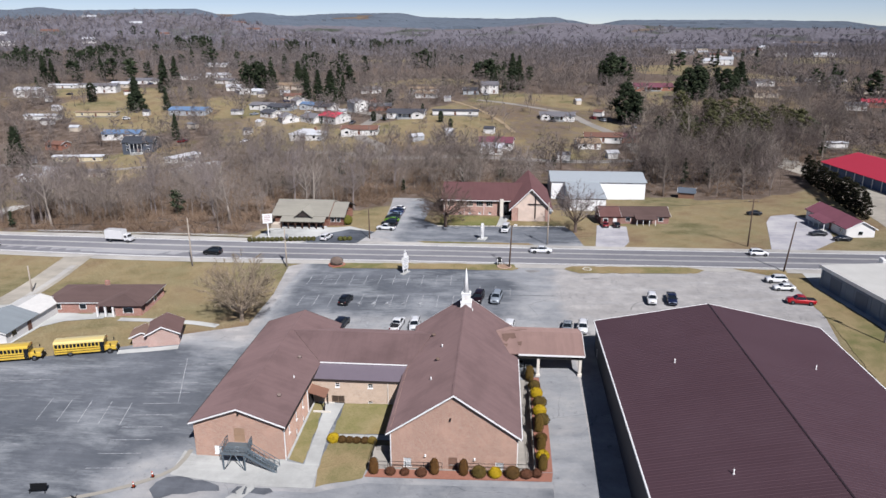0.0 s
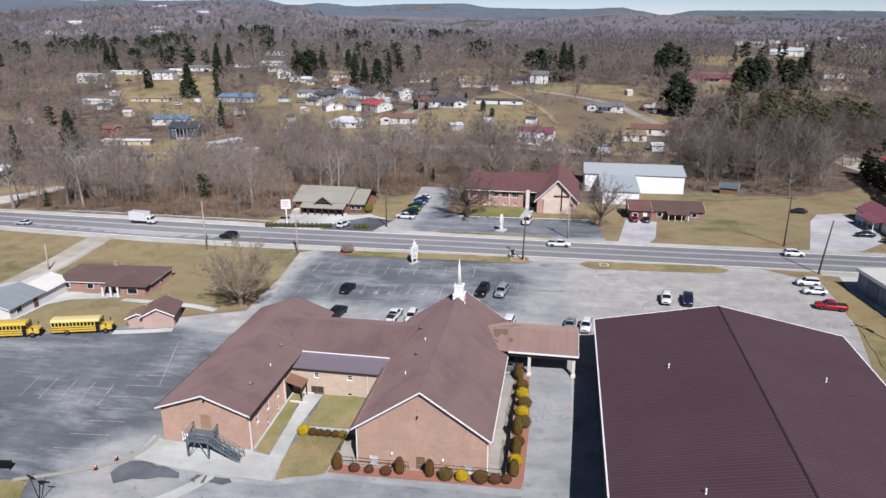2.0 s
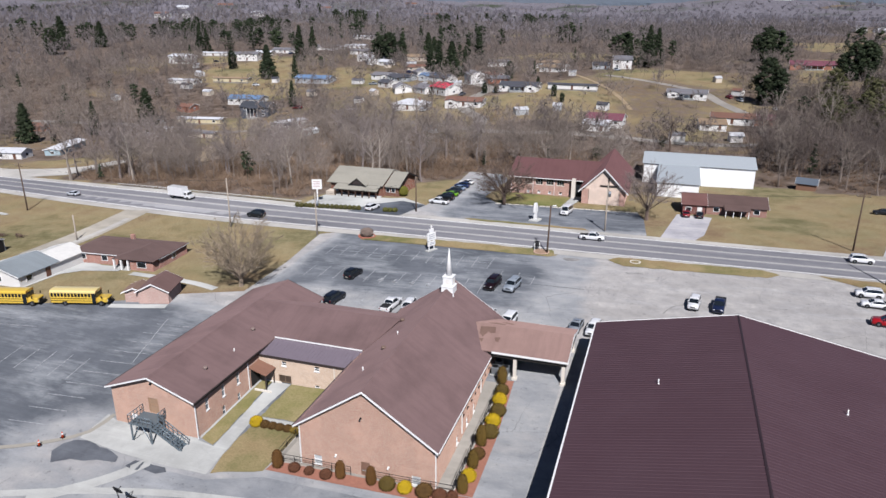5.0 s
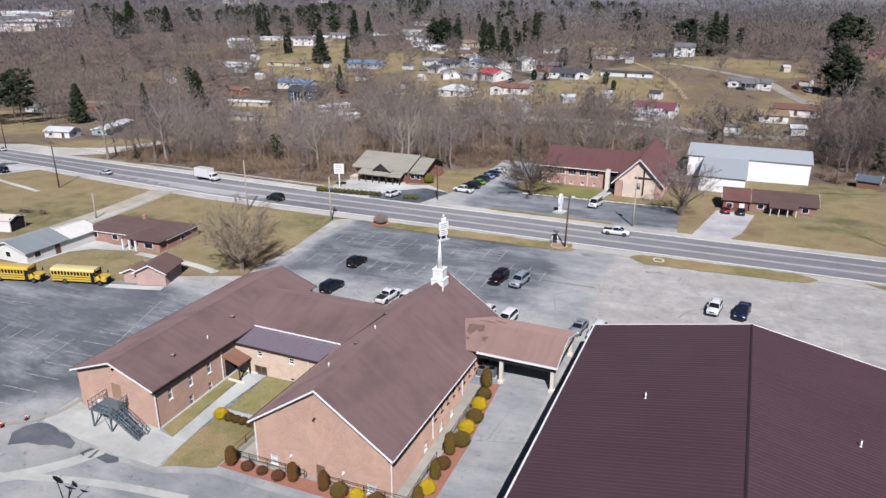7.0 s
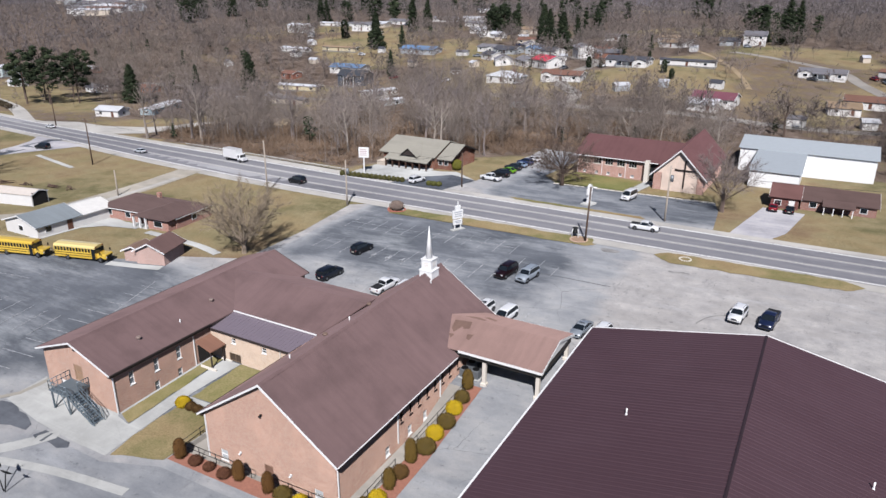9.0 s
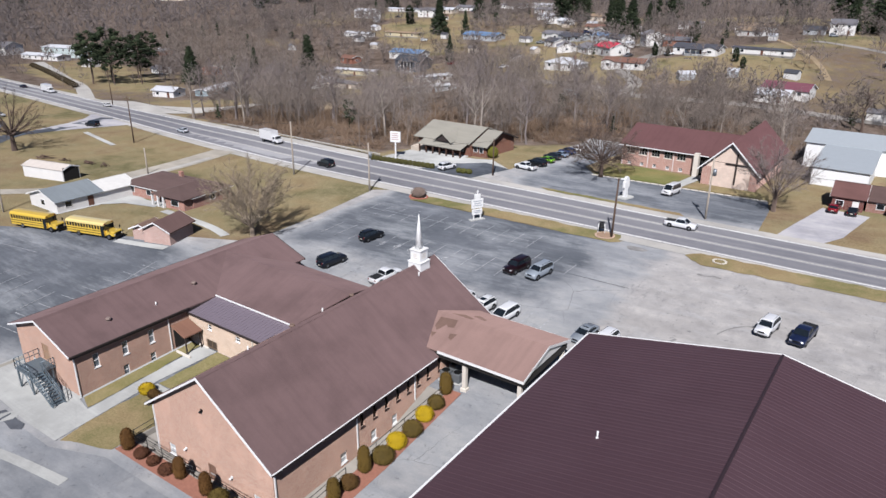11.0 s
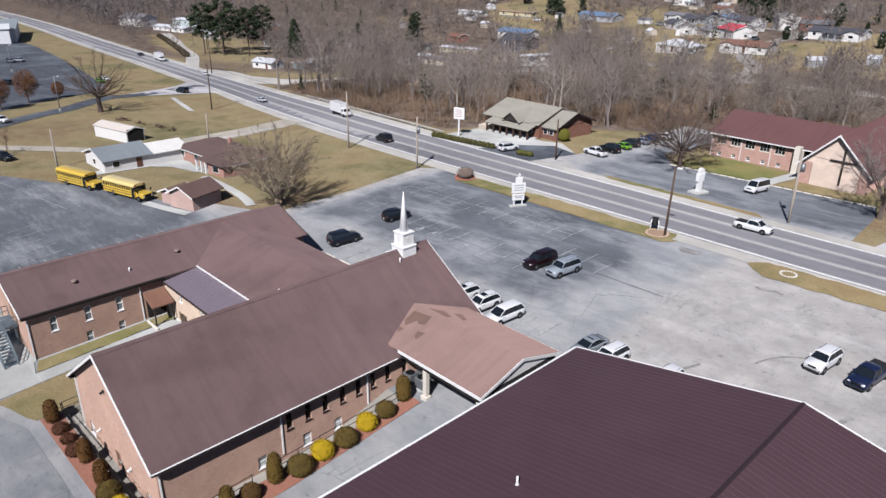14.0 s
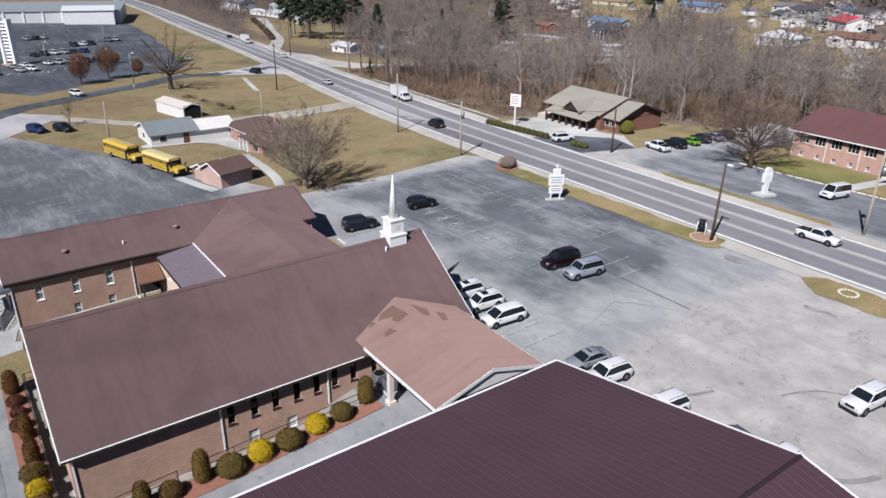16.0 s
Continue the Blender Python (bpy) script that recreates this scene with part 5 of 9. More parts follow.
def scatter(name, templates, spots, label, category, material):
    """Many copies of a few trees, joined into one object: spots of (x, y, scale)."""
    r = random.Random(len(spots) * 7 + 1)
    vs, fs, n = [], [], 0
    for x, y, s in spots:
        v, f = r.choice(templates)
        a = r.uniform(0, 6.283)
        c, q = math.cos(a) * s, math.sin(a) * s
        p = np.empty_like(v)
        p[:, 0], p[:, 1] = v[:, 0] * c - v[:, 1] * q + x, v[:, 0] * q + v[:, 1] * c + y
        p[:, 2] = v[:, 2] * s * r.uniform(0.9, 1.12) + ground(x, y)
        vs.append(p)
        fs.append(f + n)
        n += len(v)
    me = mesh_of(name, np.concatenate(vs), np.concatenate(fs), material)
    return tagged(new(name, me), label, category, kind="stuff")


def tree_thing(name, x, y, arrays, label, mats, category="tree", s=1.0, rot=0.0):
    t = thing(name, pose(x, y, ground(x, y), 0, 0, rot), label, category)
    t.scale = (s, s, s)
    for nm, (v, f), m in zip(("trunk", "crown"), arrays, mats):
        o = new(nm, mesh_of(nm, v, f, m))
        o.parent = t
    return t


def merged(pair):
    (v0, f0), (v1, f1) = pair
    return np.concatenate([v0, v1]), np.concatenate([f0, f1 + len(v0)])


def spots_in(poly, per, seed, lo=0.75, hi=1.2, keep=lambda x, y: True):
    r = random.Random(seed)
    x0, x1 = min(p[0] for p in poly), max(p[0] for p in poly)
    y0, y1 = min(p[1] for p in poly), max(p[1] for p in poly)
    out = []
    for _ in range(int((x1 - x0) * (y1 - y0) / per)):
        x, y = r.uniform(x0, x1), r.uniform(y0, y1)
        if inside(poly, x, y) and keep(x, y):
            out.append((x, y, r.uniform(lo, hi)))
    return out


def brush(seed, h=1.8, n=26):
    t = Twigs(seed)
    r = t.r
    for i in range(n):
        az, l = r.uniform(0, 6.28), h * r.uniform(0.5, 1.0)
        a = Vector((r.uniform(-.5, .5), r.uniform(-.5, .5), -0.1))
        b = a + Vector((math.cos(az) * l * 0.6, math.sin(az) * l * 0.6, l * r.uniform(0.5, 1)))
        t.sliver(a, b, 0.035)
    return t.arrays()


KEEP_CLEAR = []


def clear_of(x, y):
    if abs(road_side(x, y)) < 10:
        return False
    for (cx, cy, rr) in KEEP_CLEAR:
        if (x - cx) ** 2 + (y - cy) ** 2 < rr * rr:
            return False
    return True


# ---- houses ----
def house(x, y, rot, w, d, wall_hex, roof_hex, label, h=2.7, rise=1.4, name="house", category="house", hip=False, trailer=False, chimney=False, porch=False,
          wall_mat=None, roof_mat=None, storeys=1, eave=0.4, z=None, windows=True, shed=False, door_hex="6b4a3c", group="", wing=0.0):
    """A house with its ridge along its width (local x) and its front to local -y."""
    h, rise = h * 0.87, rise * 0.87
    gz = ground(x, y) if z is None else z
    t = thing(name, pose(x, y, gz, 0, 0, rot), label, category, group)
    wm = wall_mat or plain(wall_hex, 0.7, var=0.12, scale=0.6)
    rm = roof_mat or shingles(roof_hex, 0.25)
    H = h * storeys
    bm = bmesh.new()
    if hip or trailer and rise < 0.3:
        box(bm, -w / 2, w / 2, -d / 2, d / 2, -1.6, H)
    elif shed:
        prism(bm, [(-d / 2, -1.6), (d / 2, -1.6), (d / 2, H + rise - 0.1), (-d / 2, H - 0.05)], "x", -w / 2, w / 2)
    else:
        prism(bm, [(-d / 2, -1.6), (d / 2, -1.6), (d / 2, H - 0.05), (0, H + rise - 0.18), (-d / 2, H - 0.05)], "x", -w / 2, w / 2)
    part("wall", bm, wm, t)
    k = rise / (d / 2)
    e = eave
    if shed:
        part("roof", slabbed([(-w / 2 - e, -d / 2 - e, H), (w / 2 + e, -d / 2 - e, H), (w / 2 + e, d / 2 + e, H + rise), (-w / 2 - e, d / 2 + e, H + rise)], 0.12), rm, t)
    elif hip:
        q = d / 2 * 0.95
        A, B = (-w / 2 + q, 0, H + rise), (w / 2 - q, 0, H + rise)
        c = [(-w / 2 - e, -d / 2 - e, H - k * e), (w / 2 + e, -d / 2 - e, H - k * e), (w / 2 + e, d / 2 + e, H - k * e), (-w / 2 - e, d / 2 + e, H - k * e)]
        bm = bmesh.new()
        vs = [bm.verts.new(p) for p in (*c, A, B)]
        for f in ((0, 1, 5, 4), (1, 2, 5), (2, 3, 4, 5), (3, 0, 4), (3, 2, 1, 0)):
            bm.faces.new([vs[i] for i in f])
        part("roof", bm, rm, t)
        part("fascia", boxed(-w / 2 - e + 0.02, w / 2 + e - 0.02, -d / 2 - e + 0.02, d / 2 + e - 0.02, H - k * e - 0.16, H - k * e - 0.005), M_white, t)
    else:
        for s in (-1, 1):
            part("roof", slabbed([(-w / 2 - e, 0, H + rise), (w / 2 + e, 0, H + rise), (w / 2 + e, s * (d / 2 + e), H - k * e), (-w / 2 - e, s * (d / 2 + e), H - k * e)], 0.12), rm, t)
        for xx in (-w / 2 - e, w / 2 + e):
            rake(t, "y", xx, [(-d / 2 - e, H - k * e), (0, H + rise), (d / 2 + e, H - k * e)], 0.2, M_white, 0.03)
    if windows:
        n = max(2, int(w / (6 if trailer else 3.8)))
        for s in range(storeys):
            zb = s * h + 0.75
            for i in range(n):
                u = -w / 2 + w * (i + 0.5) / n
                if s == 0 and i == n // 2:
                    part("door", boxed(u - 0.48, u + 0.48, -d / 2 - 0.05, -d / 2 + 0.03, 0.1, 1.85), plain(door_hex, 0.5), t)
                    continue
                fr = part("window", boxed(u - 0.62, u + 0.62, -d / 2 - 0.06, -d / 2 + 0.02, zb, zb + 1.05), M_white, t)
                part("pane", boxed(u - 0.52, u + 0.52, -d / 2 - 0.072, -d / 2 - 0.05, zb + 0.1, zb + 0.95), M_glass, fr)
            for sx in (-1, 1):
                fr = part("window", boxed(*sorted((sx * (w / 2 - 0.02), sx * (w / 2 + 0.06))), -0.6, 0.6, zb, zb + 1.0), M_white, t)
                part("pane", boxed(*sorted((sx * (w / 2 + 0.05), sx * (w / 2 + 0.072))), -0.5, 0.5, zb + 0.1, zb + 0.9), M_glass, fr)
    if wing:
        u, ww, f = wing * w, min(2.4, w * 0.2), -d / 2 - 1.6
        bm = bmesh.new()
        prism(bm, [(u - ww, -1.6), (u + ww, -1.6), (u + ww, H - 0.1), (u, H + ww * k - 0.1), (u - ww, H - 0.1)], "y", f, -d / 2 + 0.2)
        part("front_wing", bm, wm, t)
        for q in (-1, 1):
            part("wing_roof", slabbed([(u, f - 0.3, H + ww * k + 0.06), (u, -0.02, H + ww * k + 0.06), (u + q * (ww + 0.3), -0.02, H - 0.3 * k + 0.06), (u + q * (ww + 0.3), f - 0.3, H - 0.3 * k + 0.06)], 0.12), rm, t)
        fr = part("window", boxed(u - 0.8, u + 0.8, f - 0.05, f + 0.03, 0.75, 1.8), M_white, t)
        part("pane", boxed(u - 0.7, u + 0.7, f - 0.062, f - 0.04, 0.85, 1.7), M_glass, fr)
    if chimney:
        part("chimney", boxed(w * 0.22, w * 0.22 + 0.9, -0.3, 0.4, H, H + rise + 0.8, 0.03), brick("8a5c4c", "754a3d", "9c8f84"), t)
    if porch:
        pw = w * 0.4
        pr = part("porch", boxed(-pw / 2, pw / 2, -d / 2 - 2.2, -d / 2, -1.0, 0.15), M_conc, t)
        part("porch_roof", slabbed([(-pw / 2 - 0.2, -d / 2 - 2.4, H - 0.35), (pw / 2 + 0.2, -d / 2 - 2.4, H - 0.35), (pw / 2 + 0.2, -d / 2 + 0.1, H + 0.25), (-pw / 2 - 0.2, -d / 2 + 0.1, H + 0.25)], 0.12), rm, pr)
        for i in range(4):
            u = -pw / 2 + 0.15 + (pw - 0.3) * i / 3
            part("porch_post", boxed(u - 0.07, u + 0.07, -d / 2 - 2.2, -d / 2 - 2.06, 0.1, H - 0.4), M_white, pr)
    if trailer:
        part("skirting", boxed(-w / 2 - 0.02, w / 2 + 0.02, -d / 2 - 0.02, d / 2 + 0.02, -1.5, 0.35), plain("8d8a83", 0.8), t)
    KEEP_CLEAR.append((x, y, max(w, d) * 0.62 + 1.5))
    return t


RED, BROWN, GREY, DARK, TAN, WHITE_R, BLUE, MAROON = "a83a4a", "705348", "6a696d", "45464c", "85735f", "b2b4b8", "5b7390", "6f4550"
W_, C_, B_, G_, Y_ = "dcdad6", "cbbfae", "9a6a58", "a9adb0", "c9bd9c"
HOUSES = [
    # x, y, turn, width, depth, wall, roof, extras
    (-75.5, 319, -38, 12, 9, W_, RED, dict(storeys=1, h=3.6, rise=1.9)),
    (-79, 285, -8, 13, 9, W_, WHITE_R, dict(rise=1.9, hip=True, chimney=True)),
    (-58, 290, 2, 15, 8, W_, BROWN, dict(rise=1.4, wing=-0.32)),
    (-126, 371, -14, 13, 8, W_, GREY, dict(wing=0.25)),
    (-114.5, 366, -12, 13, 8, G_, DARK, dict(porch=True)),
    (-110, 385, -58, 11, 8, W_, GREY, dict(rise=1.8)),
    (-99, 369, -10, 11, 8, G_, BLUE, dict(wing=-0.25)),
    (-89.5, 361, -24, 10, 8, W_, DARK, dict(rise=1.7)),
    (-100, 328, -62, 11, 8, W_, GREY, dict(rise=1.9)),
    (-114, 346, -32, 9, 7, W_, DARK, {}),
    (-86.5, 324, -42, 11, 8, W_, GREY, dict(rise=1.7)),
    (-71, 352, -56, 10, 8, W_, GREY, dict(storeys=2, rise=1.6)),
    (-156, 424, -56, 11, 8, W_, WHITE_R, dict(rise=1.8)),
    (-145, 419, -20, 8, 6, W_, WHITE_R, {}),
    (-41, 402, -22, 13, 8, W_, TAN, {}),
    (-118, 402, 12, 12, 8, C_, BROWN, dict(wing=0.2)),
    (-98, 404, -48, 10, 8, W_, GREY, {}),
    (-43, 325, -2, 17, 9, W_, DARK, dict(porch=True, rise=1.5, wing=0.34)),
    (-20.5, 328, -2, 21, 4.6, W_, DARK, dict(trailer=True, rise=0.5)),
    (-6.5, 418, 4, 10, 9, W_, GREY, dict(storeys=2, rise=2.2)),
    (-17, 412, 4, 9, 7, G_, DARK, dict(rise=1.6)),
    (-79, 432, 10, 12, 8, W_, GREY, {}),
    (-69, 369, -6, 13, 9, B_, BROWN, dict(chimney=True)),
    (-60, 352, 12, 11, 8, B_, GREY, {}),
    (-45, 424, 3, 18, 8, W_, TAN, dict(rise=1.3)),
    (-1, 274, -6, 13, 9, W_, MAROON, dict(porch=True, rise=1.9)),
    (-3, 265, -6, 9, 7, W_, WHITE_R, dict(rise=1.4)),
    (27, 336, -4, 16, 8, W_, GREY, dict(porch=True, wing=-0.33)),
    (35.4, 284, 8, 9, 7, W_, TAN, dict(rise=1.6)),
    (43, 296, -4, 15, 8, W_, BROWN, dict(rise=1.5)),
    (53, 296, -8, 9, 7, B_, MAROON, dict(rise=1.4)),
    (42.5, 267, 12, 4, 3.4, W_, WHITE_R, dict(rise=0.9, windows=False)),
    (88.4, 426, -4, 22, 10, B_, MAROON, dict(rise=2.0, porch=True, storeys=1)),
    (-132, 446, 2, 22, 10, C_, TAN, dict(rise=1.6)),
    (-152, 438, 0, 14, 8, W_, GREY, {}),
    (-165, 437, 14, 12, 8, W_, WHITE_R, {}),
    (-184, 470, -8, 14, 8, W_, GREY, {}),
    (-205, 508, 0, 16, 8, W_, WHITE_R, {}),
    (-222, 496, 8, 17, 9, W_, GREY, {}),
    (-240, 468, 0, 20, 8, W_, GREY, {}),
    (-262, 650, 0, 20, 9, W_, WHITE_R, {}),
    (-280, 405, -4, 15, 9, W_, WHITE_R, dict(storeys=2, h=2.5)),
    (-281, 441, 4, 18, 5, W_, WHITE_R, dict(trailer=True, rise=0.6)),
    (-263, 444, 4, 18, 5, W_, GREY, dict(trailer=True, rise=0.6)),
    (-243, 424, 8, 14, 8, W_, GREY, dict(storeys=2, h=2.5)),
    (-246, 448, 0, 12, 8, C_, WHITE_R, {}),
    (-209, 353, 4, 21, 5, Y_, TAN, dict(trailer=True, rise=0.5)),
    (-233, 344, 0, 17, 6, W_, WHITE_R, dict(trailer=True, rise=0.6)),
    (-174, 313, 4, 17, 9, W_, BLUE, dict(rise=1.5)),
    (-154, 290, 6, 13, 9, "4c525c", "3d4046", dict(storeys=2, h=2.6, rise=2.2, porch=True)),
    (-174, 276, 9, 20, 5, Y_, WHITE_R, dict(trailer=True, rise=0.5)),
    (-163, 234, 6, 14, 5, W_, WHITE_R, dict(trailer=True, rise=0.5)),
    (-151, 242, 8, 15, 5, C_, GREY, dict(trailer=True, rise=0.5)),
    (-162, 360, -2, 20, 9, G_, BLUE, dict(rise=1.6)),
    (-176, 203, 110, 19, 5, "9fb3ba", WHITE_R, dict(trailer=True, rise=0.5)),
    (-182.5, 188, 14, 9, 6, W_, WHITE_R, dict(rise=1.2)),
    (-123, 262, 70, 14, 5, W_, WHITE_R, dict(trailer=True, rise=0.4)),
    (-108, 240, 62, 18, 4.6, G_, WHITE_R, dict(trailer=True, rise=0.4)),
    (-196, 296, -6, 8, 6, B_, BROWN, dict(rise=1.2)),
    (-384, 224, 18, 17, 12, W_, GREY, dict(storeys=2, h=2.7, rise=2.4)),
    (-350, 243, 14, 26, 12, "b9c6c4", WHITE_R, dict(storeys=2, h=2.9, rise=0.8)),
    (-344, 227, 12, 26, 8, W_, WHITE_R, dict(rise=0.9)),
    (-298, 225, 8, 6, 6, W_, WHITE_R, dict(rise=1.6)),
    (-312, 274, 0, 9, 6, B_, WHITE_R, dict(rise=1.2)),
    (-252, 232, 0, 8, 5, W_, GREY, {}),
    (-232, 244, 10, 7, 5, "a07058", BROWN, dict(rise=1.2)),
    (-330, 272, 4, 18, 5, W_, WHITE_R, dict(trailer=True, rise=0.5)),
    (156, 446, 26, 14, 9, W_, GREY, dict(wing=0.25)),
    (167, 426, -30, 14, 9, C_, TAN, dict(rise=1.8)),
    (187, 454, -40, 12, 8, W_, GREY, {}),
    (211, 471, 34, 12, 8, W_, BROWN, {}),
    (205, 416, 12, 12, 9, C_, TAN, dict(rise=1.8)),
    (174, 364, -8, 9, 7, W_, GREY, {}),
    (190, 372, -4, 20, 9, B_, RED, dict(rise=1.6)),
    (142, 398, 4, 13, 8, C_, TAN, {}),
]


def build_houses():
    for n, (x, y, rot, w, d, wall_c, roof_c, more) in enumerate(HOUSES):
        wn = {W_: "white-sided", C_: "cream-sided", B_: "red brick", G_: "grey-sided", Y_: "tan-sided"}.get(wall_c, "painted")
        rn = {RED: "bright red", BROWN: "brown", GREY: "grey", DARK: "dark grey", TAN: "tan", WHITE_R: "pale metal", BLUE: "blue", MAROON: "maroon"}.get(roof_c, "dark")
        if more.get("trailer"):
            house(x, y, rot, w, d, wall_c, roof_c, f"long {wn} mobile home with {rn} roof", name="mobile_home", category="mobile home", **more)
        else:
            tall = "two-storey " if more.get("storeys", 1) > 1 else "small "
            house(x, y, rot, w, d, wall_c, roof_c, f"{tall}{wn} house with {rn} roof on the hillside", **more)
    # small sheds and carports in the gardens
    r = random.Random(9)
    n = 0
    while n < 26:
        x, y = r.uniform(-260, 60), r.uniform(225, 440)
        if in_woods(x, y) or not clear_of(x, y):
            continue
        n += 1
        w, d, h = r.uniform(3, 6), r.uniform(2.6, 4), r.uniform(1.8, 2.2)
        t = thing("garden_shed", pose(x, y, ground(x, y), 0, 0, r.uniform(-40, 40)), "small pale garden shed with a gable roof", "shed")
        part("wall", prismed([(-d / 2, -1.0), (d / 2, -1.0), (d / 2, h), (0, h + 0.8), (-d / 2, h)], "x", -w / 2, w / 2), plain(r.choice((W_, W_, C_, G_)), 0.7), t)
        rm = shingles(r.choice((GREY, WHITE_R, DARK, BROWN, WHITE_R)), 0.25)
        for s in (-1, 1):
            part("roof", slabbed([(-w / 2 - 0.2, 0, h + 0.95), (w / 2 + 0.2, 0, h + 0.95), (w / 2 + 0.2, s * (d / 2 + 0.25), h - 0.05), (-w / 2 - 0.2, s * (d / 2 + 0.25), h - 0.05)], 0.08), rm, t)
        KEEP_CLEAR.append((x, y, w * 0.6 + 1))
    # pale houses scattered over the far western hill
    for i in range(16):
        a, d = radians(38 - i * 1.7 + r.uniform(-1, 1)), 1040 + r.uniform(-60, 240)
        x, y = -d * math.sin(a), d * math.cos(a)
        w = r.uniform(13, 22)
        t = thing("house", pose(x, y, ground(x, y) + 3.5, 0, 0, r.uniform(0, 50)), "pale distant house on the wooded hill", "house", "distant hill houses")
        part("wall", prismed([(-5, -8), (5, -8), (5, 3.2), (0, 5.4), (-5, 3.2)], "x", -w / 2, w / 2), plain(W_, 0.7), t)
        for s in (-1, 1):
            part("roof", slabbed([(-w / 2 - 0.4, 0, 5.7), (w / 2 + 0.4, 0, 5.7), (w / 2 + 0.4, s * 5.6, 3.1), (-w / 2 - 0.4, s * 5.6, 3.1)], 0.12), shingles(r.choice((GREY, WHITE_R, BROWN)), 0.25), t)
        KEEP_CLEAR.append((x, y, 26))
    # far village on the rise to the north-east, and scattered farms
    r = random.Random(5)
    spots = [(252, 1011), (291, 1088), (266, 930), (309, 1013), (294, 920), (365, 1095), (415, 1193), (467, 1277), (195, 652), (191, 685), (451, 1112), (454, 1051),
             (330, 985), (352, 1040), (280, 985), (240, 960), (395, 1140), (340, 920), (318, 1060), (262, 1050), (232, 1030), (380, 1010), (430, 1230), (300, 960), (275, 1020)]
    for i, (x, y) in enumerate(spots):
        wc, rc = r.choice((W_, W_, W_, C_, G_)), r.choice((GREY, DARK, WHITE_R, BROWN, GREY))
        house(x, y, r.uniform(-25, 25), r.uniform(10, 17), r.uniform(8, 11), wc, rc, "white house with gable roof in the far village", rise=2.6, storeys=r.choice((1, 2)), group="far village houses")
    for x, y in ((-575, 925), (-555, 940), (-505, 968), (-490, 975), (-330, 985), (-135, 1030), (357, 835), (20, 1400), (80, 1500), (-40, 1250), (600, 1700), (520, 1500), (700, 1900), (330, 1600), (-420, 960)):
        house(x, y, r.uniform(-30, 30), r.uniform(14, 26), 10, W_, r.choice((GREY, WHITE_R, BROWN)), "pale distant farmhouse on the wooded ridge", rise=2.2, group="distant farmhouses")


def far_town():
    """Pale low buildings of the town far to the west."""
    r = random.Random(23)
    for i in range(34):
        u, f = r.random(), 1 + 0.38 * r.random()
        x, y = 29 + (-560 + 75 * u - 29) * f, 20 + (428 + 22 * u - 20) * f
        w, d, h = r.uniform(12, 26), r.uniform(8, 12), r.uniform(3, 4.5)
        t = thing("house", pose(x, y, ground(x, y), 0, 0, r.uniform(10, 60)), "pale low building in the far town", "house", "far town buildings")
        part("wall", prismed([(-d / 2, -3), (d / 2, -3), (d / 2, h), (0, h + 1.3), (-d / 2, h)], "x", -w / 2, w / 2), plain(r.choice((W_, W_, C_, G_)), 0.7), t)
        rm = shingles(r.choice((GREY, WHITE_R, WHITE_R, BROWN)), 0.25)
        for s in (-1, 1):
            part("roof", slabbed([(-w / 2 - 0.3, 0, h + 1.5), (w / 2 + 0.3, 0, h + 1.5), (w / 2 + 0.3, s * (d / 2 + 0.4), h), (-w / 2 - 0.3, s * (d / 2 + 0.4), h)], 0.12), rm, t)
        KEEP_CLEAR.append((x, y, 17))


VILLAGE = ((215, 800, 40), (240, 870, 50), (262, 930, 60), (290, 1010, 70), (330, 1060, 70), (400, 1150, 80), (440, 1090, 60), (193, 668, 28), (185, 610, 26))
KEEP_CLEAR.extend(VILLAGE)
KEEP_CLEAR.extend(((-119, 200, 8), (-124, 210, 9), (-129, 221, 9), (-133, 234, 7), (-136, 246, 7)))
build_houses()
far_town()

# ---- neighbours on the near side ----
M_brick_red = brick("9f766a", "896156", "ae9f94")
ranch = house(-70, 112.4, 5, 17.5, 8.4, B_, "6b5450", "long red brick ranch house with brown hip roof", hip=True, rise=1.5, h=2.6, wall_mat=M_brick_red, roof_mat=shingles("5a4a47"))
bm = bmesh.new()
part("front_wing", boxed(4.1, 8.6, -5.9, -4.2, -1.6, 2.25), M_brick_red, ranch)
vs = [bm.verts.new(p) for p in ((1.0, -6.5, 2.2), (9.15, -6.5, 2.2), (9.15, -3.0, 2.25), (1.0, -3.0, 2.25), (5.2, -3.9, 3.5), (5.2, -0.4, 3.55))]
for f in ((0, 1, 4), (1, 2, 5, 4), (3, 0, 4, 5), (3, 2, 1, 0), (2, 3, 5)):
    bm.faces.new([vs[i] for i in f])
part("wing_roof", bm, shingles("5a4a47"), ranch)
part("porch_floor", boxed(-0.4, 4.1, -6.3, -4.2, -1.0, 0.15), M_conc, ranch)
for u in (1.2, 2.6, 3.9):
    part("porch_post", boxed(u - 0.14, u + 0.14, -6.3, -6.02, 0.1, 2.18), M_white, ranch)
fr = part("window", boxed(5.5, 7.3, -5.96, -5.88, 0.7, 1.75), M_white, ranch)
part("pane", boxed(5.6, 7.2, -5.98, -5.95, 0.8, 1.65), M_glass, fr)
part("chimney", boxed(-0.4, 0.3, 1.0, 1.6, 2.6, 4.1, 0.03), M_brick_red, ranch)
house(-80.6, 98.2, 90, 7.6, 8.6, W_, "75808a", "white garage with blue-grey shingle roof", h=2.5, rise=1.5, name="garage", category="garage", roof_mat=shingles("777e82", 0.2))
house(-79.8, 105.2, 90, 6.4, 7.0, W_, "d8d8d4", "white metal carport building with white roof", h=2.6, rise=1.1, name="garage", category="garage", roof_mat=plain("dedcd6", 0.5), windows=False)
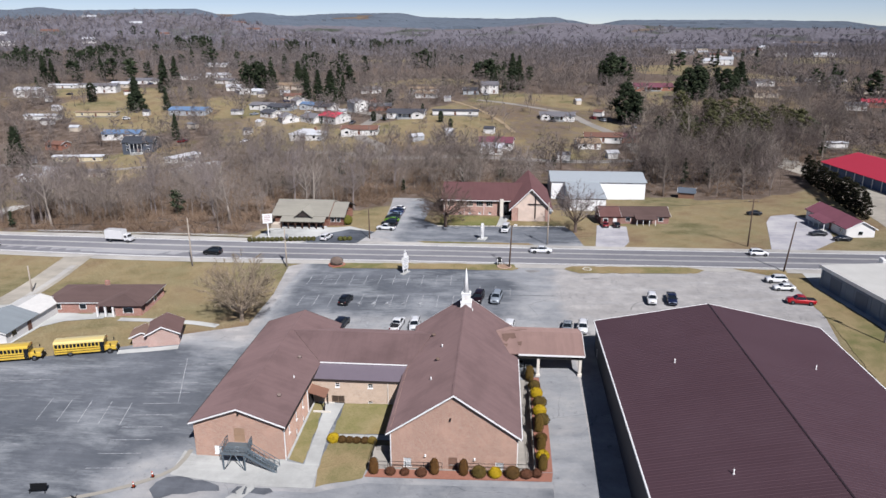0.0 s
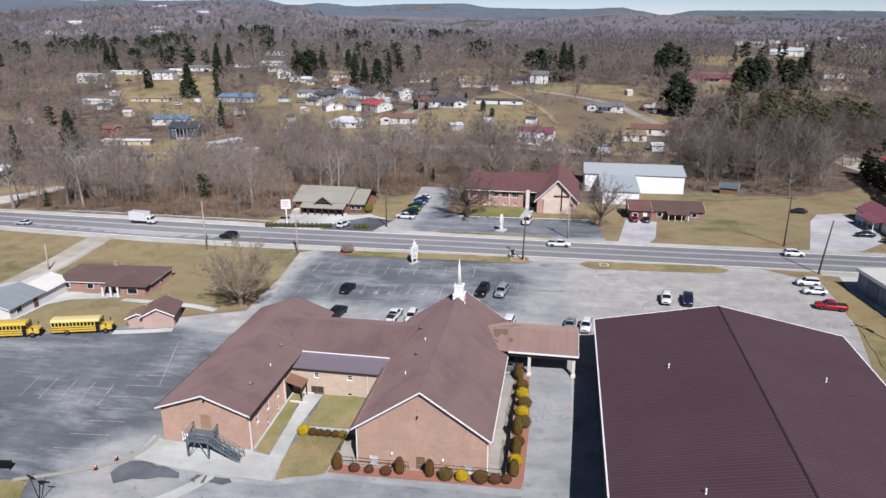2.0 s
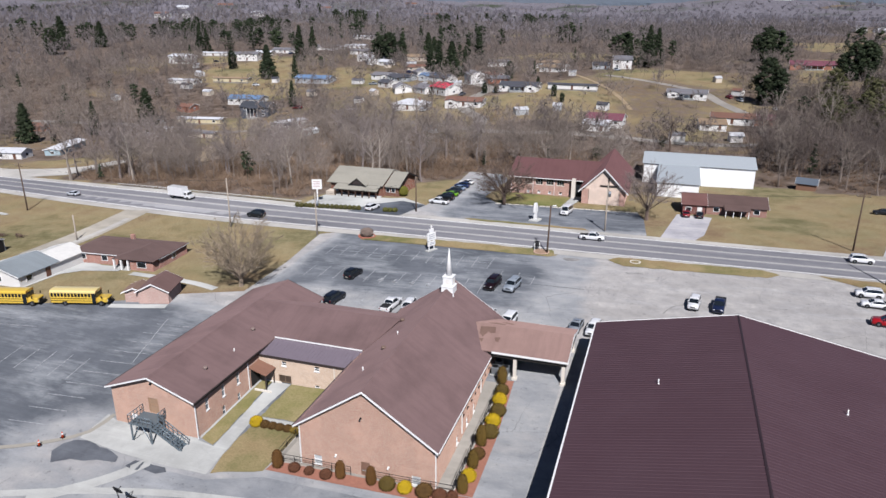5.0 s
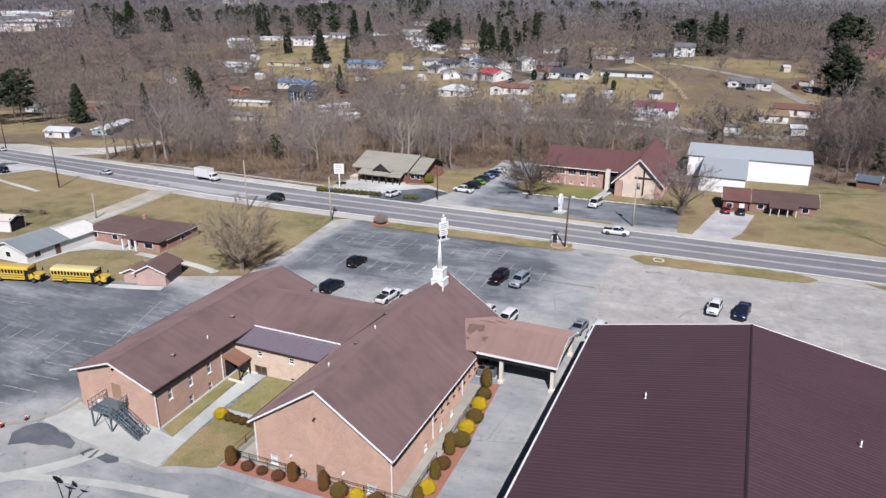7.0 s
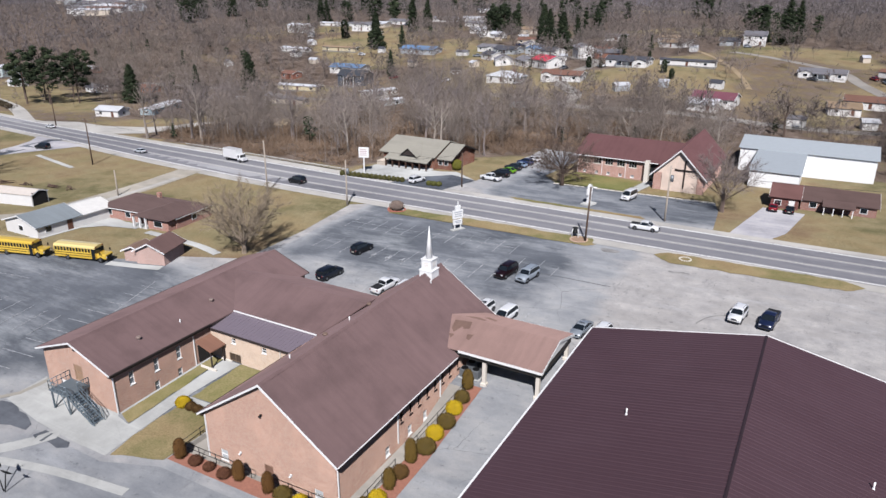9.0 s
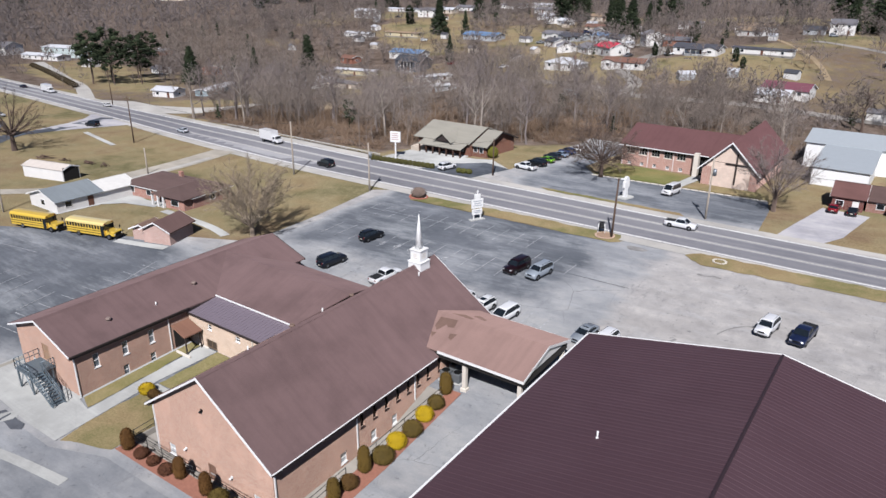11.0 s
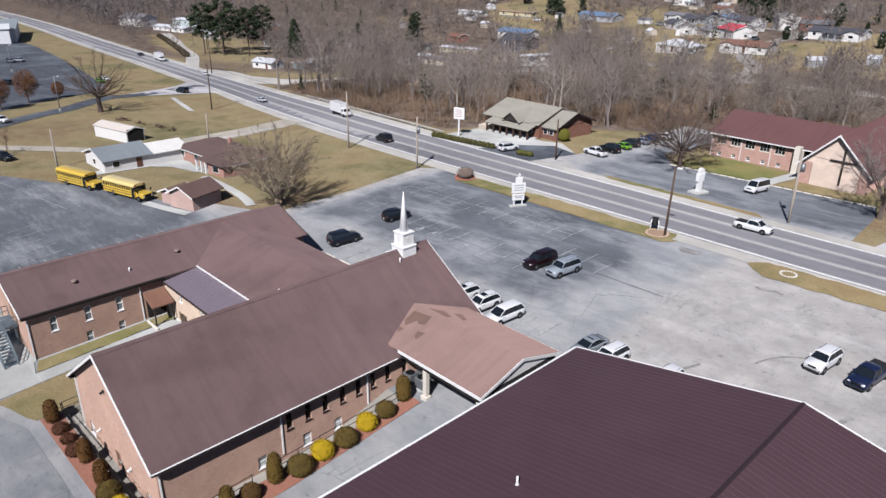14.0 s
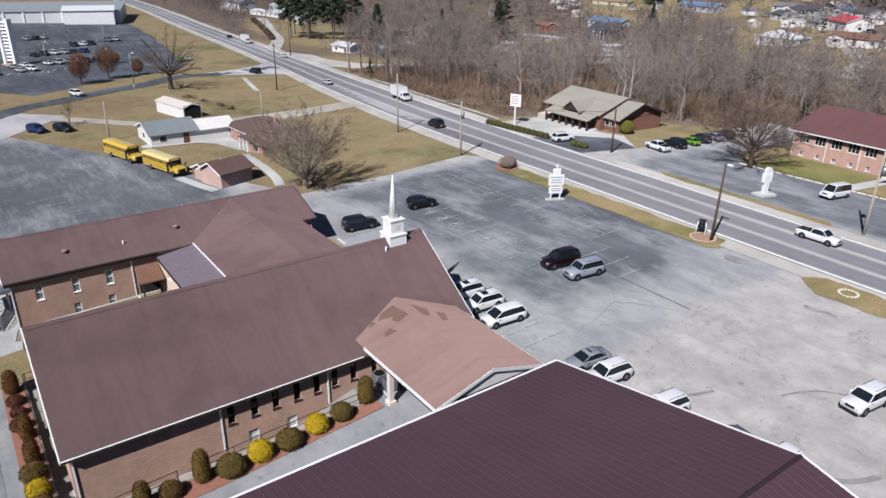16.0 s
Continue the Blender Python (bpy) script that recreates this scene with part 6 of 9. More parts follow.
wsh = house(-100.7, 106.0, 13, 10.4, 3.8, W_, "cfc9c0", "white metal storage shed with an open end", h=2.7, rise=0.7, name="storage_shed", category="shed", roof_mat=plain("cfc6bc", 0.5), windows=False, eave=0.15)
# Near-black sheet across the end paints the dark inside of the shed.
part("open_end_shade", boxed(5.12, 5.23, -1.7, 1.7, 0.0, 2.6), M_shade_fill, wsh)
house(-52.3, 98.4, 107, 5.2, 4.6, B_, "5d4a47", "small pink brick outbuilding with brown roof", h=2.6, rise=1.3, name="brick_shed", category="shed", wall_mat=brick("b99d94", "a5887f", "c2b6ad"), roof_mat=shingles("5d4a47"), windows=False)
house(-55.1, 96.9, 107, 2.9, 3.0, B_, "7a6658", "small brick garage bay with brown roof", h=2.2, rise=0.7, name="brick_shed", category="shed", wall_mat=brick("b99d94", "a5887f", "c2b6ad"), roof_mat=shingles("6b584e"), windows=False)

# ---- across the road ----
M_brick_pink = brick("bd978a", "a98477", "c2b1a5")
M_cream_brick = brick("dccabc", "cfbbac", "d3c8bc")
M_maroon = shingles("5f4343", 0.2, "x")
chapel = thing("chapel", pose(0, 0, 0), "pink brick chapel with maroon roof and a dark cross", "chapel")
cz0, cze, czp = 0.4, 5.35, 10.35
part("nave_wall", boxed(3.7, 13.1, 172.3, 196, cz0, cze), M_brick_pink, chapel)
gable(chapel, "x", 172.0, 1, 3.6, 13.2, cze, czp - 0.2, 8.4, M_cream_brick)
part("front_wall", boxed(5.2, 11.9, 171.95, 172.3, cz0, cze), M_cream_brick, chapel)
part("front_brick", boxed(3.6, 5.1, 171.98, 172.3, cz0, cze), M_brick_pink, chapel)
part("front_brick", boxed(12.0, 13.2, 171.98, 172.3, cz0, cze), M_brick_pink, chapel)
for s, e in ((-1, 2.9), (1, 13.9)):
    part("roof_slope", slabbed([(8.4, 171.2, czp), (e, 171.2, cze - 0.5), (e, 196.5, cze - 0.5), (8.4, 196.5, czp)], 0.14), M_maroon, chapel)
rake(chapel, "x", 171.2, [(2.9, cze - 0.5), (8.4, czp), (13.9, cze - 0.5)], 0.3, M_white)
bm = bmesh.new()
box(bm, 9.3, 9.6, 171.8, 171.93, 2.6, 8.2, 0, 0.02)
box(bm, 7.6, 11.3, 171.79, 171.92, 6.1, 6.4, 0, 0.02)
part("cross", bm, plain("2b2422", 0.6), chapel, "tall dark wooden cross")
w_h = []
for k in range(5):
    w_h += [(-13.2 + k * 2.55, -11.5 + k * 2.55, 4.0, 5.4)]
b_h = [(-12.8 + k * 2.6, -12.1 + k * 2.6, 1.9, 2.5) for k in range(5)]
wall(chapel, "x", 178.0, 1, -14.2, 0.6, cz0, 5.9, w_h + b_h, M_brick_pink)
for h in w_h:
    opening(chapel, "x", 178.0, 1, h, M_cream, M_glass, bars=3)
for h in b_h:
    opening(chapel, "x", 178.0, 1, h, M_white, M_glass)
for x in (-14.0, -8.7, -3.6):
    part("downspout", boxed(x - 0.05, x + 0.05, 177.9, 178.0, 1.6, 5.8), M_white, chapel)
part("wing_wall", boxed(-14.2, -13.9, 178.3, 195.5, cz0, 5.9), M_brick_pink, chapel)
part("wing_gable", prismed([(178.0, 5.9), (195.8, 5.9), (186.9, 8.5)], "x", -14.2, -13.9), M_brick_pink, chapel)
part("wing_back", boxed(-14.2, 3.7, 195.2, 195.5, cz0, 5.9), M_brick_pink, chapel)
for ye, zz in ((177.3, 5.75), (196.4, 5.75)):
    part("roof_slope", slabbed([(-14.8, 186.9, 8.6), (7.0, 186.9, 8.6), (4.6, ye, zz), (-14.8, ye, zz)], 0.14), M_maroon, chapel)
part("gutter", boxed(-14.8, 3.2, 177.2, 177.3, 5.6, 5.76), M_white, chapel)
part("pillar", boxed(0.6, 1.5, 176.6, 177.8, cz0, 6.1), M_cream, chapel)
# Back of the porch in near-black, its shade painted as wall colour.
part("porch_wall", boxed(1.5, 3.7, 178.4, 178.6, cz0, 5.6), M_shade_fill, chapel)
part("porch_glass", boxed(1.6, 3.6, 178.3, 178.39, 1.9, 4.6), M_glass, chapel)
drape("chapel_lawn", ((-14.5, 165.2), (0, 166.2), (0.5, 176), (-14.5, 177.8)), grass_mat("green_lawn", "75724a", "5f6339", "7c704a"), 0.08, "green winter lawn before the chapel", "grass")
drape("chapel_path", ((-0.2, 166.0), (1.8, 166.2), (3.4, 178.2), (1.0, 178.2)), M_conc, 0.10, "pale concrete path to the chapel", "path")
drape("chapel_lawn_2", ((2.2, 166.4), (16.6, 167.2), (14.5, 171.6), (3.2, 171.6)), M_lawn, 0.08, "dry grass bed before the chapel", "grass")
for k in range(22):
    x = -14 + k * 1.42
    y = 164.6 + (x + 14) * 0.055
    s = tagged(part("parking_block", boxed(-0.62, 0.62, -0.1, 0.1, 0, 0.16, 0.03), M_cream), "pale concrete parking block", "parking block", "chapel parking blocks")
    s.matrix_basis = put(x, y, 3, 0.05)
hall = thing("metal_hall", pose(0, 0, 0), "large white metal hall with pale grey roof", "hall")
M_hall = plain("f0f1f0", 0.5, 0.1, var=0.05, scale=0.4)
M_hall_roof = plain("a6adb1", 0.55, 0.0, var=0.1)
part("wall", boxed(15.7, 42.9, 204, 220, -1.0, 5.6), M_hall, hall)
part("end_gable", prismed([(204, 5.6), (220, 5.6), (212, 7.0)], "x", 15.7, 42.9), M_hall, hall)
for ye in (203.6, 220.4):
    part("roof", slabbed([(15.3, 212, 7.15), (43.3, 212, 7.15), (43.3, ye, 5.62), (15.3, ye, 5.62)], 0.1), M_hall_roof, hall)
part("low_wing", prismed([(187, -0.5), (203.95, -0.5), (203.95, 5.45), (187, 4.5)], "x", 19.7, 29.2), M_hall, hall)
part("low_roof", slabbed([(19.4, 186.6, 4.62), (29.5, 186.6, 4.62), (29.5, 203.9, 5.58), (19.4, 203.9, 5.58)], 0.1), M_hall_roof, hall)
for k in range(27):
    part("wall_rib", boxed(15.9 + k, 15.96 + k, 203.95, 204.0, 0.2, 5.55), M_hall, hall)
KEEP_CLEAR.append((29, 208, 18))
KEEP_CLEAR.append((0, 186, 17))
house(36.3, 175.0, 2, 12.0, 7.6, B_, "7d5f58", "brown-roofed brick ranch house with white porch", h=2.6, rise=1.7, porch=True, wall_mat=M_brick_red, roof_mat=shingles("5b4a46"))
house(27.7, 174.2, 2, 4.6, 9.0, B_, "7d5f58", "maroon brick house front with white door", h=2.9, rise=1.6, wall_mat=brick("7c4a44", "693b37", "9c8c82"), roof_mat=shingles("6a4d49"), door_hex="e4e2de")
lodge = thing("lodge", pose(0, 0, 0), "rustic lodge with green-grey roof and porch gable", "lodge")
M_green = shingles("8b887e", 0.2)
M_log = brick("7a4f3f", "643e32", "8f8378")
part("wall", boxed(-54.6, -41.2, 162.6, 176, 0.5, 4.8), M_log, lodge)
part("wall_gable", prismed([(162.6, 4.7), (176, 4.7), (169.2, 6.9)], "x", -54.6, -41.2), M_log, lodge)
part("side_wing", boxed(-41.2, -37.8, 163.6, 175, 0.5, 4.4), M_log, lodge)
part("side_gable", prismed([(163.6, 4.3), (175, 4.3), (169.2, 6.4)], "x", -41.2, -37.8), M_log, lodge)
for ye, zz in ((161.9, 4.75), (176.6, 4.7)):
    part("roof", slabbed([(-55.4, 169.2, 7.15), (-41.0, 169.2, 7.15), (-41.0, ye, zz), (-55.4, ye, zz)], 0.16), M_green, lodge)
for ye, zz in ((162.9, 4.4), (175.6, 4.4)):
    part("side_roof", slabbed([(-41.0, 169.2, 6.7), (-37.2, 169.2, 6.7), (-37.2, ye, zz), (-41.0, ye, zz)], 0.16), M_green, lodge)
rake(lodge, "y", -37.2, [(162.9, 4.4), (169.2, 6.7), (175.6, 4.4)], 0.3, M_fascia)
rake(lodge, "y", -55.4, [(161.9, 4.75), (169.2, 7.15), (176.6, 4.7)], 0.3, M_fascia)
part("porch_roof", slabbed([(-52.6, 159.6, 3.9), (-41.6, 159.6, 3.9), (-41.6, 162.6, 4.8), (-52.6, 162.6, 4.8)], 0.14), M_green, lodge)
part("dormer_face", prismed([(-48.9, 4.75), (-45.1, 4.75), (-47.0, 6.2)], "y", 161.0, 161.2), M_fascia, lodge)
for s, u in ((-1, -49.3), (1, -44.7)):
    part("dormer_roof", slabbed([(-47.0, 160.6, 6.5), (u, 160.6, 4.75), (u, 162.8, 5.05), (-47.0, 167.0, 6.5)], 0.14), M_green, lodge)
part("porch_floor", boxed(-52.6, -41.6, 159.7, 162.6, 0.5, 2.1), M_conc, lodge)
for u in np.linspace(-52.3, -41.9, 7):
    part("porch_post", boxed(u - 0.12, u + 0.12, 159.8, 160.04, 2.1, 3.85), plain("4a352b", 0.8), lodge)
for u in (-51, -48.4, -45.8, -43.2):
    fr = part("window", boxed(u - 0.7, u + 0.7, 162.52, 162.6, 2.7, 4.0), plain("3a2a22"), lodge)
    part("pane", boxed(u - 0.6, u + 0.6, 162.49, 162.53, 2.8, 3.9), M_glass, fr)
for u in (-40.4, -39.0):
    fr = part("window", boxed(u - 0.5, u + 0.5, 163.52, 163.6, 2.9, 4.0), M_white, lodge)
    part("pane", boxed(u - 0.4, u + 0.4, 163.49, 163.53, 3.0, 3.9), M_glass, fr)
part("stone_wall", boxed(-54.9, -52.6, 160.2, 162.6, 0.5, 2.9, 0.05), plain("b5aa9c", 0.9), lodge)
KEEP_CLEAR.append((-47, 168, 12))

# east side
depot = thing("depot", pose(59.0, 125.0, 3.3, 0, 0, -81), "long blue-grey metal depot with flat pale roof", "warehouse")
M_blue_wall = plain("6e7f93", 0.5, 0.2, var=0.15)
M_flat_roof = plain("b2b1ac", 0.8, var=0.2, scale=0.3)
part("wall", boxed(0, 46, 0, 26, -1.5, 3.9), M_blue_wall, depot)
part("roof", boxed(-0.3, 46.3, -0.3, 26.3, 3.9, 4.05), M_flat_roof, depot)
part("fascia", boxed(-0.35, 46.35, -0.35, -0.3, 3.5, 4.1), M_white, depot)
for k in range(6):
    part("roller_door", boxed(3 + k * 7, 6 + k * 7, -0.06, 0.0, -0.2, 2.9), plain("57677b", 0.5), depot)
for k in range(20):
    part("wall_rib", boxed(0.6 + k * 2.2, 0.68 + k * 2.2, -0.05, 0.0, -0.4, 3.5), M_blue_wall, depot)
drape("depot_yard", ((58.5, 131.5), (74, 133), (110, 133), (110, 60), (66, 60), (62.5, 86), (60.5, 108), (57.8, 124)), M_conc, 0.05, "pale concrete yard of the depot", "yard")
drape("lawn_5", ((54.5, 129.0), (58, 127.5), (57.2, 123), (60, 108), (62, 86), (64, 60), (51.5, 60), (51.2, 86), (53.5, 106)), M_lawn, 0.07, "dry grass strip between the yards", "grass")
barn = thing("long_barn", pose(107.5, 240, 3.0, 0, 0, -83), "long barn with bright red roof and blue walls", "barn")
part("wall", boxed(0, 62, 0, 24, -1.0, 3.3), plain("4c6285", 0.6), barn)
for ye in (-0.6, 24.6):
    part("roof", slabbed([(-0.6, 12, 6.2), (62.6, 12, 6.2), (62.6, ye, 3.2), (-0.6, ye, 3.2)], 0.14), plain("b23344", 0.5, var=0.15), barn)
part("end_gable", prismed([(0, 3.2), (24, 3.2), (12, 6.0)], "x", 0, 62), plain("4c6285", 0.6), barn)
for k in range(14):
    part("post", boxed(1 + k * 4.4, 1.2 + k * 4.4, -0.5, -0.3, -0.5, 3.2), M_white, barn)
KEEP_CLEAR.append((118, 215, 34))
house(81.2, 167.8, -86, 18.5, 6.4, W_, MAROON, "white house with maroon roof beside the hedge", rise=1.9, h=2.8, porch=True)
house(129, 281, 0, 9, 4, W_, WHITE_R, "white box trailer parked on gravel", name="box_trailer", category="trailer", rise=0.3, trailer=True, windows=False)
house(55.4, 206.5, -15, 4.4, 3.4, "7c5d4a", "5d6670", "small brown wooden garden shed", rise=1.1, h=2.3, name="garden_shed", category="shed", windows=False)
# big store in the west
store = thing("store", pose(-325, 82, -1.6, 0, 0, 74), "long pale store building with flat grey roof", "store")
part("wall", boxed(-30, 62, 0, 45, -1.5, 5.0), plain("c7c9ca", 0.6), store)
part("roof", slabbed([(-30.5, -0.5, 5.1), (62.5, -0.5, 5.1), (62.5, 45, 5.8), (-30.5, 45, 5.8)], 0.2), plain("8e9699", 0.6), store)
for k in range(12):
    part("pilaster", boxed(-29 + k * 7.5, -28.4 + k * 7.5, -0.35, 0, 0, 5), M_white, store)
part("entrance", boxed(40, 60, -6, 0, -1.0, 5.6), plain("dfe1e2", 0.6), store)
part("entrance_roof", slabbed([(39.5, -6.5, 5.6), (60.5, -6.5, 5.6), (60.5, 0.2, 7.2), (39.5, 0.2, 7.2)], 0.2), plain("cdd0d1", 0.5), store)


# ---- planting ----
BT = [wood_tree(100 + i, 11 + i % 3, 4 + i % 3, 7, 9, 0.026) for i in range(9)]
WT = [wood_tree(160 + i, 12, 4, 5, 6, 0.06) for i in range(6)]
FT = [wood_tree(200 + i, 13, 3, 2, 4, 0.17) for i in range(8)]
GT = [merged(bare_tree(250 + i, 15, 1.1, 11, 7, 16, 0.8, 0.026, 0.34)) for i in range(4)]
SF = [wood_tree(270 + i, 10.0, 4, 4, 6, 0.085, fork=0.25) for i in range(8)]
PW = [merged(bare_tree(290 + i, 13, 0.9, 8, 5, 9, 0.85, 0.016, 0.4)) for i in range(5)]
BR = [brush(300 + i) for i in range(5)]
PT = [merged(conifer(400 + i, 12, 18, 20, 0.26 + 0.02 * i, 0.3, True)) for i in range(4)]
PF = [merged(conifer(420 + i, 14, 13, 8, (0.2, 0.24, 0.26, 0.3)[i], 0.1 + 0.05 * i, i > 1)) for i in range(4)]

M_twig_red = bark("7c6857", "a08a76", "undergrowth_twigs")
def gaps(x, y):
    """Uneven spacing: glades and thickets."""
    return clear_of(x, y) and noise.noise(Vector((x / 13, y / 13, 31.5))) > -0.12 - 0.2 * smooth(190, 230, y)


creek = spots_in(WOODS["creek"], 14, 11, 0.5, 1.1, gaps)
scatter("creek_woods", BT, creek, "dense leafless grey-brown woodland along the creek", "woodland", M_twig)
scatter("creek_brush", BR, spots_in(WOODS["creek"], 3.6, 12, 0.8, 2.1, clear_of), "russet leafless undergrowth of the creek woods", "undergrowth", M_twig_red)
scatter("creek_tall_trees", GT, spots_in(WOODS["creek"], 260, 31, 0.8, 1.1, clear_of) + [(-111, 175, 1.0), (-72, 214, 1.1), (-121, 167, 1.0), (-39, 183, 0.95), (-43, 217, 1.05), (-22, 220, 0.9), (-64, 215, 1.0)], "tall spreading bare trees over the creek woods", "trees", M_twig_pale)
east = spots_in(WOODS["east"], 13, 13, 0.6, 1.05, lambda x, y: gaps(x, y) and y < 320) + spots_in(WOODS["east_edge"], 26, 14, 0.6, 0.9, clear_of)
scatter("east_woods", BT, east, "dense leafless grey woodland behind the field", "woodland", bark("665c57", "857a74", "dark_twigs"))
scatter("east_tall_trees", GT, spots_in(WOODS["east"], 260, 32, 0.75, 1.05, clear_of) + [(56, 245, 1.1), (62, 238, 1.1), (71, 243, 1.2), (81, 246, 1.2)], "tall spreading bare trees over the east woods", "trees", M_twig)
scatter("pale_trees", PW, spots_in(WOODS["creek"], 240, 35, 0.8, 1.15, gaps) + spots_in(WOODS["east"], 420, 36, 0.9, 1.3, gaps), "pale-barked bare trees standing in the woods", "trees", bark("93897f", "b0a69c", "pale_stems"))
scatter("cedars", PF, spots_in(WOODS["creek"], 700, 37, 0.25, 0.5, gaps) + spots_in(WOODS["east"], 520, 38, 0.3, 0.8, gaps) + spots_in(((-340, 215), (200, 215), (200, 470), (-340, 470)), 1900, 39, 0.25, 0.75, lambda x, y: clear_of(x, y) and not on_lawn(x, y)),
        "small dark green cedars among the bare trees", "cedars", M_pine)
scatter("east_brush", BR, spots_in(WOODS["east"], 7, 15, 0.7, 1.5, clear_of), "russet leafless undergrowth of the east woods", "undergrowth", M_twig_red)
scatter("west_woods", WT, spots_in(WOODS["west"], 34, 16, 0.7, 1.1, clear_of), "leafless woodland behind the side street", "woodland", M_twig)

r = random.Random(77)
loose = []
for _ in range(5600):
    x, y = r.uniform(-345, 215), r.uniform(206, 480)
    if not in_woods(x, y) and clear_of(x, y):
        d = noise.noise(Vector((x / 30, y / 30, 12.5)))
        if r.random() < (0.13 if on_lawn(x, y) else 0.85 + 0.6 * d):
            loose.append((x, y, r.uniform(0.6, 1.2)))
for _ in range(420):
    x, y = r.uniform(-420, -140), r.uniform(166, 262)
    if not in_woods(x, y) and clear_of(x, y) and r.random() < (0.1 if on_lawn(x, y) else 0.6):
        loose.append((x, y, r.uniform(0.5, 1.1)))
scatter("garden_trees", SF, loose, "bare garden trees between the hillside houses", "trees", bark("746a65", "918781", "garden_twigs"))

# wooded country beyond the houses, thinning into far ridges
far, pines = [], []
for _ in range(22000):
    x, y = r.uniform(-900, 600), 190 + 910 * r.random() ** 1.35
    if y < 440 and -345 < x < 160 or y < 0.1 * abs(x) + 165 or x > 160 and y < 0.35 * x + 120:
        continue
    if (y > 470 or not suburb(x, y)) and not open_patch(x, y) and clear_of(x, y):
        p = noise.noise(Vector((x / 90, y / 90, 20.5)))
        (pines if p > 0.5 and r.random() < 0.3 else far).append((x, y, r.uniform(0.7, 1.25)))
for cx, cy, n, w in ((-418, 584, 24, 26), (-421, 640, 26, 34), (-350, 592, 16, 18), (-390, 700, 18, 28), (-372, 858, 20, 26), (-138, 533, 16, 16), (-101, 446, 6, 7), (-158, 452, 6, 6), (-190, 1000, 22, 40),
                     (-149, 1050, 20, 40), (66, 459, 5, 7), (-2, 462, 8, 10), (-470, 520, 14, 26), (-60, 640, 8, 30), (-240, 640, 8, 30), (160, 560, 8, 24)):
    for _ in range(n):
        pines.append((cx + r.gauss(0, w), cy + r.gauss(0, w * 0.6), r.uniform(0.8, 1.3)))
pines = pines[-560:]
scatter("far_woods", FT, far, "leafless grey-brown forest on the rolling hills", "forest", bark("716967", "8b8381", "forest_twigs"))


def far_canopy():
    """The closed crowns of the forest on the distant ridges, as one uneven sheet; distance haze is put into its
    colours.
    """
    k = Nodes("hazed_crowns")
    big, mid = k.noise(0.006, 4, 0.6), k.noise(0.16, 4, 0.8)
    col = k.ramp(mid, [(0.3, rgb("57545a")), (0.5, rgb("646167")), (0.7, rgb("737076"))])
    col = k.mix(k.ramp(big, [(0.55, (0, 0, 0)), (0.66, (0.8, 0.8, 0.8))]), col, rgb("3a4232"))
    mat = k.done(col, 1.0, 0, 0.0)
    rr = random.Random(19)
    dist, d = [], 940.0
    while d < 4600:
        dist.append(d)
        d += 11 + (d - 940) * 0.009
    az = [radians(v) for v in np.arange(-44, 76, 0.3)]
    verts = []
    for d in dist:
        for a in az:
            a2, d2 = a + rr.uniform(-.0018, .0018), d + rr.uniform(-4, 4)
            x, y = -d2 * math.sin(a2), d2 * math.cos(a2)
            top = 6.5 + 2.6 * noise.noise(Vector((x / 16, y / 16, 5.5))) + rr.uniform(-1.0, 1.4)
            top *= smooth(940, 1060, d)
            verts.append((x, y, ground(x, y) + (-2.5 if open_patch(x * 0.55, y * 0.55) or any((x - a) ** 2 + (y - b) ** 2 < c * c for a, b, c in VILLAGE) else max(top, -1.0))))
    n = len(az)
    cut = next(j for j, d in enumerate(dist) if d > 2000)
    # Horizon ridges get a blue-grey base colour that paints in the air's haze.
    haze_mat = plain("5a626c", 1.0, spec=0.0, var=0.3, scale=0.012, local=False)
    for name, j0, j1, m, label in (("ridge_woods", 0, cut, mat, "bare forest on the distant ridges, tinted with haze colour"), ("backdrop", cut, len(dist) - 1, haze_mat, "wooded ridges along the horizon, painted haze blue-grey")):
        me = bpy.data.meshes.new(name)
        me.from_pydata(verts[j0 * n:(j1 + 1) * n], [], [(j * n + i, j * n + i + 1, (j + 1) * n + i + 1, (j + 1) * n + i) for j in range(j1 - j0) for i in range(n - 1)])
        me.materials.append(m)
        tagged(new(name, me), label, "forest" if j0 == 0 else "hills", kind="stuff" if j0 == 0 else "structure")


far_canopy()
crests = []
for _ in range(6500):
    a, d = radians(r.uniform(-40, 66)), 940 + 900 * r.random() ** 1.25
    x, y = -d * math.sin(a), d * math.cos(a)
    if not open_patch(x * 0.55, y * 0.55) and not any((x - p) ** 2 + (y - q) ** 2 < c * c for p, q, c in VILLAGE):
        crests.append((x, y, r.uniform(0.85, 1.4)))
# Mauve-grey twigs, paled to carry the distance haze in their colour.
scatter("ridge_trees", [far_tree(240 + i, 13, 0.5, 13) for i in range(6)], crests, "bare treetops along the distant ridges", "forest", bark("77737a", "8b878c", "hazed_twigs"))
scatter("far_pines", PF, pines, "dark green pine stands among the bare forest", "pines", M_pine)

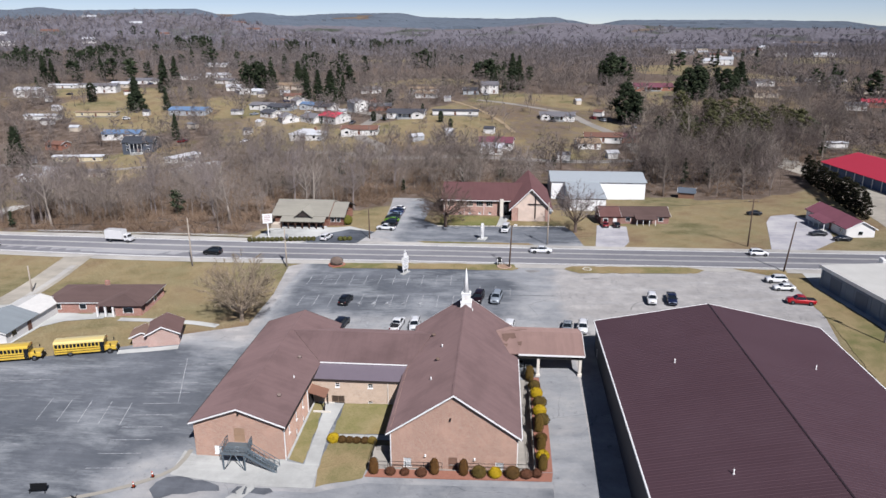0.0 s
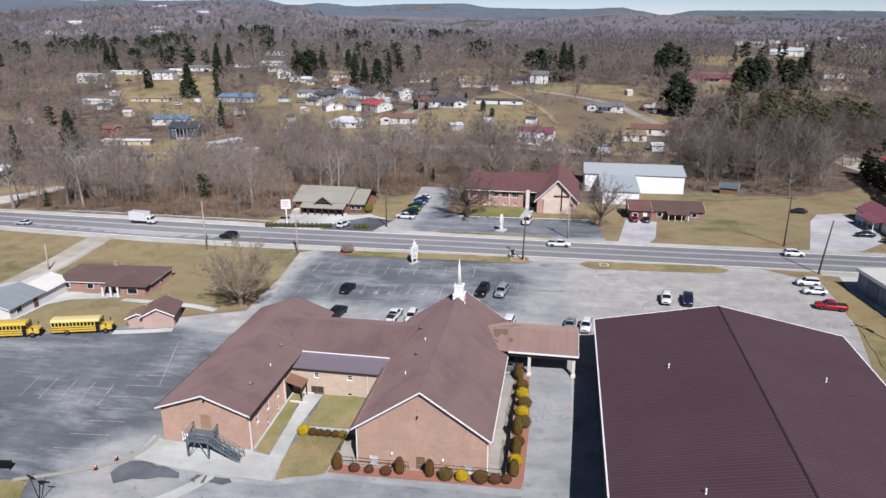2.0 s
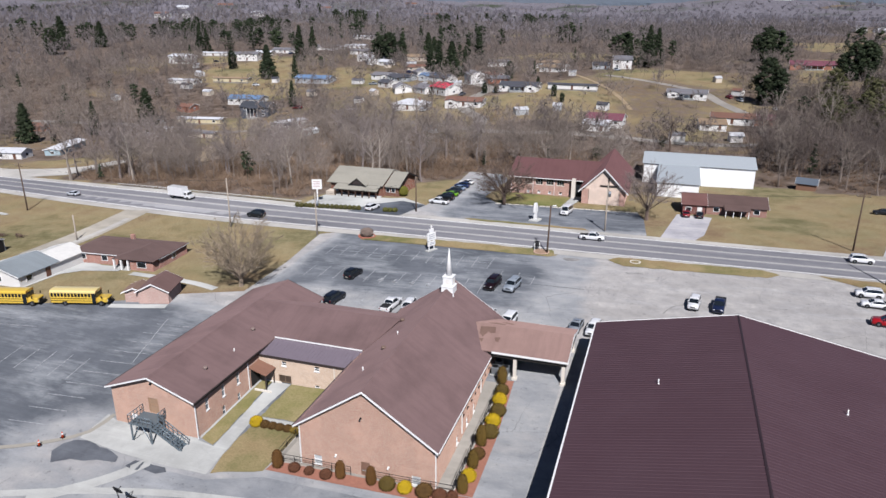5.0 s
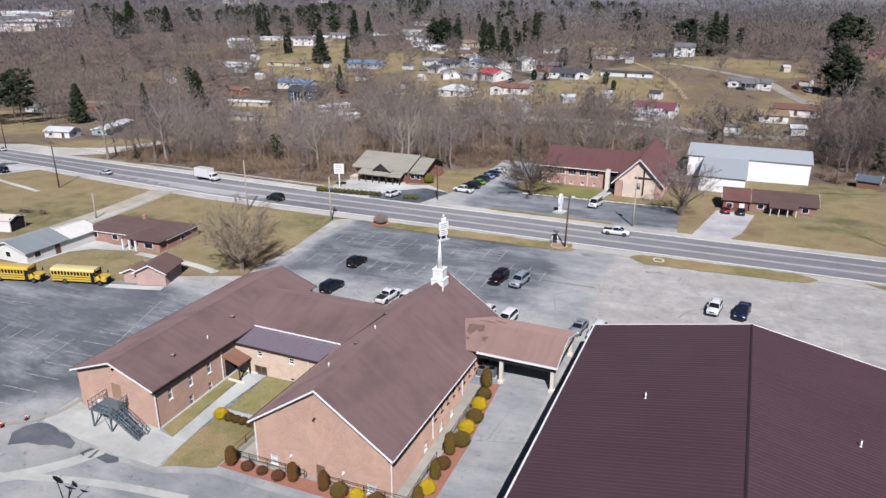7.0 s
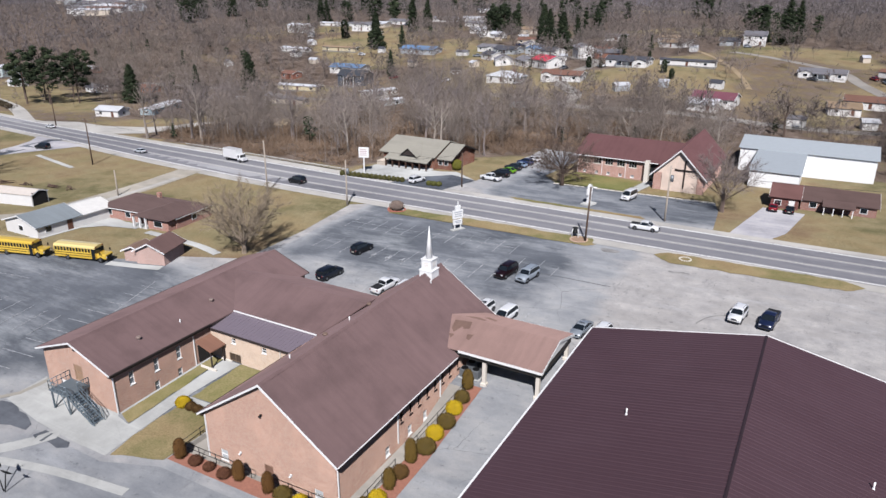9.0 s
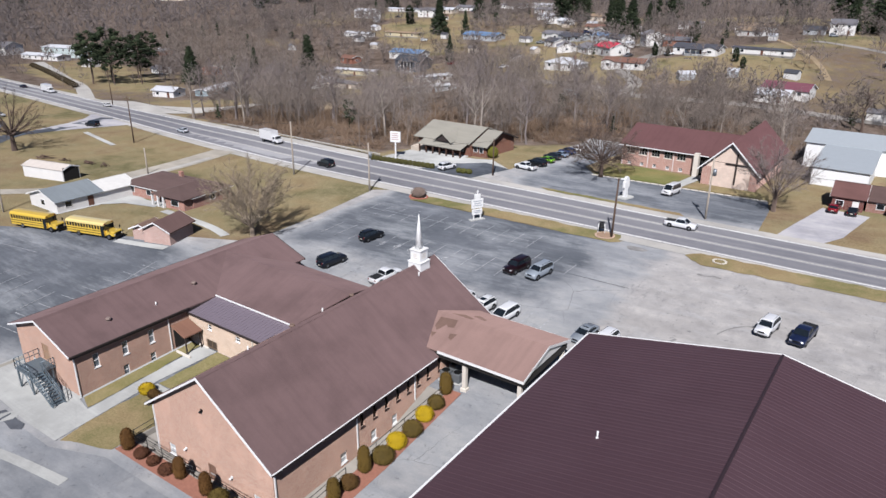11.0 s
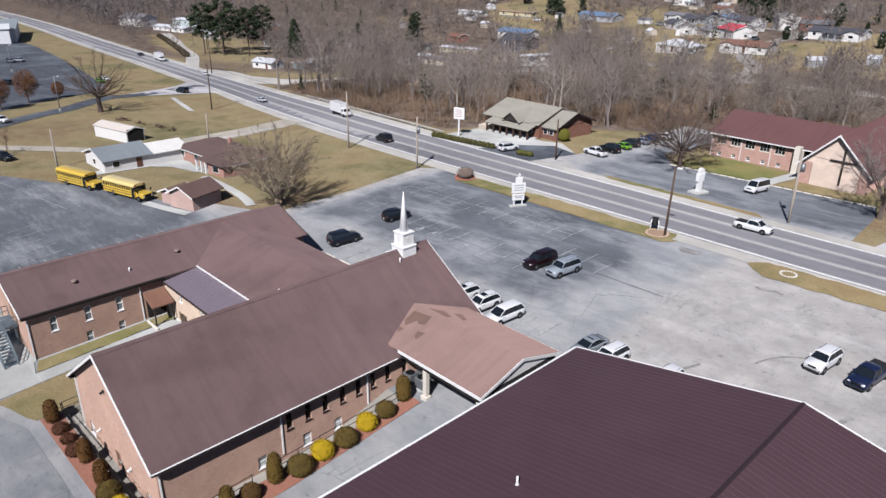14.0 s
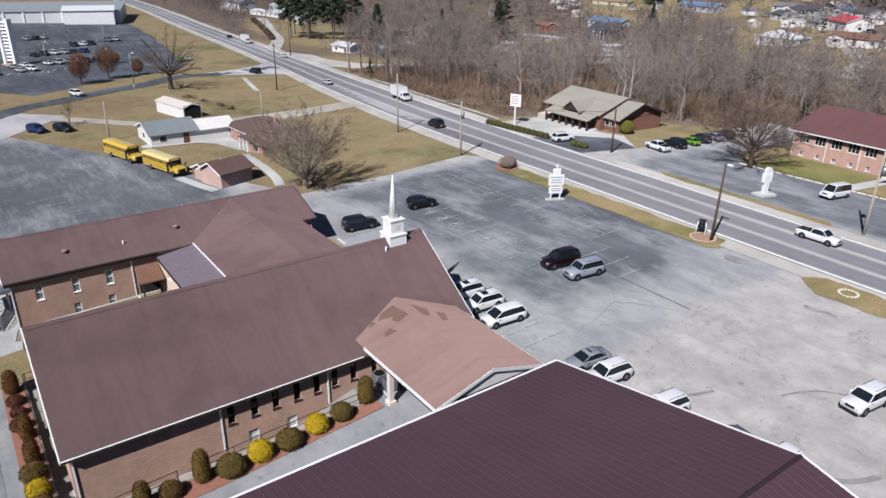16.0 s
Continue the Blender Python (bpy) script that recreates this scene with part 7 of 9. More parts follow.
# single evergreens near the houses
PINE_A = [conifer(500, 12, 44, 26, 0.18), conifer(501, 12, 64, 28, 0.26), conifer(502, 12, 52, 32, 0.26, 0.04, True), conifer(507, 12, 24, 30, 0.3, 0.34, True, 0.8)]
for i, (x, y, h, k) in enumerate(((-196, 268, 16.4, 1), (-194, 365, 18.5, 1), (-232, 388, 11.0, 2), (-178, 367, 13.2, 0), (-145, 305, 12.3, 0), (-205, 423, 23, 0), (-211, 451, 20, 0), (-156, 436, 15, 2),
                                  (-147, 432, 16.6, 2), (-143, 439, 13, 2), (-129, 450, 17, 1), (-123, 444, 15, 1), (-108, 393, 17.5, 0), (-97, 376, 20, 0), (-91, 378, 19, 1), (-86, 386, 16, 0),
                                  (-57, 365, 9, 2), (-57, 316, 4.6, 2), (-52, 316, 3.1, 2), (-26, 311, 5, 2), (-21, 301, 4, 2), (-36, 329, 5.3, 1), (7, 424, 23, 0), (11, 433, 21, 0), (-4, 429, 15, 1),
                                  (69, 456, 18, 2), (57, 329, 19, 2), (61, 327, 15, 2), (64, 459, 15, 2), (94, 385, 12.4, 2), (98, 385, 17, 2), (103, 385, 18, 2), (106, 388, 16, 2), (118, 403, 15, 1),
                                  (118, 387, 16, 2), (125, 395, 16, 1), (131, 405, 18, 1), (-303, 455, 20, 0), (-297, 455, 18, 0), (-420, 449, 25, 1), (-401, 420, 19, 2), (-406, 473, 20, 1),
                                  (-236, 191, 20, 3), (-228, 195, 15, 3), (-243, 203, 21, 3), (-252, 200, 14, 3), (-240, 213, 18, 3), (-262, 233, 18, 3), (-222, 203, 17, 3), (-205, 214, 15, 1), (-198, 240, 14, 0))):
    s = h / 12
    tree_thing("pine_tree", x, y, PINE_A[k], "dark green conifer standing among the houses", (M_trunk, M_pine), s=s, rot=i * 40)

# evergreen belt above the east woods
scatter("pine_belt", PT, [(r.uniform(70, 121), r.uniform(270, 332), r.uniform(0.8, 1.2)) for i in range(44)], "olive-green pines along the edge of the woods", "pines",
        bark("4a4b33", "605f43", "olive_needles"))

# single bare trees close to the camera
tree_thing("lawn_tree", -42.6, 105.9, fan_tree(61, 11.8, 40, 9, 26, 0.022, 0.13, 48), "broad leafless lawn tree beside the parking lot", (bark("85776a", "a09180", "tan_bark"), bark("857868", "a2947f", "tan_twigs")))
tree_thing("oak_tree", -131.0, 113.0, fan_tree(62, 14.5, 20, 9, 9, 0.03, 0.27, 80, 2.0), "large dark leafless oak on the grass verge", (M_trunk, M_trunk))
tree_thing("roadside_tree", 18.4, 160.8, fan_tree(63, 12.0, 28, 9, 20, 0.02, 0.2, 50), "wide leafless tree beside the chapel lot", (M_trunk, M_twig_pale))
tree_thing("chapel_tree", -12.6, 164.0, fan_tree(64, 12.5, 38, 9, 18, 0.024, 0.24, 80, 1.2), "leafless tree beside the chapel lawn", (M_trunk, bark("5d5049", "7b6d64", "oak_twigs")))
tree_thing("sycamore", -133, 162, bare_tree(65, 15, 1.0, 10, 5, 8, 1.1, 0.04, 0.35), "tall pale sycamore at the edge of the woods", (bark("8d837a", "a0968c", "pale_bark"), M_twig))
tree_thing("sycamore", 88, 232, bare_tree(66, 16, 1.2, 10, 6, 8, 1.2, 0.04, 0.35), "tall pale sycamore among the woods", (bark("877d74", "988e84", "pale_bark_2"), M_twig))
tree_thing("roadside_tree", 22, 246, bare_tree(67, 12, 1.2, 10, 6, 9, 1.3, 0.04, 0.3), "dark leafless tree behind the chapel", (M_trunk, M_twig))
tree_thing("small_tree", -100, 86, bare_tree(68, 5, 1.2, 9, 5, 8, 1.0, 0.03, 0.25), "small leafless tree beside parked cars", (M_trunk, M_twig_red))


def rusty_tree(x, y, s, seed):
    t = thing("oak_tree", pose(x, y, ground(x, y)), "young oak keeping rust-brown winter leaves", "tree")
    (wv, wf), _ = bare_tree(seed, 6 * s, 0.9, 8, 4, 2, 1.0)
    o = new("trunk", mesh_of("trunk", wv, wf, M_trunk))
    o.parent = t
    lf = Twigs(seed)
    for _ in range(3400):
        a, q = lf.r.uniform(0, 6.28), lf.r.uniform(-1, 1)
        rr = s * 2.1 * lf.r.random() ** 0.4
        p = Vector((math.cos(a) * rr * math.sqrt(1 - q * q), math.sin(a) * rr * math.sqrt(1 - q * q), s * 3.6 + q * rr * 1.2))
        lf.sliver(p, p + Vector((lf.r.uniform(-.3, .3), lf.r.uniform(-.3, .3), lf.r.uniform(-.35, .1))), 0.09)
    o = new("crown", mesh_of("crown", *lf.arrays(), bark("75543f", "8d6a52", "rusty_leaves")))
    o.parent = t


for i, (x, y, s) in enumerate(((-147, 96.5, 1.25), (-153, 104, 1.35), (-157, 112, 0.7), (-182, 112, 0.5))):
    rusty_tree(x, y, s, 900 + i)


# hedge of dark arborvitae by the barn, and the lodge's low hedge
HED = conifer(610, 5, 26, 18, 0.22, 0.02, True)
for k in range(24):
    t = k / 23
    tree_thing("arborvitae", 98.0 - 7.4 * t + r.uniform(-.4, .4), 229 - 54 * t, HED, "dark upright evergreen in a hedge row", (M_trunk, bark("22221a", "302f22", "dark_needles")), "evergreen", r.uniform(1.2, 1.65), k * 33)


def shrub(x, y, rad, tall, hexcol, label, seed, name="shrub", z=None):
    """A clipped shrub: a leafy shell of small leaves over a dense core."""
    t = thing(name, pose(x, y, ground(x, y) if z is None else z), label, "shrub")
    bm = bmesh.new()
    blob(bm, (0, 0, tall * 0.5), 1.0, seed, 2, 0.07, (rad * 0.93, rad * 0.93, tall * 0.5))
    column = tall > 2.6 * rad
    if column:
        for v in bm.verts:
            q = min(0.97, abs(v.co.z / tall * 2 - 1))
            k = min(1.5, math.sqrt((1 - q ** 5) / (1 - q * q))) * (1.0 - 0.22 * max(0.0, v.co.z / tall * 2 - 1))
            v.co.x, v.co.y = v.co.x * k, v.co.y * k
    c = rgb(hexcol)
    key = "leaf_" + hexcol
    if key not in _cache:
        k = Nodes(key)
        g = k.n("ShaderNodeNewGeometry")
        col = k.mix(g.outputs["Random Per Island"], dark(c, 0.55), dark(c, 1.35))
        _cache[key] = k.done(k.mix(k.math("MULTIPLY", k.noise(6, 3), 0.4), col, dark(c, 0.6)), 0.85, 0, 0.2)
    part("core", bm, _cache[key], t)
    lf = Twigs(seed)
    for _ in range(1100):
        a, q = lf.r.uniform(0, 6.28), lf.r.uniform(-0.85, 1)
        s = math.sqrt(max(0.0, 1 - abs(q) ** (5 if column else 2))) * (1.0 - 0.22 * max(0.0, q) * column)
        n = Vector((math.cos(a) * s, math.sin(a) * s, q))
        p = Vector((n.x * rad, n.y * rad, tall * 0.5 + q * tall * 0.5))
        d = Vector((lf.r.uniform(-1, 1), lf.r.uniform(-1, 1), lf.r.uniform(-0.3, 1))) * 0.06 + n * 0.05
        lf.sliver(p - n * 0.04, p + d, 0.028)
    o = new("foliage", mesh_of("foliage", *lf.arrays(), _cache[key]))
    o.parent = t


OLIVE, GOLD, BRONZE, RUST = "4f4220", "9c8418", "4f3b20", "56392a"
ROUND = "clipped round {} shrub in the mulch bed"
for i, (x, y, rad, tall, c, nm) in enumerate((
        (5.0, 88.1, 0.6, 2.3, "55441f", "tall olive"), (5.55, 85.8, 0.8, 1.3, OLIVE, "olive"), (5.75, 83.8, 0.82, 1.4, GOLD, "golden yellow"), (6.1, 81.6, 0.9, 1.4, OLIVE, "olive"),
        (6.0, 79.6, 0.85, 1.4, GOLD, "golden yellow"), (6.2, 77.6, 0.95, 1.4, OLIVE, "olive"), (5.7, 75.9, 0.55, 2.5, "55441f", "tall olive"), (5.9, 73.9, 0.7, 1.2, BRONZE, "bronze"),
        (5.8, 72.3, 0.52, 2.1, "55441f", "tall olive"), (5.9, 70.4, 0.75, 1.3, GOLD, "golden yellow"), (5.8, 68.6, 0.5, 2.1, "55441f", "tall olive"), (5.1, 67.5, 0.55, 0.9, RUST, "rusty brown"),
        (3.9, 67.4, 0.7, 0.9, RUST, "rusty brown"), (2.4, 67.3, 0.85, 1.3, BRONZE, "bronze"), (0.45, 67.3, 0.72, 1.2, GOLD, "golden yellow"), (-1.35, 67.3, 0.82, 1.3, OLIVE, "olive"),
        (-3.1, 67.5, 0.5, 2.1, "543b1f", "narrow upright olive"), (-6.4, 67.5, 0.5, 2.1, "543b1f", "narrow upright olive"), (-7.85, 67.2, 0.62, 0.95, RUST, "rusty brown"), (-9.75, 67.3, 0.5, 0.8, RUST, "rusty brown"),
        (-11.4, 67.3, 0.6, 0.9, RUST, "rusty brown"), (-13.3, 67.3, 0.55, 2.1, "543b1f", "narrow upright olive"))):
    shrub(x, y, rad, tall, c, ROUND.format(nm), 40 + i)
for i, (x, c, rad) in enumerate(((-19.3, GOLD, 0.75), (-18.2, BRONZE, 0.55), (-17.3, BRONZE, 0.5), (-16.4, BRONZE, 0.5), (-15.4, BRONZE, 0.5), (-14.5, "6b5a28", 0.55))):
    shrub(x, 73.0, rad, rad * 1.5, c, "low clipped shrub in the courtyard hedge row", 80 + i)
for k in range(15):
    shrub(-56.5 + k * 1.05, 149.4 + 0.05 * k, 0.5, 1.1, "565433", "low clipped evergreen beside the lodge forecourt", 120 + k)
shrub(-37.0, 164.8, 1.3, 2.4, "5c5a24", "large olive evergreen at the lodge corner", 140)
for k, (x, y) in enumerate(((-33.5, 150.6), (-34.6, 150.4), (-35.6, 150.3))):
    shrub(x, y, 0.6, 1.0, "595a30", "low green shrub beside the parking bay", 150 + k)
for k in range(16):
    shrub(-229 - k * 5.6, 180.5 + k * 1.7 - 0.012 * (k - 8) ** 2, 1.5, 2.0, "3c3426", "dark clipped shrub along the concrete drive", 160 + k)


# ---- vehicles ----
KINDS = {
    # length, width, height, hood height, belt height, cabin base from front/rear, cabin top from front/rear, wheel radius
    "sedan": (4.7, 1.84, 1.5, 0.95, 1.02, 1.15, 0.5, 2.15, 1.45, 0.35),
    "suv": (4.7, 1.92, 1.84, 1.12, 1.2, 1.15, 0.12, 1.95, 0.55, 0.4),
    "large_suv": (5.1, 2.04, 1.98, 1.2, 1.28, 1.3, 0.1, 2.0, 0.42, 0.42),
    "minivan": (5.0, 2.0, 1.82, 1.04, 1.14, 0.85, 0.1, 1.95, 0.5, 0.37),
    "pickup": (5.8, 2.0, 1.88, 1.14, 1.2, 1.35, 2.1, 2.2, 2.4, 0.4),
    "van": (5.6, 2.05, 2.3, 1.25, 1.3, 0.75, 0.05, 1.6, 0.2, 0.36),
}


M_rim = plain("7d8084", 0.35, 0.7)


def wheel_at(parent, x, y, rad, wide=0.22):
    w = part("wheel", tubed((x, y - wide / 2, rad), (x, y + wide / 2, rad), rad, rad, 14), M_rubber, parent)
    s = 1 if y > 0 else -1
    part("rim", tubed((x, y + s * wide * 0.45, rad), (x, y + s * (wide / 2 + 0.012), rad), rad * 0.6, rad * 0.5, 10), M_rim, w)


def vehicle(kind, x, y, rot, colour, label, z=None, roof=None):
    L, W, H, hood, belt, c0, c1, t0, t1, wr = KINDS[kind]
    gz = ground(x, y) + 0.1 if z is None else z
    names = {"large_suv": "suv", "pickup": "pickup_truck"}
    e = 0.8
    zx, zy = (ground(x + e, y) - ground(x - e, y)) / (2 * e), (ground(x, y + e) - ground(x, y - e)) / (2 * e)
    up = Vector((-zx, -zy, 1)).normalized()
    fx = Vector((math.cos(radians(rot)), math.sin(radians(rot)), 0))
    fx = (fx - up * fx.dot(up)).normalized()
    fy = up.cross(fx)
    m = Matrix(((fx.x, fy.x, up.x, x), (fx.y, fy.y, up.y, y), (fx.z, fy.z, up.z, gz), (0, 0, 0, 1))) @ Matrix.Scale(0.95 / PLAN, 4)
    t = thing(names.get(kind, kind), m, label, "car" if kind in ("sedan", "suv", "large_suv", "minivan") else "van" if kind == "van" else "pickup truck")
    paint = car_paint(colour)
    X = L / 2
    gap = 0.2
    # lower body, from tapered rings along the length
    bm = bmesh.new()
    bed = kind == "pickup"
    prof = [(-X, 0.45, belt - 0.22), (-X + 0.08, 0.32, belt - 0.03), (-X + 0.5, 0.28, belt), (0, 0.26, belt), (X - c0, 0.26, belt), (X - 0.35, 0.28, hood - 0.04), (X - 0.06, 0.34, hood - 0.18), (X, 0.42, hood - 0.38)]
    rings = []
    for i, (px, lo, hi) in enumerate(prof):
        k = 0.86 if i in (0, len(prof) - 1) else 0.95 if i in (1, len(prof) - 2) else 1.0
        wy = W / 2 * k
        rings.append([bm.verts.new(p) for p in ((px, -wy * 0.93, lo), (px, -wy, lo + 0.25), (px, -wy, hi - 0.18), (px, -wy * 0.9, hi), (px, wy * 0.9, hi), (px, wy, hi - 0.18), (px, wy, lo + 0.25), (px, wy * 0.93, lo))])
    for a, b in zip(rings, rings[1:]):
        for i in range(8):
            f = bm.faces.new((a[i], a[(i + 1) % 8], b[(i + 1) % 8], b[i]))
            f.smooth = True
    bm.faces.new(rings[0][::-1])
    bm.faces.new(rings[-1])
    bmesh.ops.recalc_face_normals(bm, faces=bm.faces[:])
    body = part("body", bm, paint, t)
    # greenhouse
    bx0, bx1, rx0, rx1 = -X + c1, X - c0, -X + t1, X - t0
    wb, wt = W / 2 * 0.93, W / 2 * 0.76
    lo = [(bx0, -wb, belt - 0.02), (bx1, -wb, belt - 0.02), (bx1, wb, belt - 0.02), (bx0, wb, belt - 0.02)]
    hi = [(rx0, -wt, H - 0.06), (rx1, -wt, H - 0.06), (rx1, wt, H - 0.06), (rx0, wt, H - 0.06)]
    for nm, a, b in (("side_window", 0, 1), ("windscreen", 1, 2), ("side_window", 2, 3), ("rear_window", 3, 0)):
        gl = bmesh.new()
        gl.faces.new([gl.verts.new(p) for p in (lo[a], lo[b], hi[b], hi[a])])
        part(nm, gl, M_glass, t)
    rf = bmesh.new()
    rib = []
    for px, dz, kw in ((rx0 - 0.16, -0.09, 0.9), (rx0 + 0.05, -0.01, 0.99), (rx0 + 0.45, 0.03, 1.0), ((rx0 + rx1) / 2, 0.045, 1.0), (rx1 - 0.35, 0.02, 1.0), (rx1 + 0.02, -0.03, 0.98), (rx1 + 0.12, -0.09, 0.92)):
        rib.append([rf.verts.new((px, wt * kw * u, H + dz - q)) for u, q in ((-1.06, 0.09), (-1.0, 0.035), (-0.75, 0.0), (-0.3, -0.015), (0.3, -0.015), (0.75, 0.0), (1.0, 0.035), (1.06, 0.09))])
    for p, q in zip(rib, rib[1:]):
        for i in range(7):
            rf.faces.new((p[i], q[i], q[i + 1], p[i + 1])).smooth = True
    part("roof", rf, car_paint(roof) if roof else paint, t)
    part("sill", boxed(-L * 0.3, L * 0.3, -W / 2 * 0.985, W / 2 * 0.985, 0.22, 0.34, 0.03), M_black, t)
    # pillars
    for sy in (-1, 1):
        for fb, ft in ((0.0, 0.0), (0.36, 0.36), (0.66, 0.66), (1.0, 1.0)):
            a = (bx0 + (bx1 - bx0) * fb, sy * wb * 1.005, belt - 0.03)
            b = (rx0 + (rx1 - rx0) * ft, sy * wt * 1.01, H - 0.05)
            part("pillar", tubed(a, b, 0.05 if fb in (0.0, 1.0) else 0.035, n=4), paint if fb in (0.0, 1.0) else M_black, body)
        part("mirror", boxed(bx1 - 0.55, bx1 - 0.35, *sorted((sy * W / 2, sy * (W / 2 + 0.18))), belt - 0.05, belt + 0.12, 0.03), paint, t)
        part("headlight", boxed(X - 0.16, X - 0.01, *sorted((sy * W * 0.26, sy * W * 0.42)), hood - 0.36, hood - 0.2, 0.02), plain("d9dde0", 0.15, 0.2), t)
        part("taillight", boxed(-X - 0.01, -X + 0.1, *sorted((sy * W * 0.32, sy * W * 0.44)), belt - 0.42, belt - 0.12, 0.02), plain("6d1417", 0.3), t)
        for sx in (-1, 1):
            wheel_at(t, sx * L * 0.31, sy * (W / 2 - 0.1), wr)
            part("wheel_arch", tubed((sx * L * 0.31, sy * (W / 2 - 0.2), wr + 0.03), (sx * L * 0.31, sy * (W / 2 + 0.004), wr + 0.03), wr * 1.2, n=14), M_black, body)
    part("grille", boxed(X - 0.05, X + 0.015, -W * 0.22, W * 0.22, hood - 0.42, hood - 0.22), M_black, t)
    part("bumper", boxed(X - 0.1, X + 0.05, -W * 0.42, W * 0.42, 0.32, 0.5, 0.03), plain("2a2b2d", 0.5) if kind != "sedan" else paint, t)
    part("bumper", boxed(-X - 0.05, -X + 0.1, -W * 0.42, W * 0.42, 0.36, 0.55, 0.03), M_chrome if bed else plain("2a2b2d", 0.5), t)
    part("number_plate", boxed(-X - 0.06, -X - 0.05, -0.26, 0.26, 0.58, 0.72), M_cream, t)
    if bed:
        part("cargo_bed", boxed(-X + 0.1, -X + 1.95, -W / 2 + 0.14, W / 2 - 0.14, belt - 0.02, belt + 0.012), plain("1d1e20", 0.8), t)
    if kind in ("suv", "sedan") and ("sunroof" in label or "silver" in label):
        part("sunroof", boxed((rx0 + rx1) / 2 + 0.1, rx1 - 0.25, -wt * 0.6, wt * 0.6, H + 0.03, H + 0.065, 0.015), M_glass, t)
    if kind in ("large_suv", "suv"):
        for sy in (-1, 1):
            part("roof_rail", tubed((rx0 + 0.1, sy * wt * 0.85, H + 0.05), (rx1 - 0.3, sy * wt * 0.85, H + 0.05), 0.025, n=5), M_black, t)
    return t


NOSE_S, NOSE_N = -90, 90
vehicle("suv", -26.5, 114.2, 80, "14161a", "black compact suv parked on the asphalt lot")
vehicle("large_suv", -25.2, 104.6, 80, "161b26", "dark navy suv parked facing the church lawn")
vehicle("pickup", -15.9, 104.6, 82, "e6e7e8", "white crew-cab pickup truck with open bed", None)
vehicle("suv", -13.0, 104.4, NOSE_S, "e8e9ea", "white suv parked beside a white pickup")
vehicle("large_suv", -3.0, 115.4, 260, "1d090d", "dark maroon large suv in the parking lot")
vehicle("large_suv", 0.2, 115.4, 260, "9aa3ac", "silver suv parked beside a maroon one")
vehicle("suv", -3.6, 103.6, 262, "e9eaeb", "white suv with sunroof before the church front")
vehicle("suv", -0.8, 103.6, 262, "ebecec", "white suv with dark sunroof by the church")
vehicle("minivan", 2.3, 103.4, 262, "eceded", "white minivan parked by the church front")
vehicle("sedan", 11.6, 104.0, 262, "8d949b", "silver grey sedan parked at the gymnasium")
vehicle("suv", 14.0, 103.6, 262, "e7e8e9", "white suv parked at the gymnasium")
vehicle("suv", 19.2, 103.4, 262, "e5e6e7", "white suv with black roof rails")
vehicle("sedan", 23.8, 103.6, 262, "1e2d57", "dark blue sedan parked at the gymnasium")
vehicle("large_suv", 27.0, 103.6, 262, "e9eaea", "white large suv parked at the gymnasium")
vehicle("suv", 27.0, 115.2, 262, "e8e9ea", "white suv on the pale gravel ground")
vehicle("pickup", 30.4, 115.4, 262, "1c2542", "dark blue pickup on the pale gravel ground")
vehicle("suv", 51.6, 125.9, 178, "e8e9ea", "white suv by the depot grass")
vehicle("sedan", 51.6, 122.0, 178, "e9eaea", "white sedan by the depot grass")
vehicle("pickup", 52.0, 115.6, 172, "a3141c", "bright red pickup truck with black tyres")
# chapel lot and lodge
for x, y, c, k, lb in ((-26.6, 160.2, "e6e7e8", "pickup", "white pickup truck in the chapel lot row"), (-26.4, 164.4, "131517", "large_suv", "black suv in the chapel lot row"),
                       (-26.4, 168.4, "6aa31c", "sedan", "lime green car in the chapel lot row"), (-26.6, 171.6, "2b3236", "suv", "dark grey suv in the chapel lot row"),
                       (-26.6, 175.2, "8fa0b5", "sedan", "pale blue sedan in the chapel lot row"), (-26.6, 178.6, "23365f", "suv", "dark blue suv in the chapel lot row"),
                       (-26.8, 183.4, "e8e8e8", "sedan", "white sedan at the end of the row")):
    vehicle(k, x, y, 172, c, lb)
vehicle("suv", -39.0, 151.2, 75, "e8e9ea", "white suv on the dark lodge asphalt")
vehicle("van", 2.0, 160.2, 262, "eaeaea", "white passenger van in the chapel lot")
vehicle("sedan", 26.3, 167.3, 90, "8b1620", "red car parked at the brown ranch house")
vehicle("sedan", 29.0, 167.2, 90, "1a1b1f", "black car parked at the brown ranch house")
vehicle("sedan", 73.2, 159.8, 178, "14161a", "black sedan in the gravel yard")
vehicle("sedan", 76.6, 155.4, 178, "17191d", "dark sedan beside the white house")
vehicle("sedan", 66.4, 181.5, 170, "202226", "small dark car on the field edge")
# west
vehicle("suv", -130.5, 92.6, 20, "dfe1e2", "white suv on the service drive")
vehicle("suv", -97.2, 80.4, 30, "1b2a66", "dark blue suv by the grass")
vehicle("suv", -95.6, 84.4, 30, "1c1e22", "black suv by the grass")
vehicle("large_suv", -146.5, 140.0, 190, "15171a", "black suv waiting at the side road")
vehicle("sedan", -178, 129.5, 10, "5f9a2a", "lime green car in the store lot")
vehicle("sedan", -181, 132.0, 10, "d8d9da", "white car in the store lot")
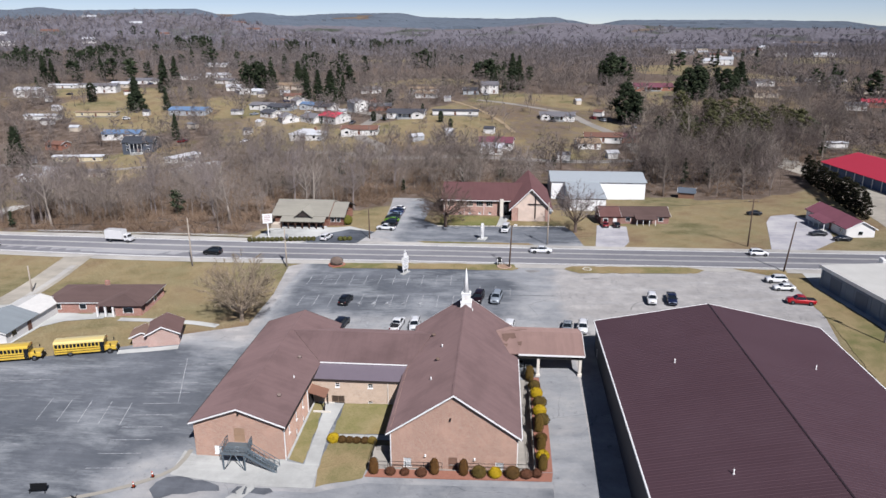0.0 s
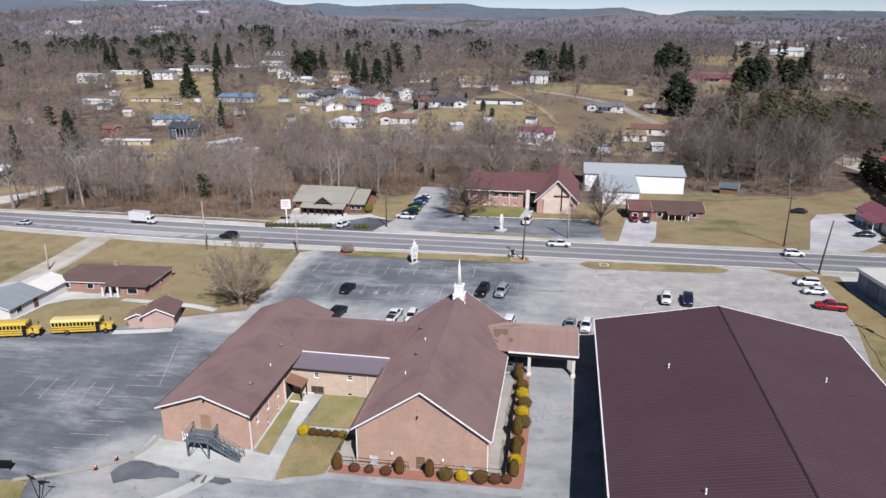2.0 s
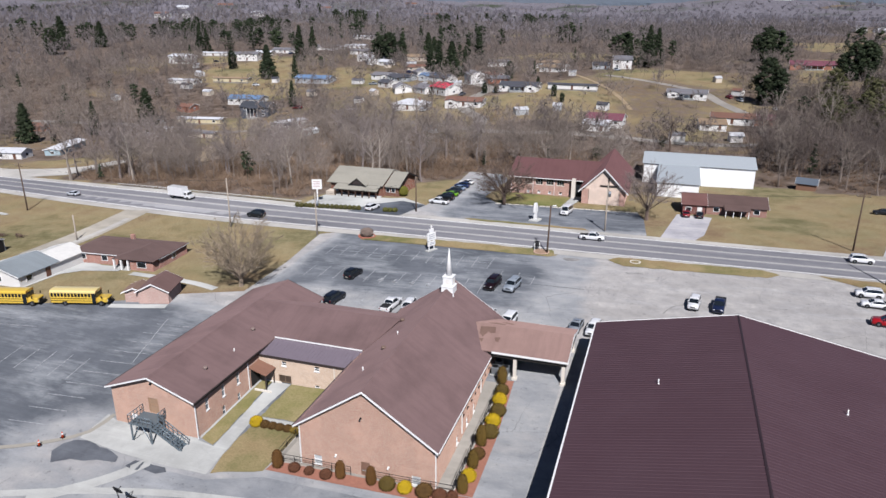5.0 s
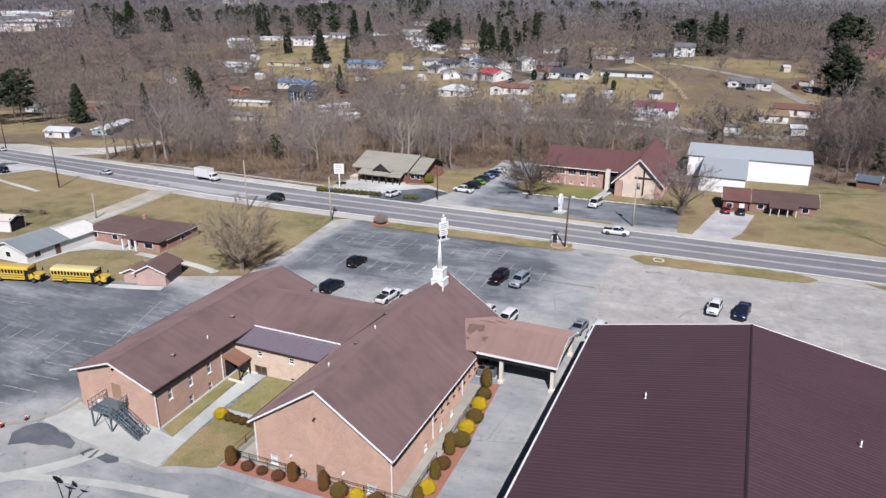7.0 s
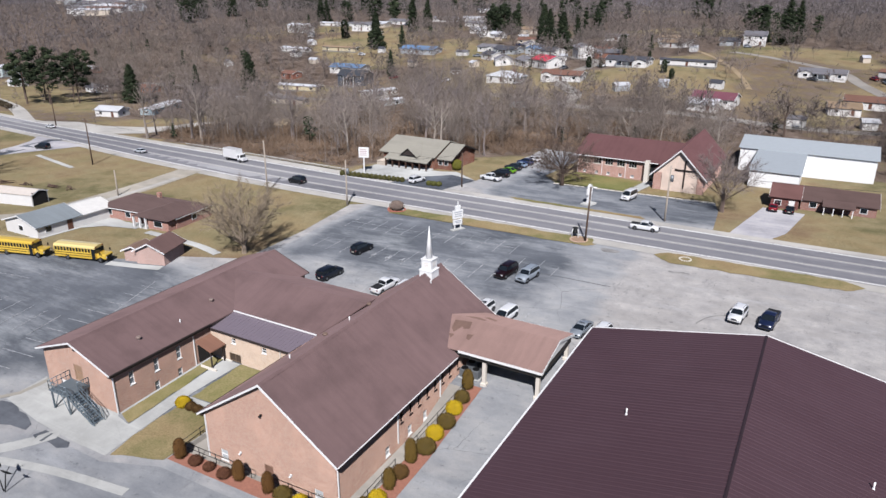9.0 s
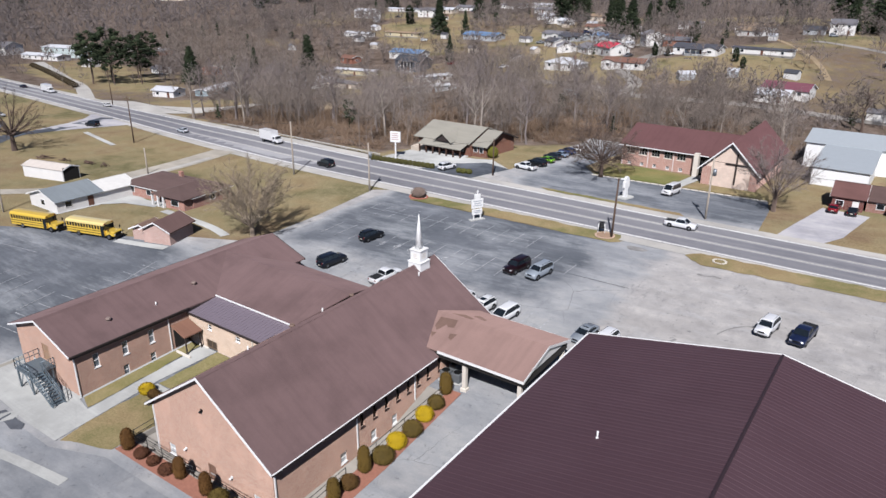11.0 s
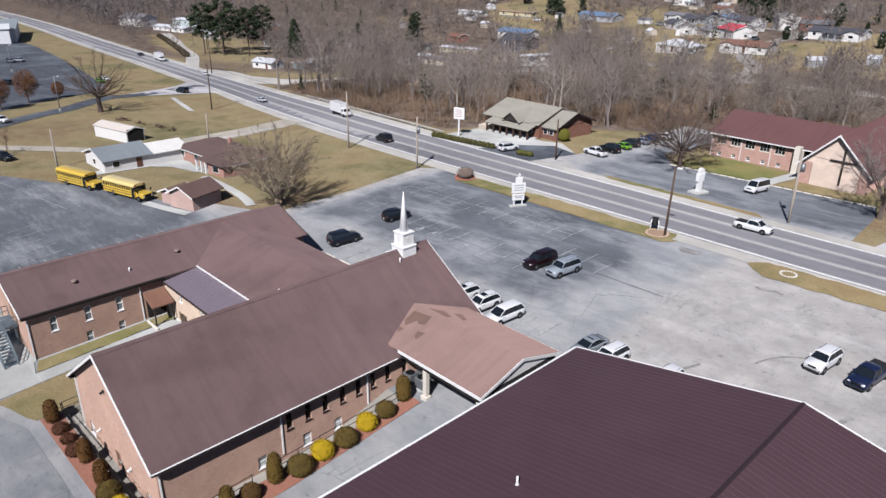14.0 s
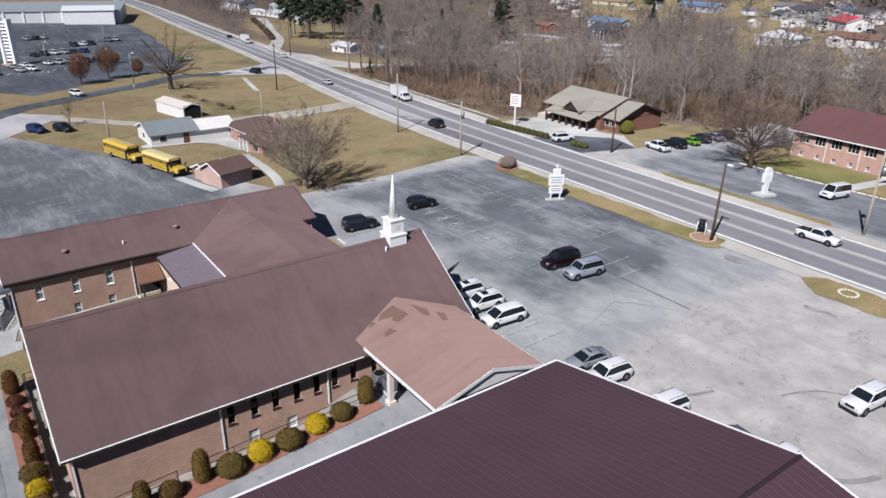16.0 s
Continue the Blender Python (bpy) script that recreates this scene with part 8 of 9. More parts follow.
# traffic on the highway, caught standing
vehicle("sedan", -118, 147.6, 173, "c7ccd2", "silver car on the highway")
vehicle("large_suv", -62, 141.4, 173, "17191c", "dark suv on the highway")
vehicle("pickup", 9.4, 141.9, 0, "e7e8e8", "white pickup on the highway")
vehicle("sedan", -240, 166.5, 176, "1a2034", "dark blue car on the highway")
vehicle("sedan", -176, 161.3, 170, "dfe1e3", "white car on the highway")
vehicle("suv", 54, 142.2, 0, "e6e7e8", "white suv on the highway")
r = random.Random(31)
COLS = ("dfe0e1", "1a1c20", "6b7077", "9ba1a6", "7a1218", "1d2d57", "e8e8e8", "202226", "c3c7ca")
for i, (x0, y0, n) in enumerate(((-171, 84, 5), (-182, 92, 6), (-186, 108, 3), (-206, 100, 6), (-228, 112, 4), (-240, 128, 2), (-252, 98, 5))):
    for k in range(n):
        if r.random() < 0.8:
            vehicle(r.choice(("sedan", "suv", "minivan")), x0 - k * 1.0 + r.uniform(-.3, .3), y0 + k * 2.9 - 6, 20 + r.choice((0, 180)), r.choice(COLS), "car parked in the store lot row")
for x, y, a in ((-52, 318, 30), (-66, 312, 80), (-112, 284, 20), (-107, 287, 60), (-86, 352, 10), (-97, 352, 70), (48, 334, 120), (44, 340, 120), (-125, 352, 0), (-190, 346, 10), (-260, 412, 20), (-140, 300, 10), (-72, 279, 60),
                (-250, 436, 5), (-233, 460, 80), (-215, 486, 5), (24, 328, 0), (-8, 404, 10), (60, 320, 100), (-120, 392, 40)):
    vehicle(r.choice(("sedan", "suv", "pickup")), x, y, a, r.choice(COLS), "car parked beside a hillside house")


def school_bus(x, y, rot, label):
    t = thing("school_bus", put(x, y, rot, 0.03) @ Matrix.Scale(1 / PLAN, 4), label, "bus")
    Y = car_paint("e2be4c")
    roof_paint = car_paint("efd890") if "pale" in label else Y
    L, W = 10.4, 2.45
    b0, b1 = -L / 2, L / 2 - 1.9
    part("body", boxed(b0, b1, -W / 2, W / 2, 0.55, 1.75, 0.06), Y, t)
    part("window_band", boxed(b0 + 0.05, b1 - 0.03, -W / 2 + 0.04, W / 2 - 0.04, 1.72, 2.5), M_glass, t)
    bm = bmesh.new()
    prism(bm, [(-W / 2, 2.46), (-W / 2, 2.68), (-W / 2 + 0.3, 2.92), (0, 3.02), (W / 2 - 0.3, 2.92), (W / 2, 2.68), (W / 2, 2.46)], "x", b0, b1)
    part("roof", bm, roof_paint, t)
    n = 12
    for s in (-1, 1):
        for k in range(n + 1):
            u = b0 + 0.1 + (b1 - b0 - 1.0) * k / n
            part("window_post", boxed(u - 0.08, u + 0.08, *sorted((s * (W / 2 - 0.06), s * W / 2)), 1.74, 2.48), Y, t)
        for z in (0.95, 1.4):
            part("rub_rail", boxed(b0 + 0.02, b1, *sorted((s * W / 2, s * (W / 2 + 0.025))), z, z + 0.1), M_black, t)
    part("hood", boxed(b1 - 0.02, L / 2, -W * 0.42, W * 0.42, 0.6, 1.55, 0.14), Y, t)
    part("windscreen", boxed(b1 - 0.06, b1 + 0.03, -W / 2 + 0.15, W / 2 - 0.15, 1.6, 2.5), M_glass, t)
    part("grille", boxed(L / 2 - 0.02, L / 2 + 0.03, -0.6, 0.6, 0.75, 1.3), M_black, t)
    part("bumper", boxed(L / 2 - 0.05, L / 2 + 0.14, -W * 0.45, W * 0.45, 0.45, 0.72, 0.03), M_black, t)
    part("bumper", boxed(b0 - 0.12, b0 + 0.05, -W * 0.48, W * 0.48, 0.5, 0.75, 0.03), M_black, t)
    part("entry_door", boxed(b1 - 0.75, b1 - 0.05, -W / 2 - 0.03, -W / 2, 0.55, 2.45), M_glass, t)
    for s in (-1, 1):
        for u in (b0 + 2.6, L / 2 - 1.1):
            wheel_at(t, u, s * (W / 2 - 0.14), 0.5, 0.28)
        part("mirror", boxed(L / 2 - 0.9, L / 2 - 0.75, *sorted((s * W * 0.5, s * W * 0.6)), 1.6, 2.1, 0.03), M_black, t)
        part("headlight", boxed(L / 2 - 0.02, L / 2 + 0.03, *sorted((s * W * 0.28, s * W * 0.38)), 0.85, 1.1, 0.02), plain("d9dde0", 0.15, 0.2), t)
        part("warning_light", boxed(b1 - 0.05, b1 + 0.06, *sorted((s * 0.7, s * 1.0)), 2.62, 2.8, 0.02), plain("7a1a12", 0.3), t)


school_bus(-62.0, 92.6, 16, "yellow school bus with pale roof at the lot edge")
school_bus(-71.8, 89.2, 16, "yellow school bus parked at the lot edge")


def box_truck(x, y, rot, label):
    t = thing("box_truck", put(x, y, rot, 0.12) @ Matrix.Scale(1 / PLAN, 4), label, "truck")
    Wh = car_paint("e8e8e8")
    part("cargo_box", boxed(-3.8, 1.6, -1.2, 1.2, 0.9, 3.4, 0.04), Wh, t)
    part("cab", boxed(1.75, 3.1, -1.05, 1.05, 0.5, 2.3, 0.15), Wh, t)
    part("hood", boxed(3.0, 4.0, -0.95, 0.95, 0.5, 1.35, 0.12), Wh, t)
    part("windscreen", boxed(3.02, 3.13, -0.9, 0.9, 1.4, 2.15), M_glass, t)
    part("chassis", boxed(-3.7, 3.9, -0.5, 0.5, 0.5, 0.9), M_black, t)
    part("bumper", boxed(3.95, 4.12, -1.0, 1.0, 0.4, 0.62, 0.03), M_black, t)
    for s in (-1, 1):
        part("side_window", boxed(2.1, 2.85, *sorted((s * 1.03, s * 1.06)), 1.4, 2.05), M_glass, t)
        for u in (-2.4, 3.0):
            wheel_at(t, u, s * 0.95, 0.45, 0.28)


box_truck(-88, 150.2, -6, "white box truck on the highway")
box_truck(-221, 166.0, -4, "white box truck far along the highway")


# ---- church grounds ----
drape("courtyard_pad", ((-36.4, 65.3), (-30.2, 64.5), (-24.3, 64.2), (-19.7, 64.3), (-19.9, 67.4), (-20.3, 75.0), (-19.8, 81.5), (-22.2, 81.5), (-21.7, 68.4), (-23.7, 68.8), (-24.1, 69.1), (-34.9, 69.1), (-36.6, 69.8)), M_conc, 0.09,
      "pale concrete pad and path beside the church wing", "path")
drape("wall_gutter", ((-24.02, 69.2), (-23.72, 69.2), (-23.72, 81.4), (-24.02, 81.4)), M_conc, 0.13, "narrow pale concrete strip along the brick wall", "path")
drape("cross_path", ((-19.9, 73.6), (-11.8, 73.6), (-11.8, 74.6), (-19.9, 74.5)), M_conc, 0.095, "narrow concrete cross path", "path")
M_court = grass_mat("court_lawn", "8d8160", "6e6d42", "897853")
drape("court_lawn_1", ((-24.0, 69.2), (-21.8, 68.6), (-22.3, 81.4), (-24.0, 81.5)), M_court, 0.10, "strip of green-tan lawn beside the wing", "grass")
drape("court_lawn_2", ((-19.8, 74.6), (-11.8, 74.8), (-11.8, 81.6), (-19.7, 81.5)), M_court, 0.10, "square green-tan lawn in the courtyard", "grass")
drape("court_lawn_3", ((-19.4, 64.6), (-14.4, 66.4), (-14.0, 72.4), (-11.7, 72.5), (-11.7, 73.5), (-19.8, 73.5), (-19.9, 67.4)), M_lawn, 0.10, "tan dry lawn beside the church", "grass")
drape("mulch_bed_1", ((-14.3, 66.6), (6.7, 66.6), (6.9, 68.1), (-14.0, 68.1)), M_mulch, 0.11, "reddish mulch bed along the church front", "flower bed")
drape("mulch_bed_2", ((5.0, 68.2), (6.9, 68.2), (6.95, 77), (6.3, 88.8), (5.05, 88.8), (5.05, 77)), M_mulch, 0.11, "reddish mulch bed along the drive", "flower bed")
FLOOR = -0.4
tagged(part("sunken_walk", boxed(-13.9, 4.85, 68.25, 69.15, FLOOR - 0.3, FLOOR), M_shaded_conc), "sunken concrete walk along the church front", "path", kind="structure")
tagged(part("sunken_walk_west", boxed(-13.9, -11.62, 69.15, 72.3, FLOOR - 0.3, FLOOR), M_shaded_conc), "sunken concrete walk at the church corner", "path", kind="structure")
top = ground(3.9, 88.2) + 0.04
tagged(part("sunken_walk_side", prismed([(69.15, FLOOR), (82.5, FLOOR + 0.1), (88.2, top), (88.2, top - 0.3), (82.5, FLOOR - 0.3), (69.15, FLOOR - 0.3)], "x", 2.86, 4.85), M_shaded_conc),
       "sunken concrete walk rising along the church side", "path", kind="structure")
for k in range(10):
    y0, y1 = 68.25 + k * 1.995, 68.25 + (k + 1) * 1.995
    tagged(part("retaining_wall", boxed(4.85, 5.0, y0, y1, FLOOR - 0.3, max(ground(4.9, y0), ground(4.9, y1)) + 0.05), M_shaded_conc), "low concrete retaining wall of the sunken walk", "retaining wall", "church retaining walls", "structure")
for k in range(10):
    x0, x1 = -13.9 + k * 1.875, -13.9 + (k + 1) * 1.875
    tagged(part("retaining_wall", boxed(x0, x1, 68.1, 68.25, FLOOR - 0.3, max(ground(x0, 68.2), ground(x1, 68.2)) + 0.05), M_shaded_conc), "low concrete retaining wall of the sunken walk", "retaining wall", "church retaining walls", "structure")
tagged(part("retaining_wall", boxed(-14.05, -13.9, 68.1, 72.45, FLOOR - 0.3, ground(-14, 70) + 0.2), M_shaded_conc), "low concrete retaining wall of the sunken walk", "retaining wall", "church retaining walls", "structure")
tagged(part("retaining_wall", boxed(-13.9, -11.62, 72.3, 72.45, FLOOR - 0.3, ground(-13, 72.4) + 0.16), M_shaded_conc), "low concrete retaining wall of the sunken walk", "retaining wall", "church retaining walls", "structure")
drape("east_drive", ((7.0, 60), (11.6, 60), (11.9, 98), (6.6, 98), (6.4, 89)), M_lot, 0.06, "blue-grey streaked asphalt drive under the canopy", "driveway", step=2.5, worn=lambda x, y: 0.6)
drape("south_drive", ((-36.8, 63.8), (-19.5, 63.6), (-14, 65.6), (6.8, 65.6), (6.9, 52), (-36, 46)), M_lot, 0.05, "worn blue-grey asphalt drive before the church", "driveway", step=2.5, worn=lambda x, y: 0.38 + 0.3 * smooth(-20, -34, x))
ribbon("south_path", ((-34, 56), (-30, 59.5), (-27.5, 62.5), (-26.5, 64.4)), -0.7, 0.7, M_conc, 0.07, "pale concrete footpath across the asphalt", "path", step=1.5)
ribbon("south_path_2", ((-38, 55.5), (-30, 58.6), (-22, 60.8), (-14, 62.0)), -0.45, 0.45, M_conc, 0.075, "narrow pale concrete strip across the asphalt", "path", step=1.5)
M_patch = asphalt("patch_asphalt", "4e5157", "666a70", 0.2)
drape("patch_1", ((-36.4, 65.0), (-34.8, 65.0), (-33.2, 64.6), (-31.4, 64.4), (-30.0, 64.1), (-29.6, 63.4), (-30.6, 63.0), (-31.8, 62.9), (-33, 62.3), (-34.6, 62.0), (-36.2, 61.2), (-37.4, 62.4), (-37.2, 63.8)), M_patch, 0.07, "irregular dark patch in the asphalt", "asphalt patch")
drape("patch_2", ((-28.3, 64.0), (-26.4, 64.1), (-24.6, 63.8), (-23.9, 63.3), (-24.8, 62.8), (-26.2, 63.1), (-27.4, 62.7), (-28.6, 63.2)), M_patch, 0.07, "irregular dark patch in the asphalt", "asphalt patch")
drape("sw_lawn", ((-56, 57.5), (-45, 60.0), (-44, 57), (-46, 48), (-60, 48)), M_lawn, 0.08, "dry grass corner beside the lot", "grass")
drape("s_lawn", ((-33, 54.5), (-22, 56.5), (-17, 54), (-18, 44), (-34, 44)), M_lawn, 0.08, "dry grass patch beside the dishes", "grass")
ribbon("lot_kerb", ((-47, 59.6), (-42, 61.8), (-38.6, 64.0), (-36.2, 66.5), (-35.9, 70)), -0.3, 0.3, plain("8d8980", 0.9), 0.1, "worn grey kerb at the lot edge", "kerb", step=1.5)
ribbon("house_path", ((-46, 103.6), (-50, 104.6), (-56, 105.2), (-64, 105.4)), -0.7, 0.7, M_conc, 0.08, "pale concrete path to the brick house", "path", step=2)
ribbon("shed_apron", ((-49.0, 95.4), (-52.5, 94.3), (-57.5, 92.9)), -0.9, 0.5, M_conc, 0.08, "pale concrete apron before the brick shed", "path", step=2)
drape("garage_apron", ((-91.6, 103.6), (-91, 110.5), (-84, 112.5), (-79, 109), (-72, 107.4), (-67, 107.6), (-67, 105.6), (-73, 104), (-75.5, 101.4), (-76, 93), (-78, 93), (-80, 99.6)), M_conc, 0.085, "pale concrete apron by the garages", "path", step=2)
drape("side_pad", ((-94.5, 74.4), (-109, 87), (-116, 80), (-106, 64), (-96, 62)), M_lot_pale, 0.07, "pale worn paved pad beside the grass", "paving")
ribbon("verge_strip", ((-139.7, 134.2), (-119.2, 129.6)), -0.6, 0.6, M_conc, 0.1, "pale concrete strip in the grass", "path", step=2)


ribbon("lot_seam", ((-1.5, 117.9), (4, 117.8), (11, 117.6)), -0.06, 0.06, plain("55575a", 0.9), 0.07, "dark sealed seam in the asphalt", "pavement seam", step=1.5)


# painted stripes of the lots, each a separate worn mark
def stripes(name, marks, label, mat=None):
    r = random.Random(len(marks))
    for x0, y0, x1, y1 in marks:
        d = Vector((x1 - x0, y1 - y0, 0))
        n = Vector((-d.y, d.x, 0)).normalized() * 0.045
        bm = bmesh.new()
        k = max(1, int(d.length / 2.5))
        rows = []
        for i in range(k + 1):
            p = Vector((x0, y0, 0)) + d * (i / k)
            rows.append([bm.verts.new((q.x, q.y, ground(q.x, q.y) + 0.075)) for q in (p + n, p - n)])
        for a, b in zip(rows, rows[1:]):
            bm.faces.new((a[0], b[0], b[1], a[1]))
        bmesh.ops.recalc_face_normals(bm, faces=bm.faces[:])
        if sum(f.normal.z for f in bm.faces) < 0:
            bmesh.ops.reverse_faces(bm, faces=bm.faces[:])
        tagged(part("stripe", bm, mat or M_line), label, "parking stripe", name, "structure")


def worn_line():
    k = Nodes("worn_stripe")
    n = k.noise(1.6, 4, 0.7)
    col = k.mix(k.ramp(n, [(0.42, (0, 0, 0)), (0.62, (1, 1, 1))]), rgb("7a7d81"), rgb("a3a5a7"))
    return k.done(col, 0.9, 0, 0.2)


M_worn = worn_line()
rows = []
for i in range(12):
    x = -36 + i * 2.75
    rows.append((x, 122.6, x, 127.6))
    rows.append((x + 1.0, 112.5, x + 1.0, 117.6))
rows.append((-36, 125.1, -5.7, 125.1))
for i in range(13):
    x = -24 + i * 2.75
    if x < 4:
        rows.append((x, 101.6, x + 0.1, 106.4))
for x in (-2.9, 0.0):
    rows.append((x - 0.1, 117.6, x, 122.2))
rows.append((2.6, 117.4, 2.7, 120.8))
for x in (4.2, 6.6):
    rows.append((x, 101.6, x + 0.1, 106.2))
rows.append((4.2, 104.0, 6.7, 103.8))
stripes("north lot stripes", rows, "worn white parking stripe on asphalt", M_worn)
rows = []
for i in range(10):
    y = 66 + i * 2.75
    rows.append((-41.5, y, -46.5, y - 0.6))
for i in range(5):
    rows.append((-58 + i * 2.75, 74, -59 + i * 2.75, 79.2))
rows.append((-46, 92, -42, 80))
rows.append((-95, 78, -62, 84))
stripes("west lot stripes", rows, "worn white parking stripe on asphalt", M_worn)
rows = []
for k in range(5):
    for i in range(9):
        x, y = -168 - k * 17 - i * 0.9, 80 + k * 4 + i * 2.8
        rows.append((x, y, x - 4.8, y + 1.6))
stripes("store lot stripes", rows, "white parking stripe in the store lot")
# tyre scuffs and round stains on the pale ground
M_scuff = asphalt("scuffed_tyre_black", "757473", "8f8d8b", 0.0, (1, 1, 1), 0.6)
for line, wide in ((((22.9, 111.8), (23.3, 113.0), (24.1, 114.4), (25.2, 115.3), (26.3, 115.7)), 0.09), (((16.6, 126.2), (17.4, 126.0), (18.4, 126.5), (19.4, 126.3)), 0.2), (((18.0, 105.6), (19.0, 107.0), (19.6, 108.6)), 0.16),
                   (((28.6, 105.6), (30.2, 107.0), (31.2, 109.4)), 0.22), (((31.5, 105.0), (33.4, 106.2), (34.6, 108.6)), 0.16)):
    ribbon("tyre_mark", line, -wide, wide, M_scuff, 0.066, "dark curved tyre scuff on pale ground", "tyre mark", step=0.6)
for n, (x, y, rx, ry) in enumerate(((7.1, 130.2, 1.3, 0.8),)):
    rim = [(x + rx * (1 + 0.14 * math.sin(3 * a + n)) * math.cos(a), y + ry * (1 + 0.12 * math.sin(2 * a + n)) * math.sin(a)) for a in [6.283 * k / 18 for k in range(18)]]
    drape("asphalt_patch", rim, M_scuff, 0.068, "rounded darker patch in the pale asphalt", "asphalt patch", step=1.0)
# faded wheelchair marks
for x in (-24.1, -21.5, -19.1, -16.1, -13.25):
    bm = bmesh.new()
    z = ground(x, 113.8) + 0.08
    tube(bm, (x, 114.5, z), (x, 114.5, z + 0.004), 0.17, n=8)
    box(bm, x - 0.11, x + 0.11, 113.75, 114.3, z, z + 0.004)
    box(bm, x + 0.11, x + 0.5, 113.95, 114.1, z, z + 0.004)
    for a in range(9):
        p, q = [(x + 0.1 + 0.42 * math.cos(v), 113.7 + 0.42 * math.sin(v), z + 0.002) for v in (2.2 + a * 0.42, 2.62 + a * 0.42)]
        tube(bm, p, q, 0.05, n=4)
    tagged(part("pavement_mark", bm, M_worn), "faded white painted mark on asphalt", "parking mark", "pavement marks", "structure")
for i, x in enumerate((-23, -20.2, -17.4, -14.6)):
    o = tagged(part("parking_block", boxed(-0.9, 0.9, -0.1, 0.1, 0, 0.16, 0.03), M_cream), "pale concrete parking block", "parking block", "church parking blocks")
    o.matrix_basis = put(x, 101.0, 0, 0.05)
drape("north_bed", ((-24.8, 98.4), (-11.8, 98.4), (-11.8, 100.6), (-24.8, 100.6)), M_lawn, 0.08, "narrow grass bed behind the parking blocks", "grass")


# ---- fence round the church walk ----
def railing(a, b, label, n=None):
    a, b = Vector((*a, ground(*a) + 0.1)), Vector((*b, ground(*b) + 0.1))
    L = (b - a).length
    t = thing("railing", Matrix.Translation(a), label, "railing")
    n = n or max(2, int(L / 1.8))
    m = plain("2b2c2d", 0.5, 0.4)
    d = b - a
    for z in (0.45, 0.95):
        part("rail", tubed((0, 0, z), (d.x, d.y, d.z + z), 0.03, n=6), m, t)
    for i in range(n + 1):
        p = d * (i / n)
        part("post", tubed((p.x, p.y, p.z - 0.1), (p.x, p.y, p.z + 1.0), 0.035, n=6), m, t)


for a, b in (((-13.95, 68.18), (-5.6, 68.18)), ((-3.6, 68.18), (4.9, 68.18)), ((-13.97, 68.3), (-13.97, 72.3)), ((4.93, 68.4), (4.93, 74.6)), ((4.93, 76.4), (4.93, 87.6))):
    railing(a, b, "dark steel pipe railing along the church walk")


def ac_unit(x, y):
    t = thing("condenser", put(x, y, 0, 0.1), "grey steel air conditioning condenser with fan grille", "air conditioner")
    part("pad", boxed(-0.55, 0.55, -0.55, 0.55, 0, 0.1), M_conc, t)
    part("casing", boxed(-0.45, 0.45, -0.45, 0.45, 0.1, 1.05, 0.04), M_galv, t)
    part("fan_grille", tubed((0, 0, 1.05), (0, 0, 1.08), 0.38, n=16), M_black, t)


ac_unit(3.7, 90.0)
ac_unit(4.9, 90.2)
ac_unit(3.8, 91.4)


def utility_pole(x, y, h, label, lean=(0, 0), arms=1, lamp=False, transformer=False, mat=None):
    t = thing("utility_pole", put(x, y), label, "utility pole")
    m = mat or M_wood_pole
    part("pole", tubed((0, 0, -0.5), (lean[0], lean[1], h), 0.17, 0.11, 10), m, t)
    for k in range(arms):
        part("crossarm", boxed(lean[0] - 1.1, lean[0] + 1.1, lean[1] - 0.06, lean[1] + 0.06, h - 0.7 - k * 0.8, h - 0.58 - k * 0.8), m, t)
        for u in (-1.0, 0.0, 1.0):
            part("insulator", tubed((lean[0] + u, lean[1], h - 0.58 - k * 0.8), (lean[0] + u, lean[1], h - 0.36 - k * 0.8), 0.06, 0.04, 6), M_galv, t)
    if transformer:
        part("transformer", tubed((0.35, 0, h - 2.6), (0.35, 0, h - 1.6), 0.28, 0.28, 12), M_galv, t)
    if lamp:
        part("lamp_arm", tubed((0, 0, h - 0.4), (0.9, -0.5, h + 0.1), 0.04, n=6), M_galv, t)
        part("lamp_head", boxed(0.7, 1.3, -0.7, -0.4, h + 0.02, h + 0.2, 0.04), M_white, t)
    return Vector((x, y, ground(x, y) + h - 0.4))


M_pale_pole = plain("a99f93", 0.9, var=0.2)
pC = utility_pole(-118.2, 134.2, 11.0, "dark wooden utility pole beside the road", transformer=False)
pB = utility_pole(-63.5, 134.0, 10.4, "pale weathered wooden utility pole", arms=0, mat=M_pale_pole)
pA = utility_pole(-42.8, 132.6, 8.6, "pale wooden utility pole with transformer", arms=0, transformer=True, mat=M_pale_pole)
utility_pole(2.6, 132.5, 8.8, "leaning dark wooden pole with two floodlights", lean=(0.3, -0.2), arms=0, lamp=True)
pE = utility_pole(11.1, 148.6, 9.6, "grey wooden utility pole with a service box", arms=0, transformer=True, mat=M_pale_pole)
pF = utility_pole(-29.2, 152.2, 7.0, "weathered wooden pole with a small sign", arms=0)
pG = utility_pole(54.3, 149.6, 10.6, "weathered utility pole by the field", arms=1)
utility_pole(55.3, 132.2, 10.0, "leaning wooden utility pole by the depot", arms=0, lean=(1.0, 0))
utility_pole(58.5, 101.0, 10.5, "pale utility pole with transformers by the depot", arms=1, transformer=True, mat=M_pale_pole)
pJ = utility_pole(-179, 165, 11, "wooden utility pole by the side street", arms=1)
utility_pole(-84.2, 89.6, 6.6, "slim pale wooden light pole", arms=0, mat=M_pale_pole)
utility_pole(-88.5, 118.5, 5.2, "slim weathered wooden pole in the grass", arms=0, mat=M_pale_pole)
utility_pole(72.0, 270.0, 10, "utility pole on the hillside lane", arms=1)


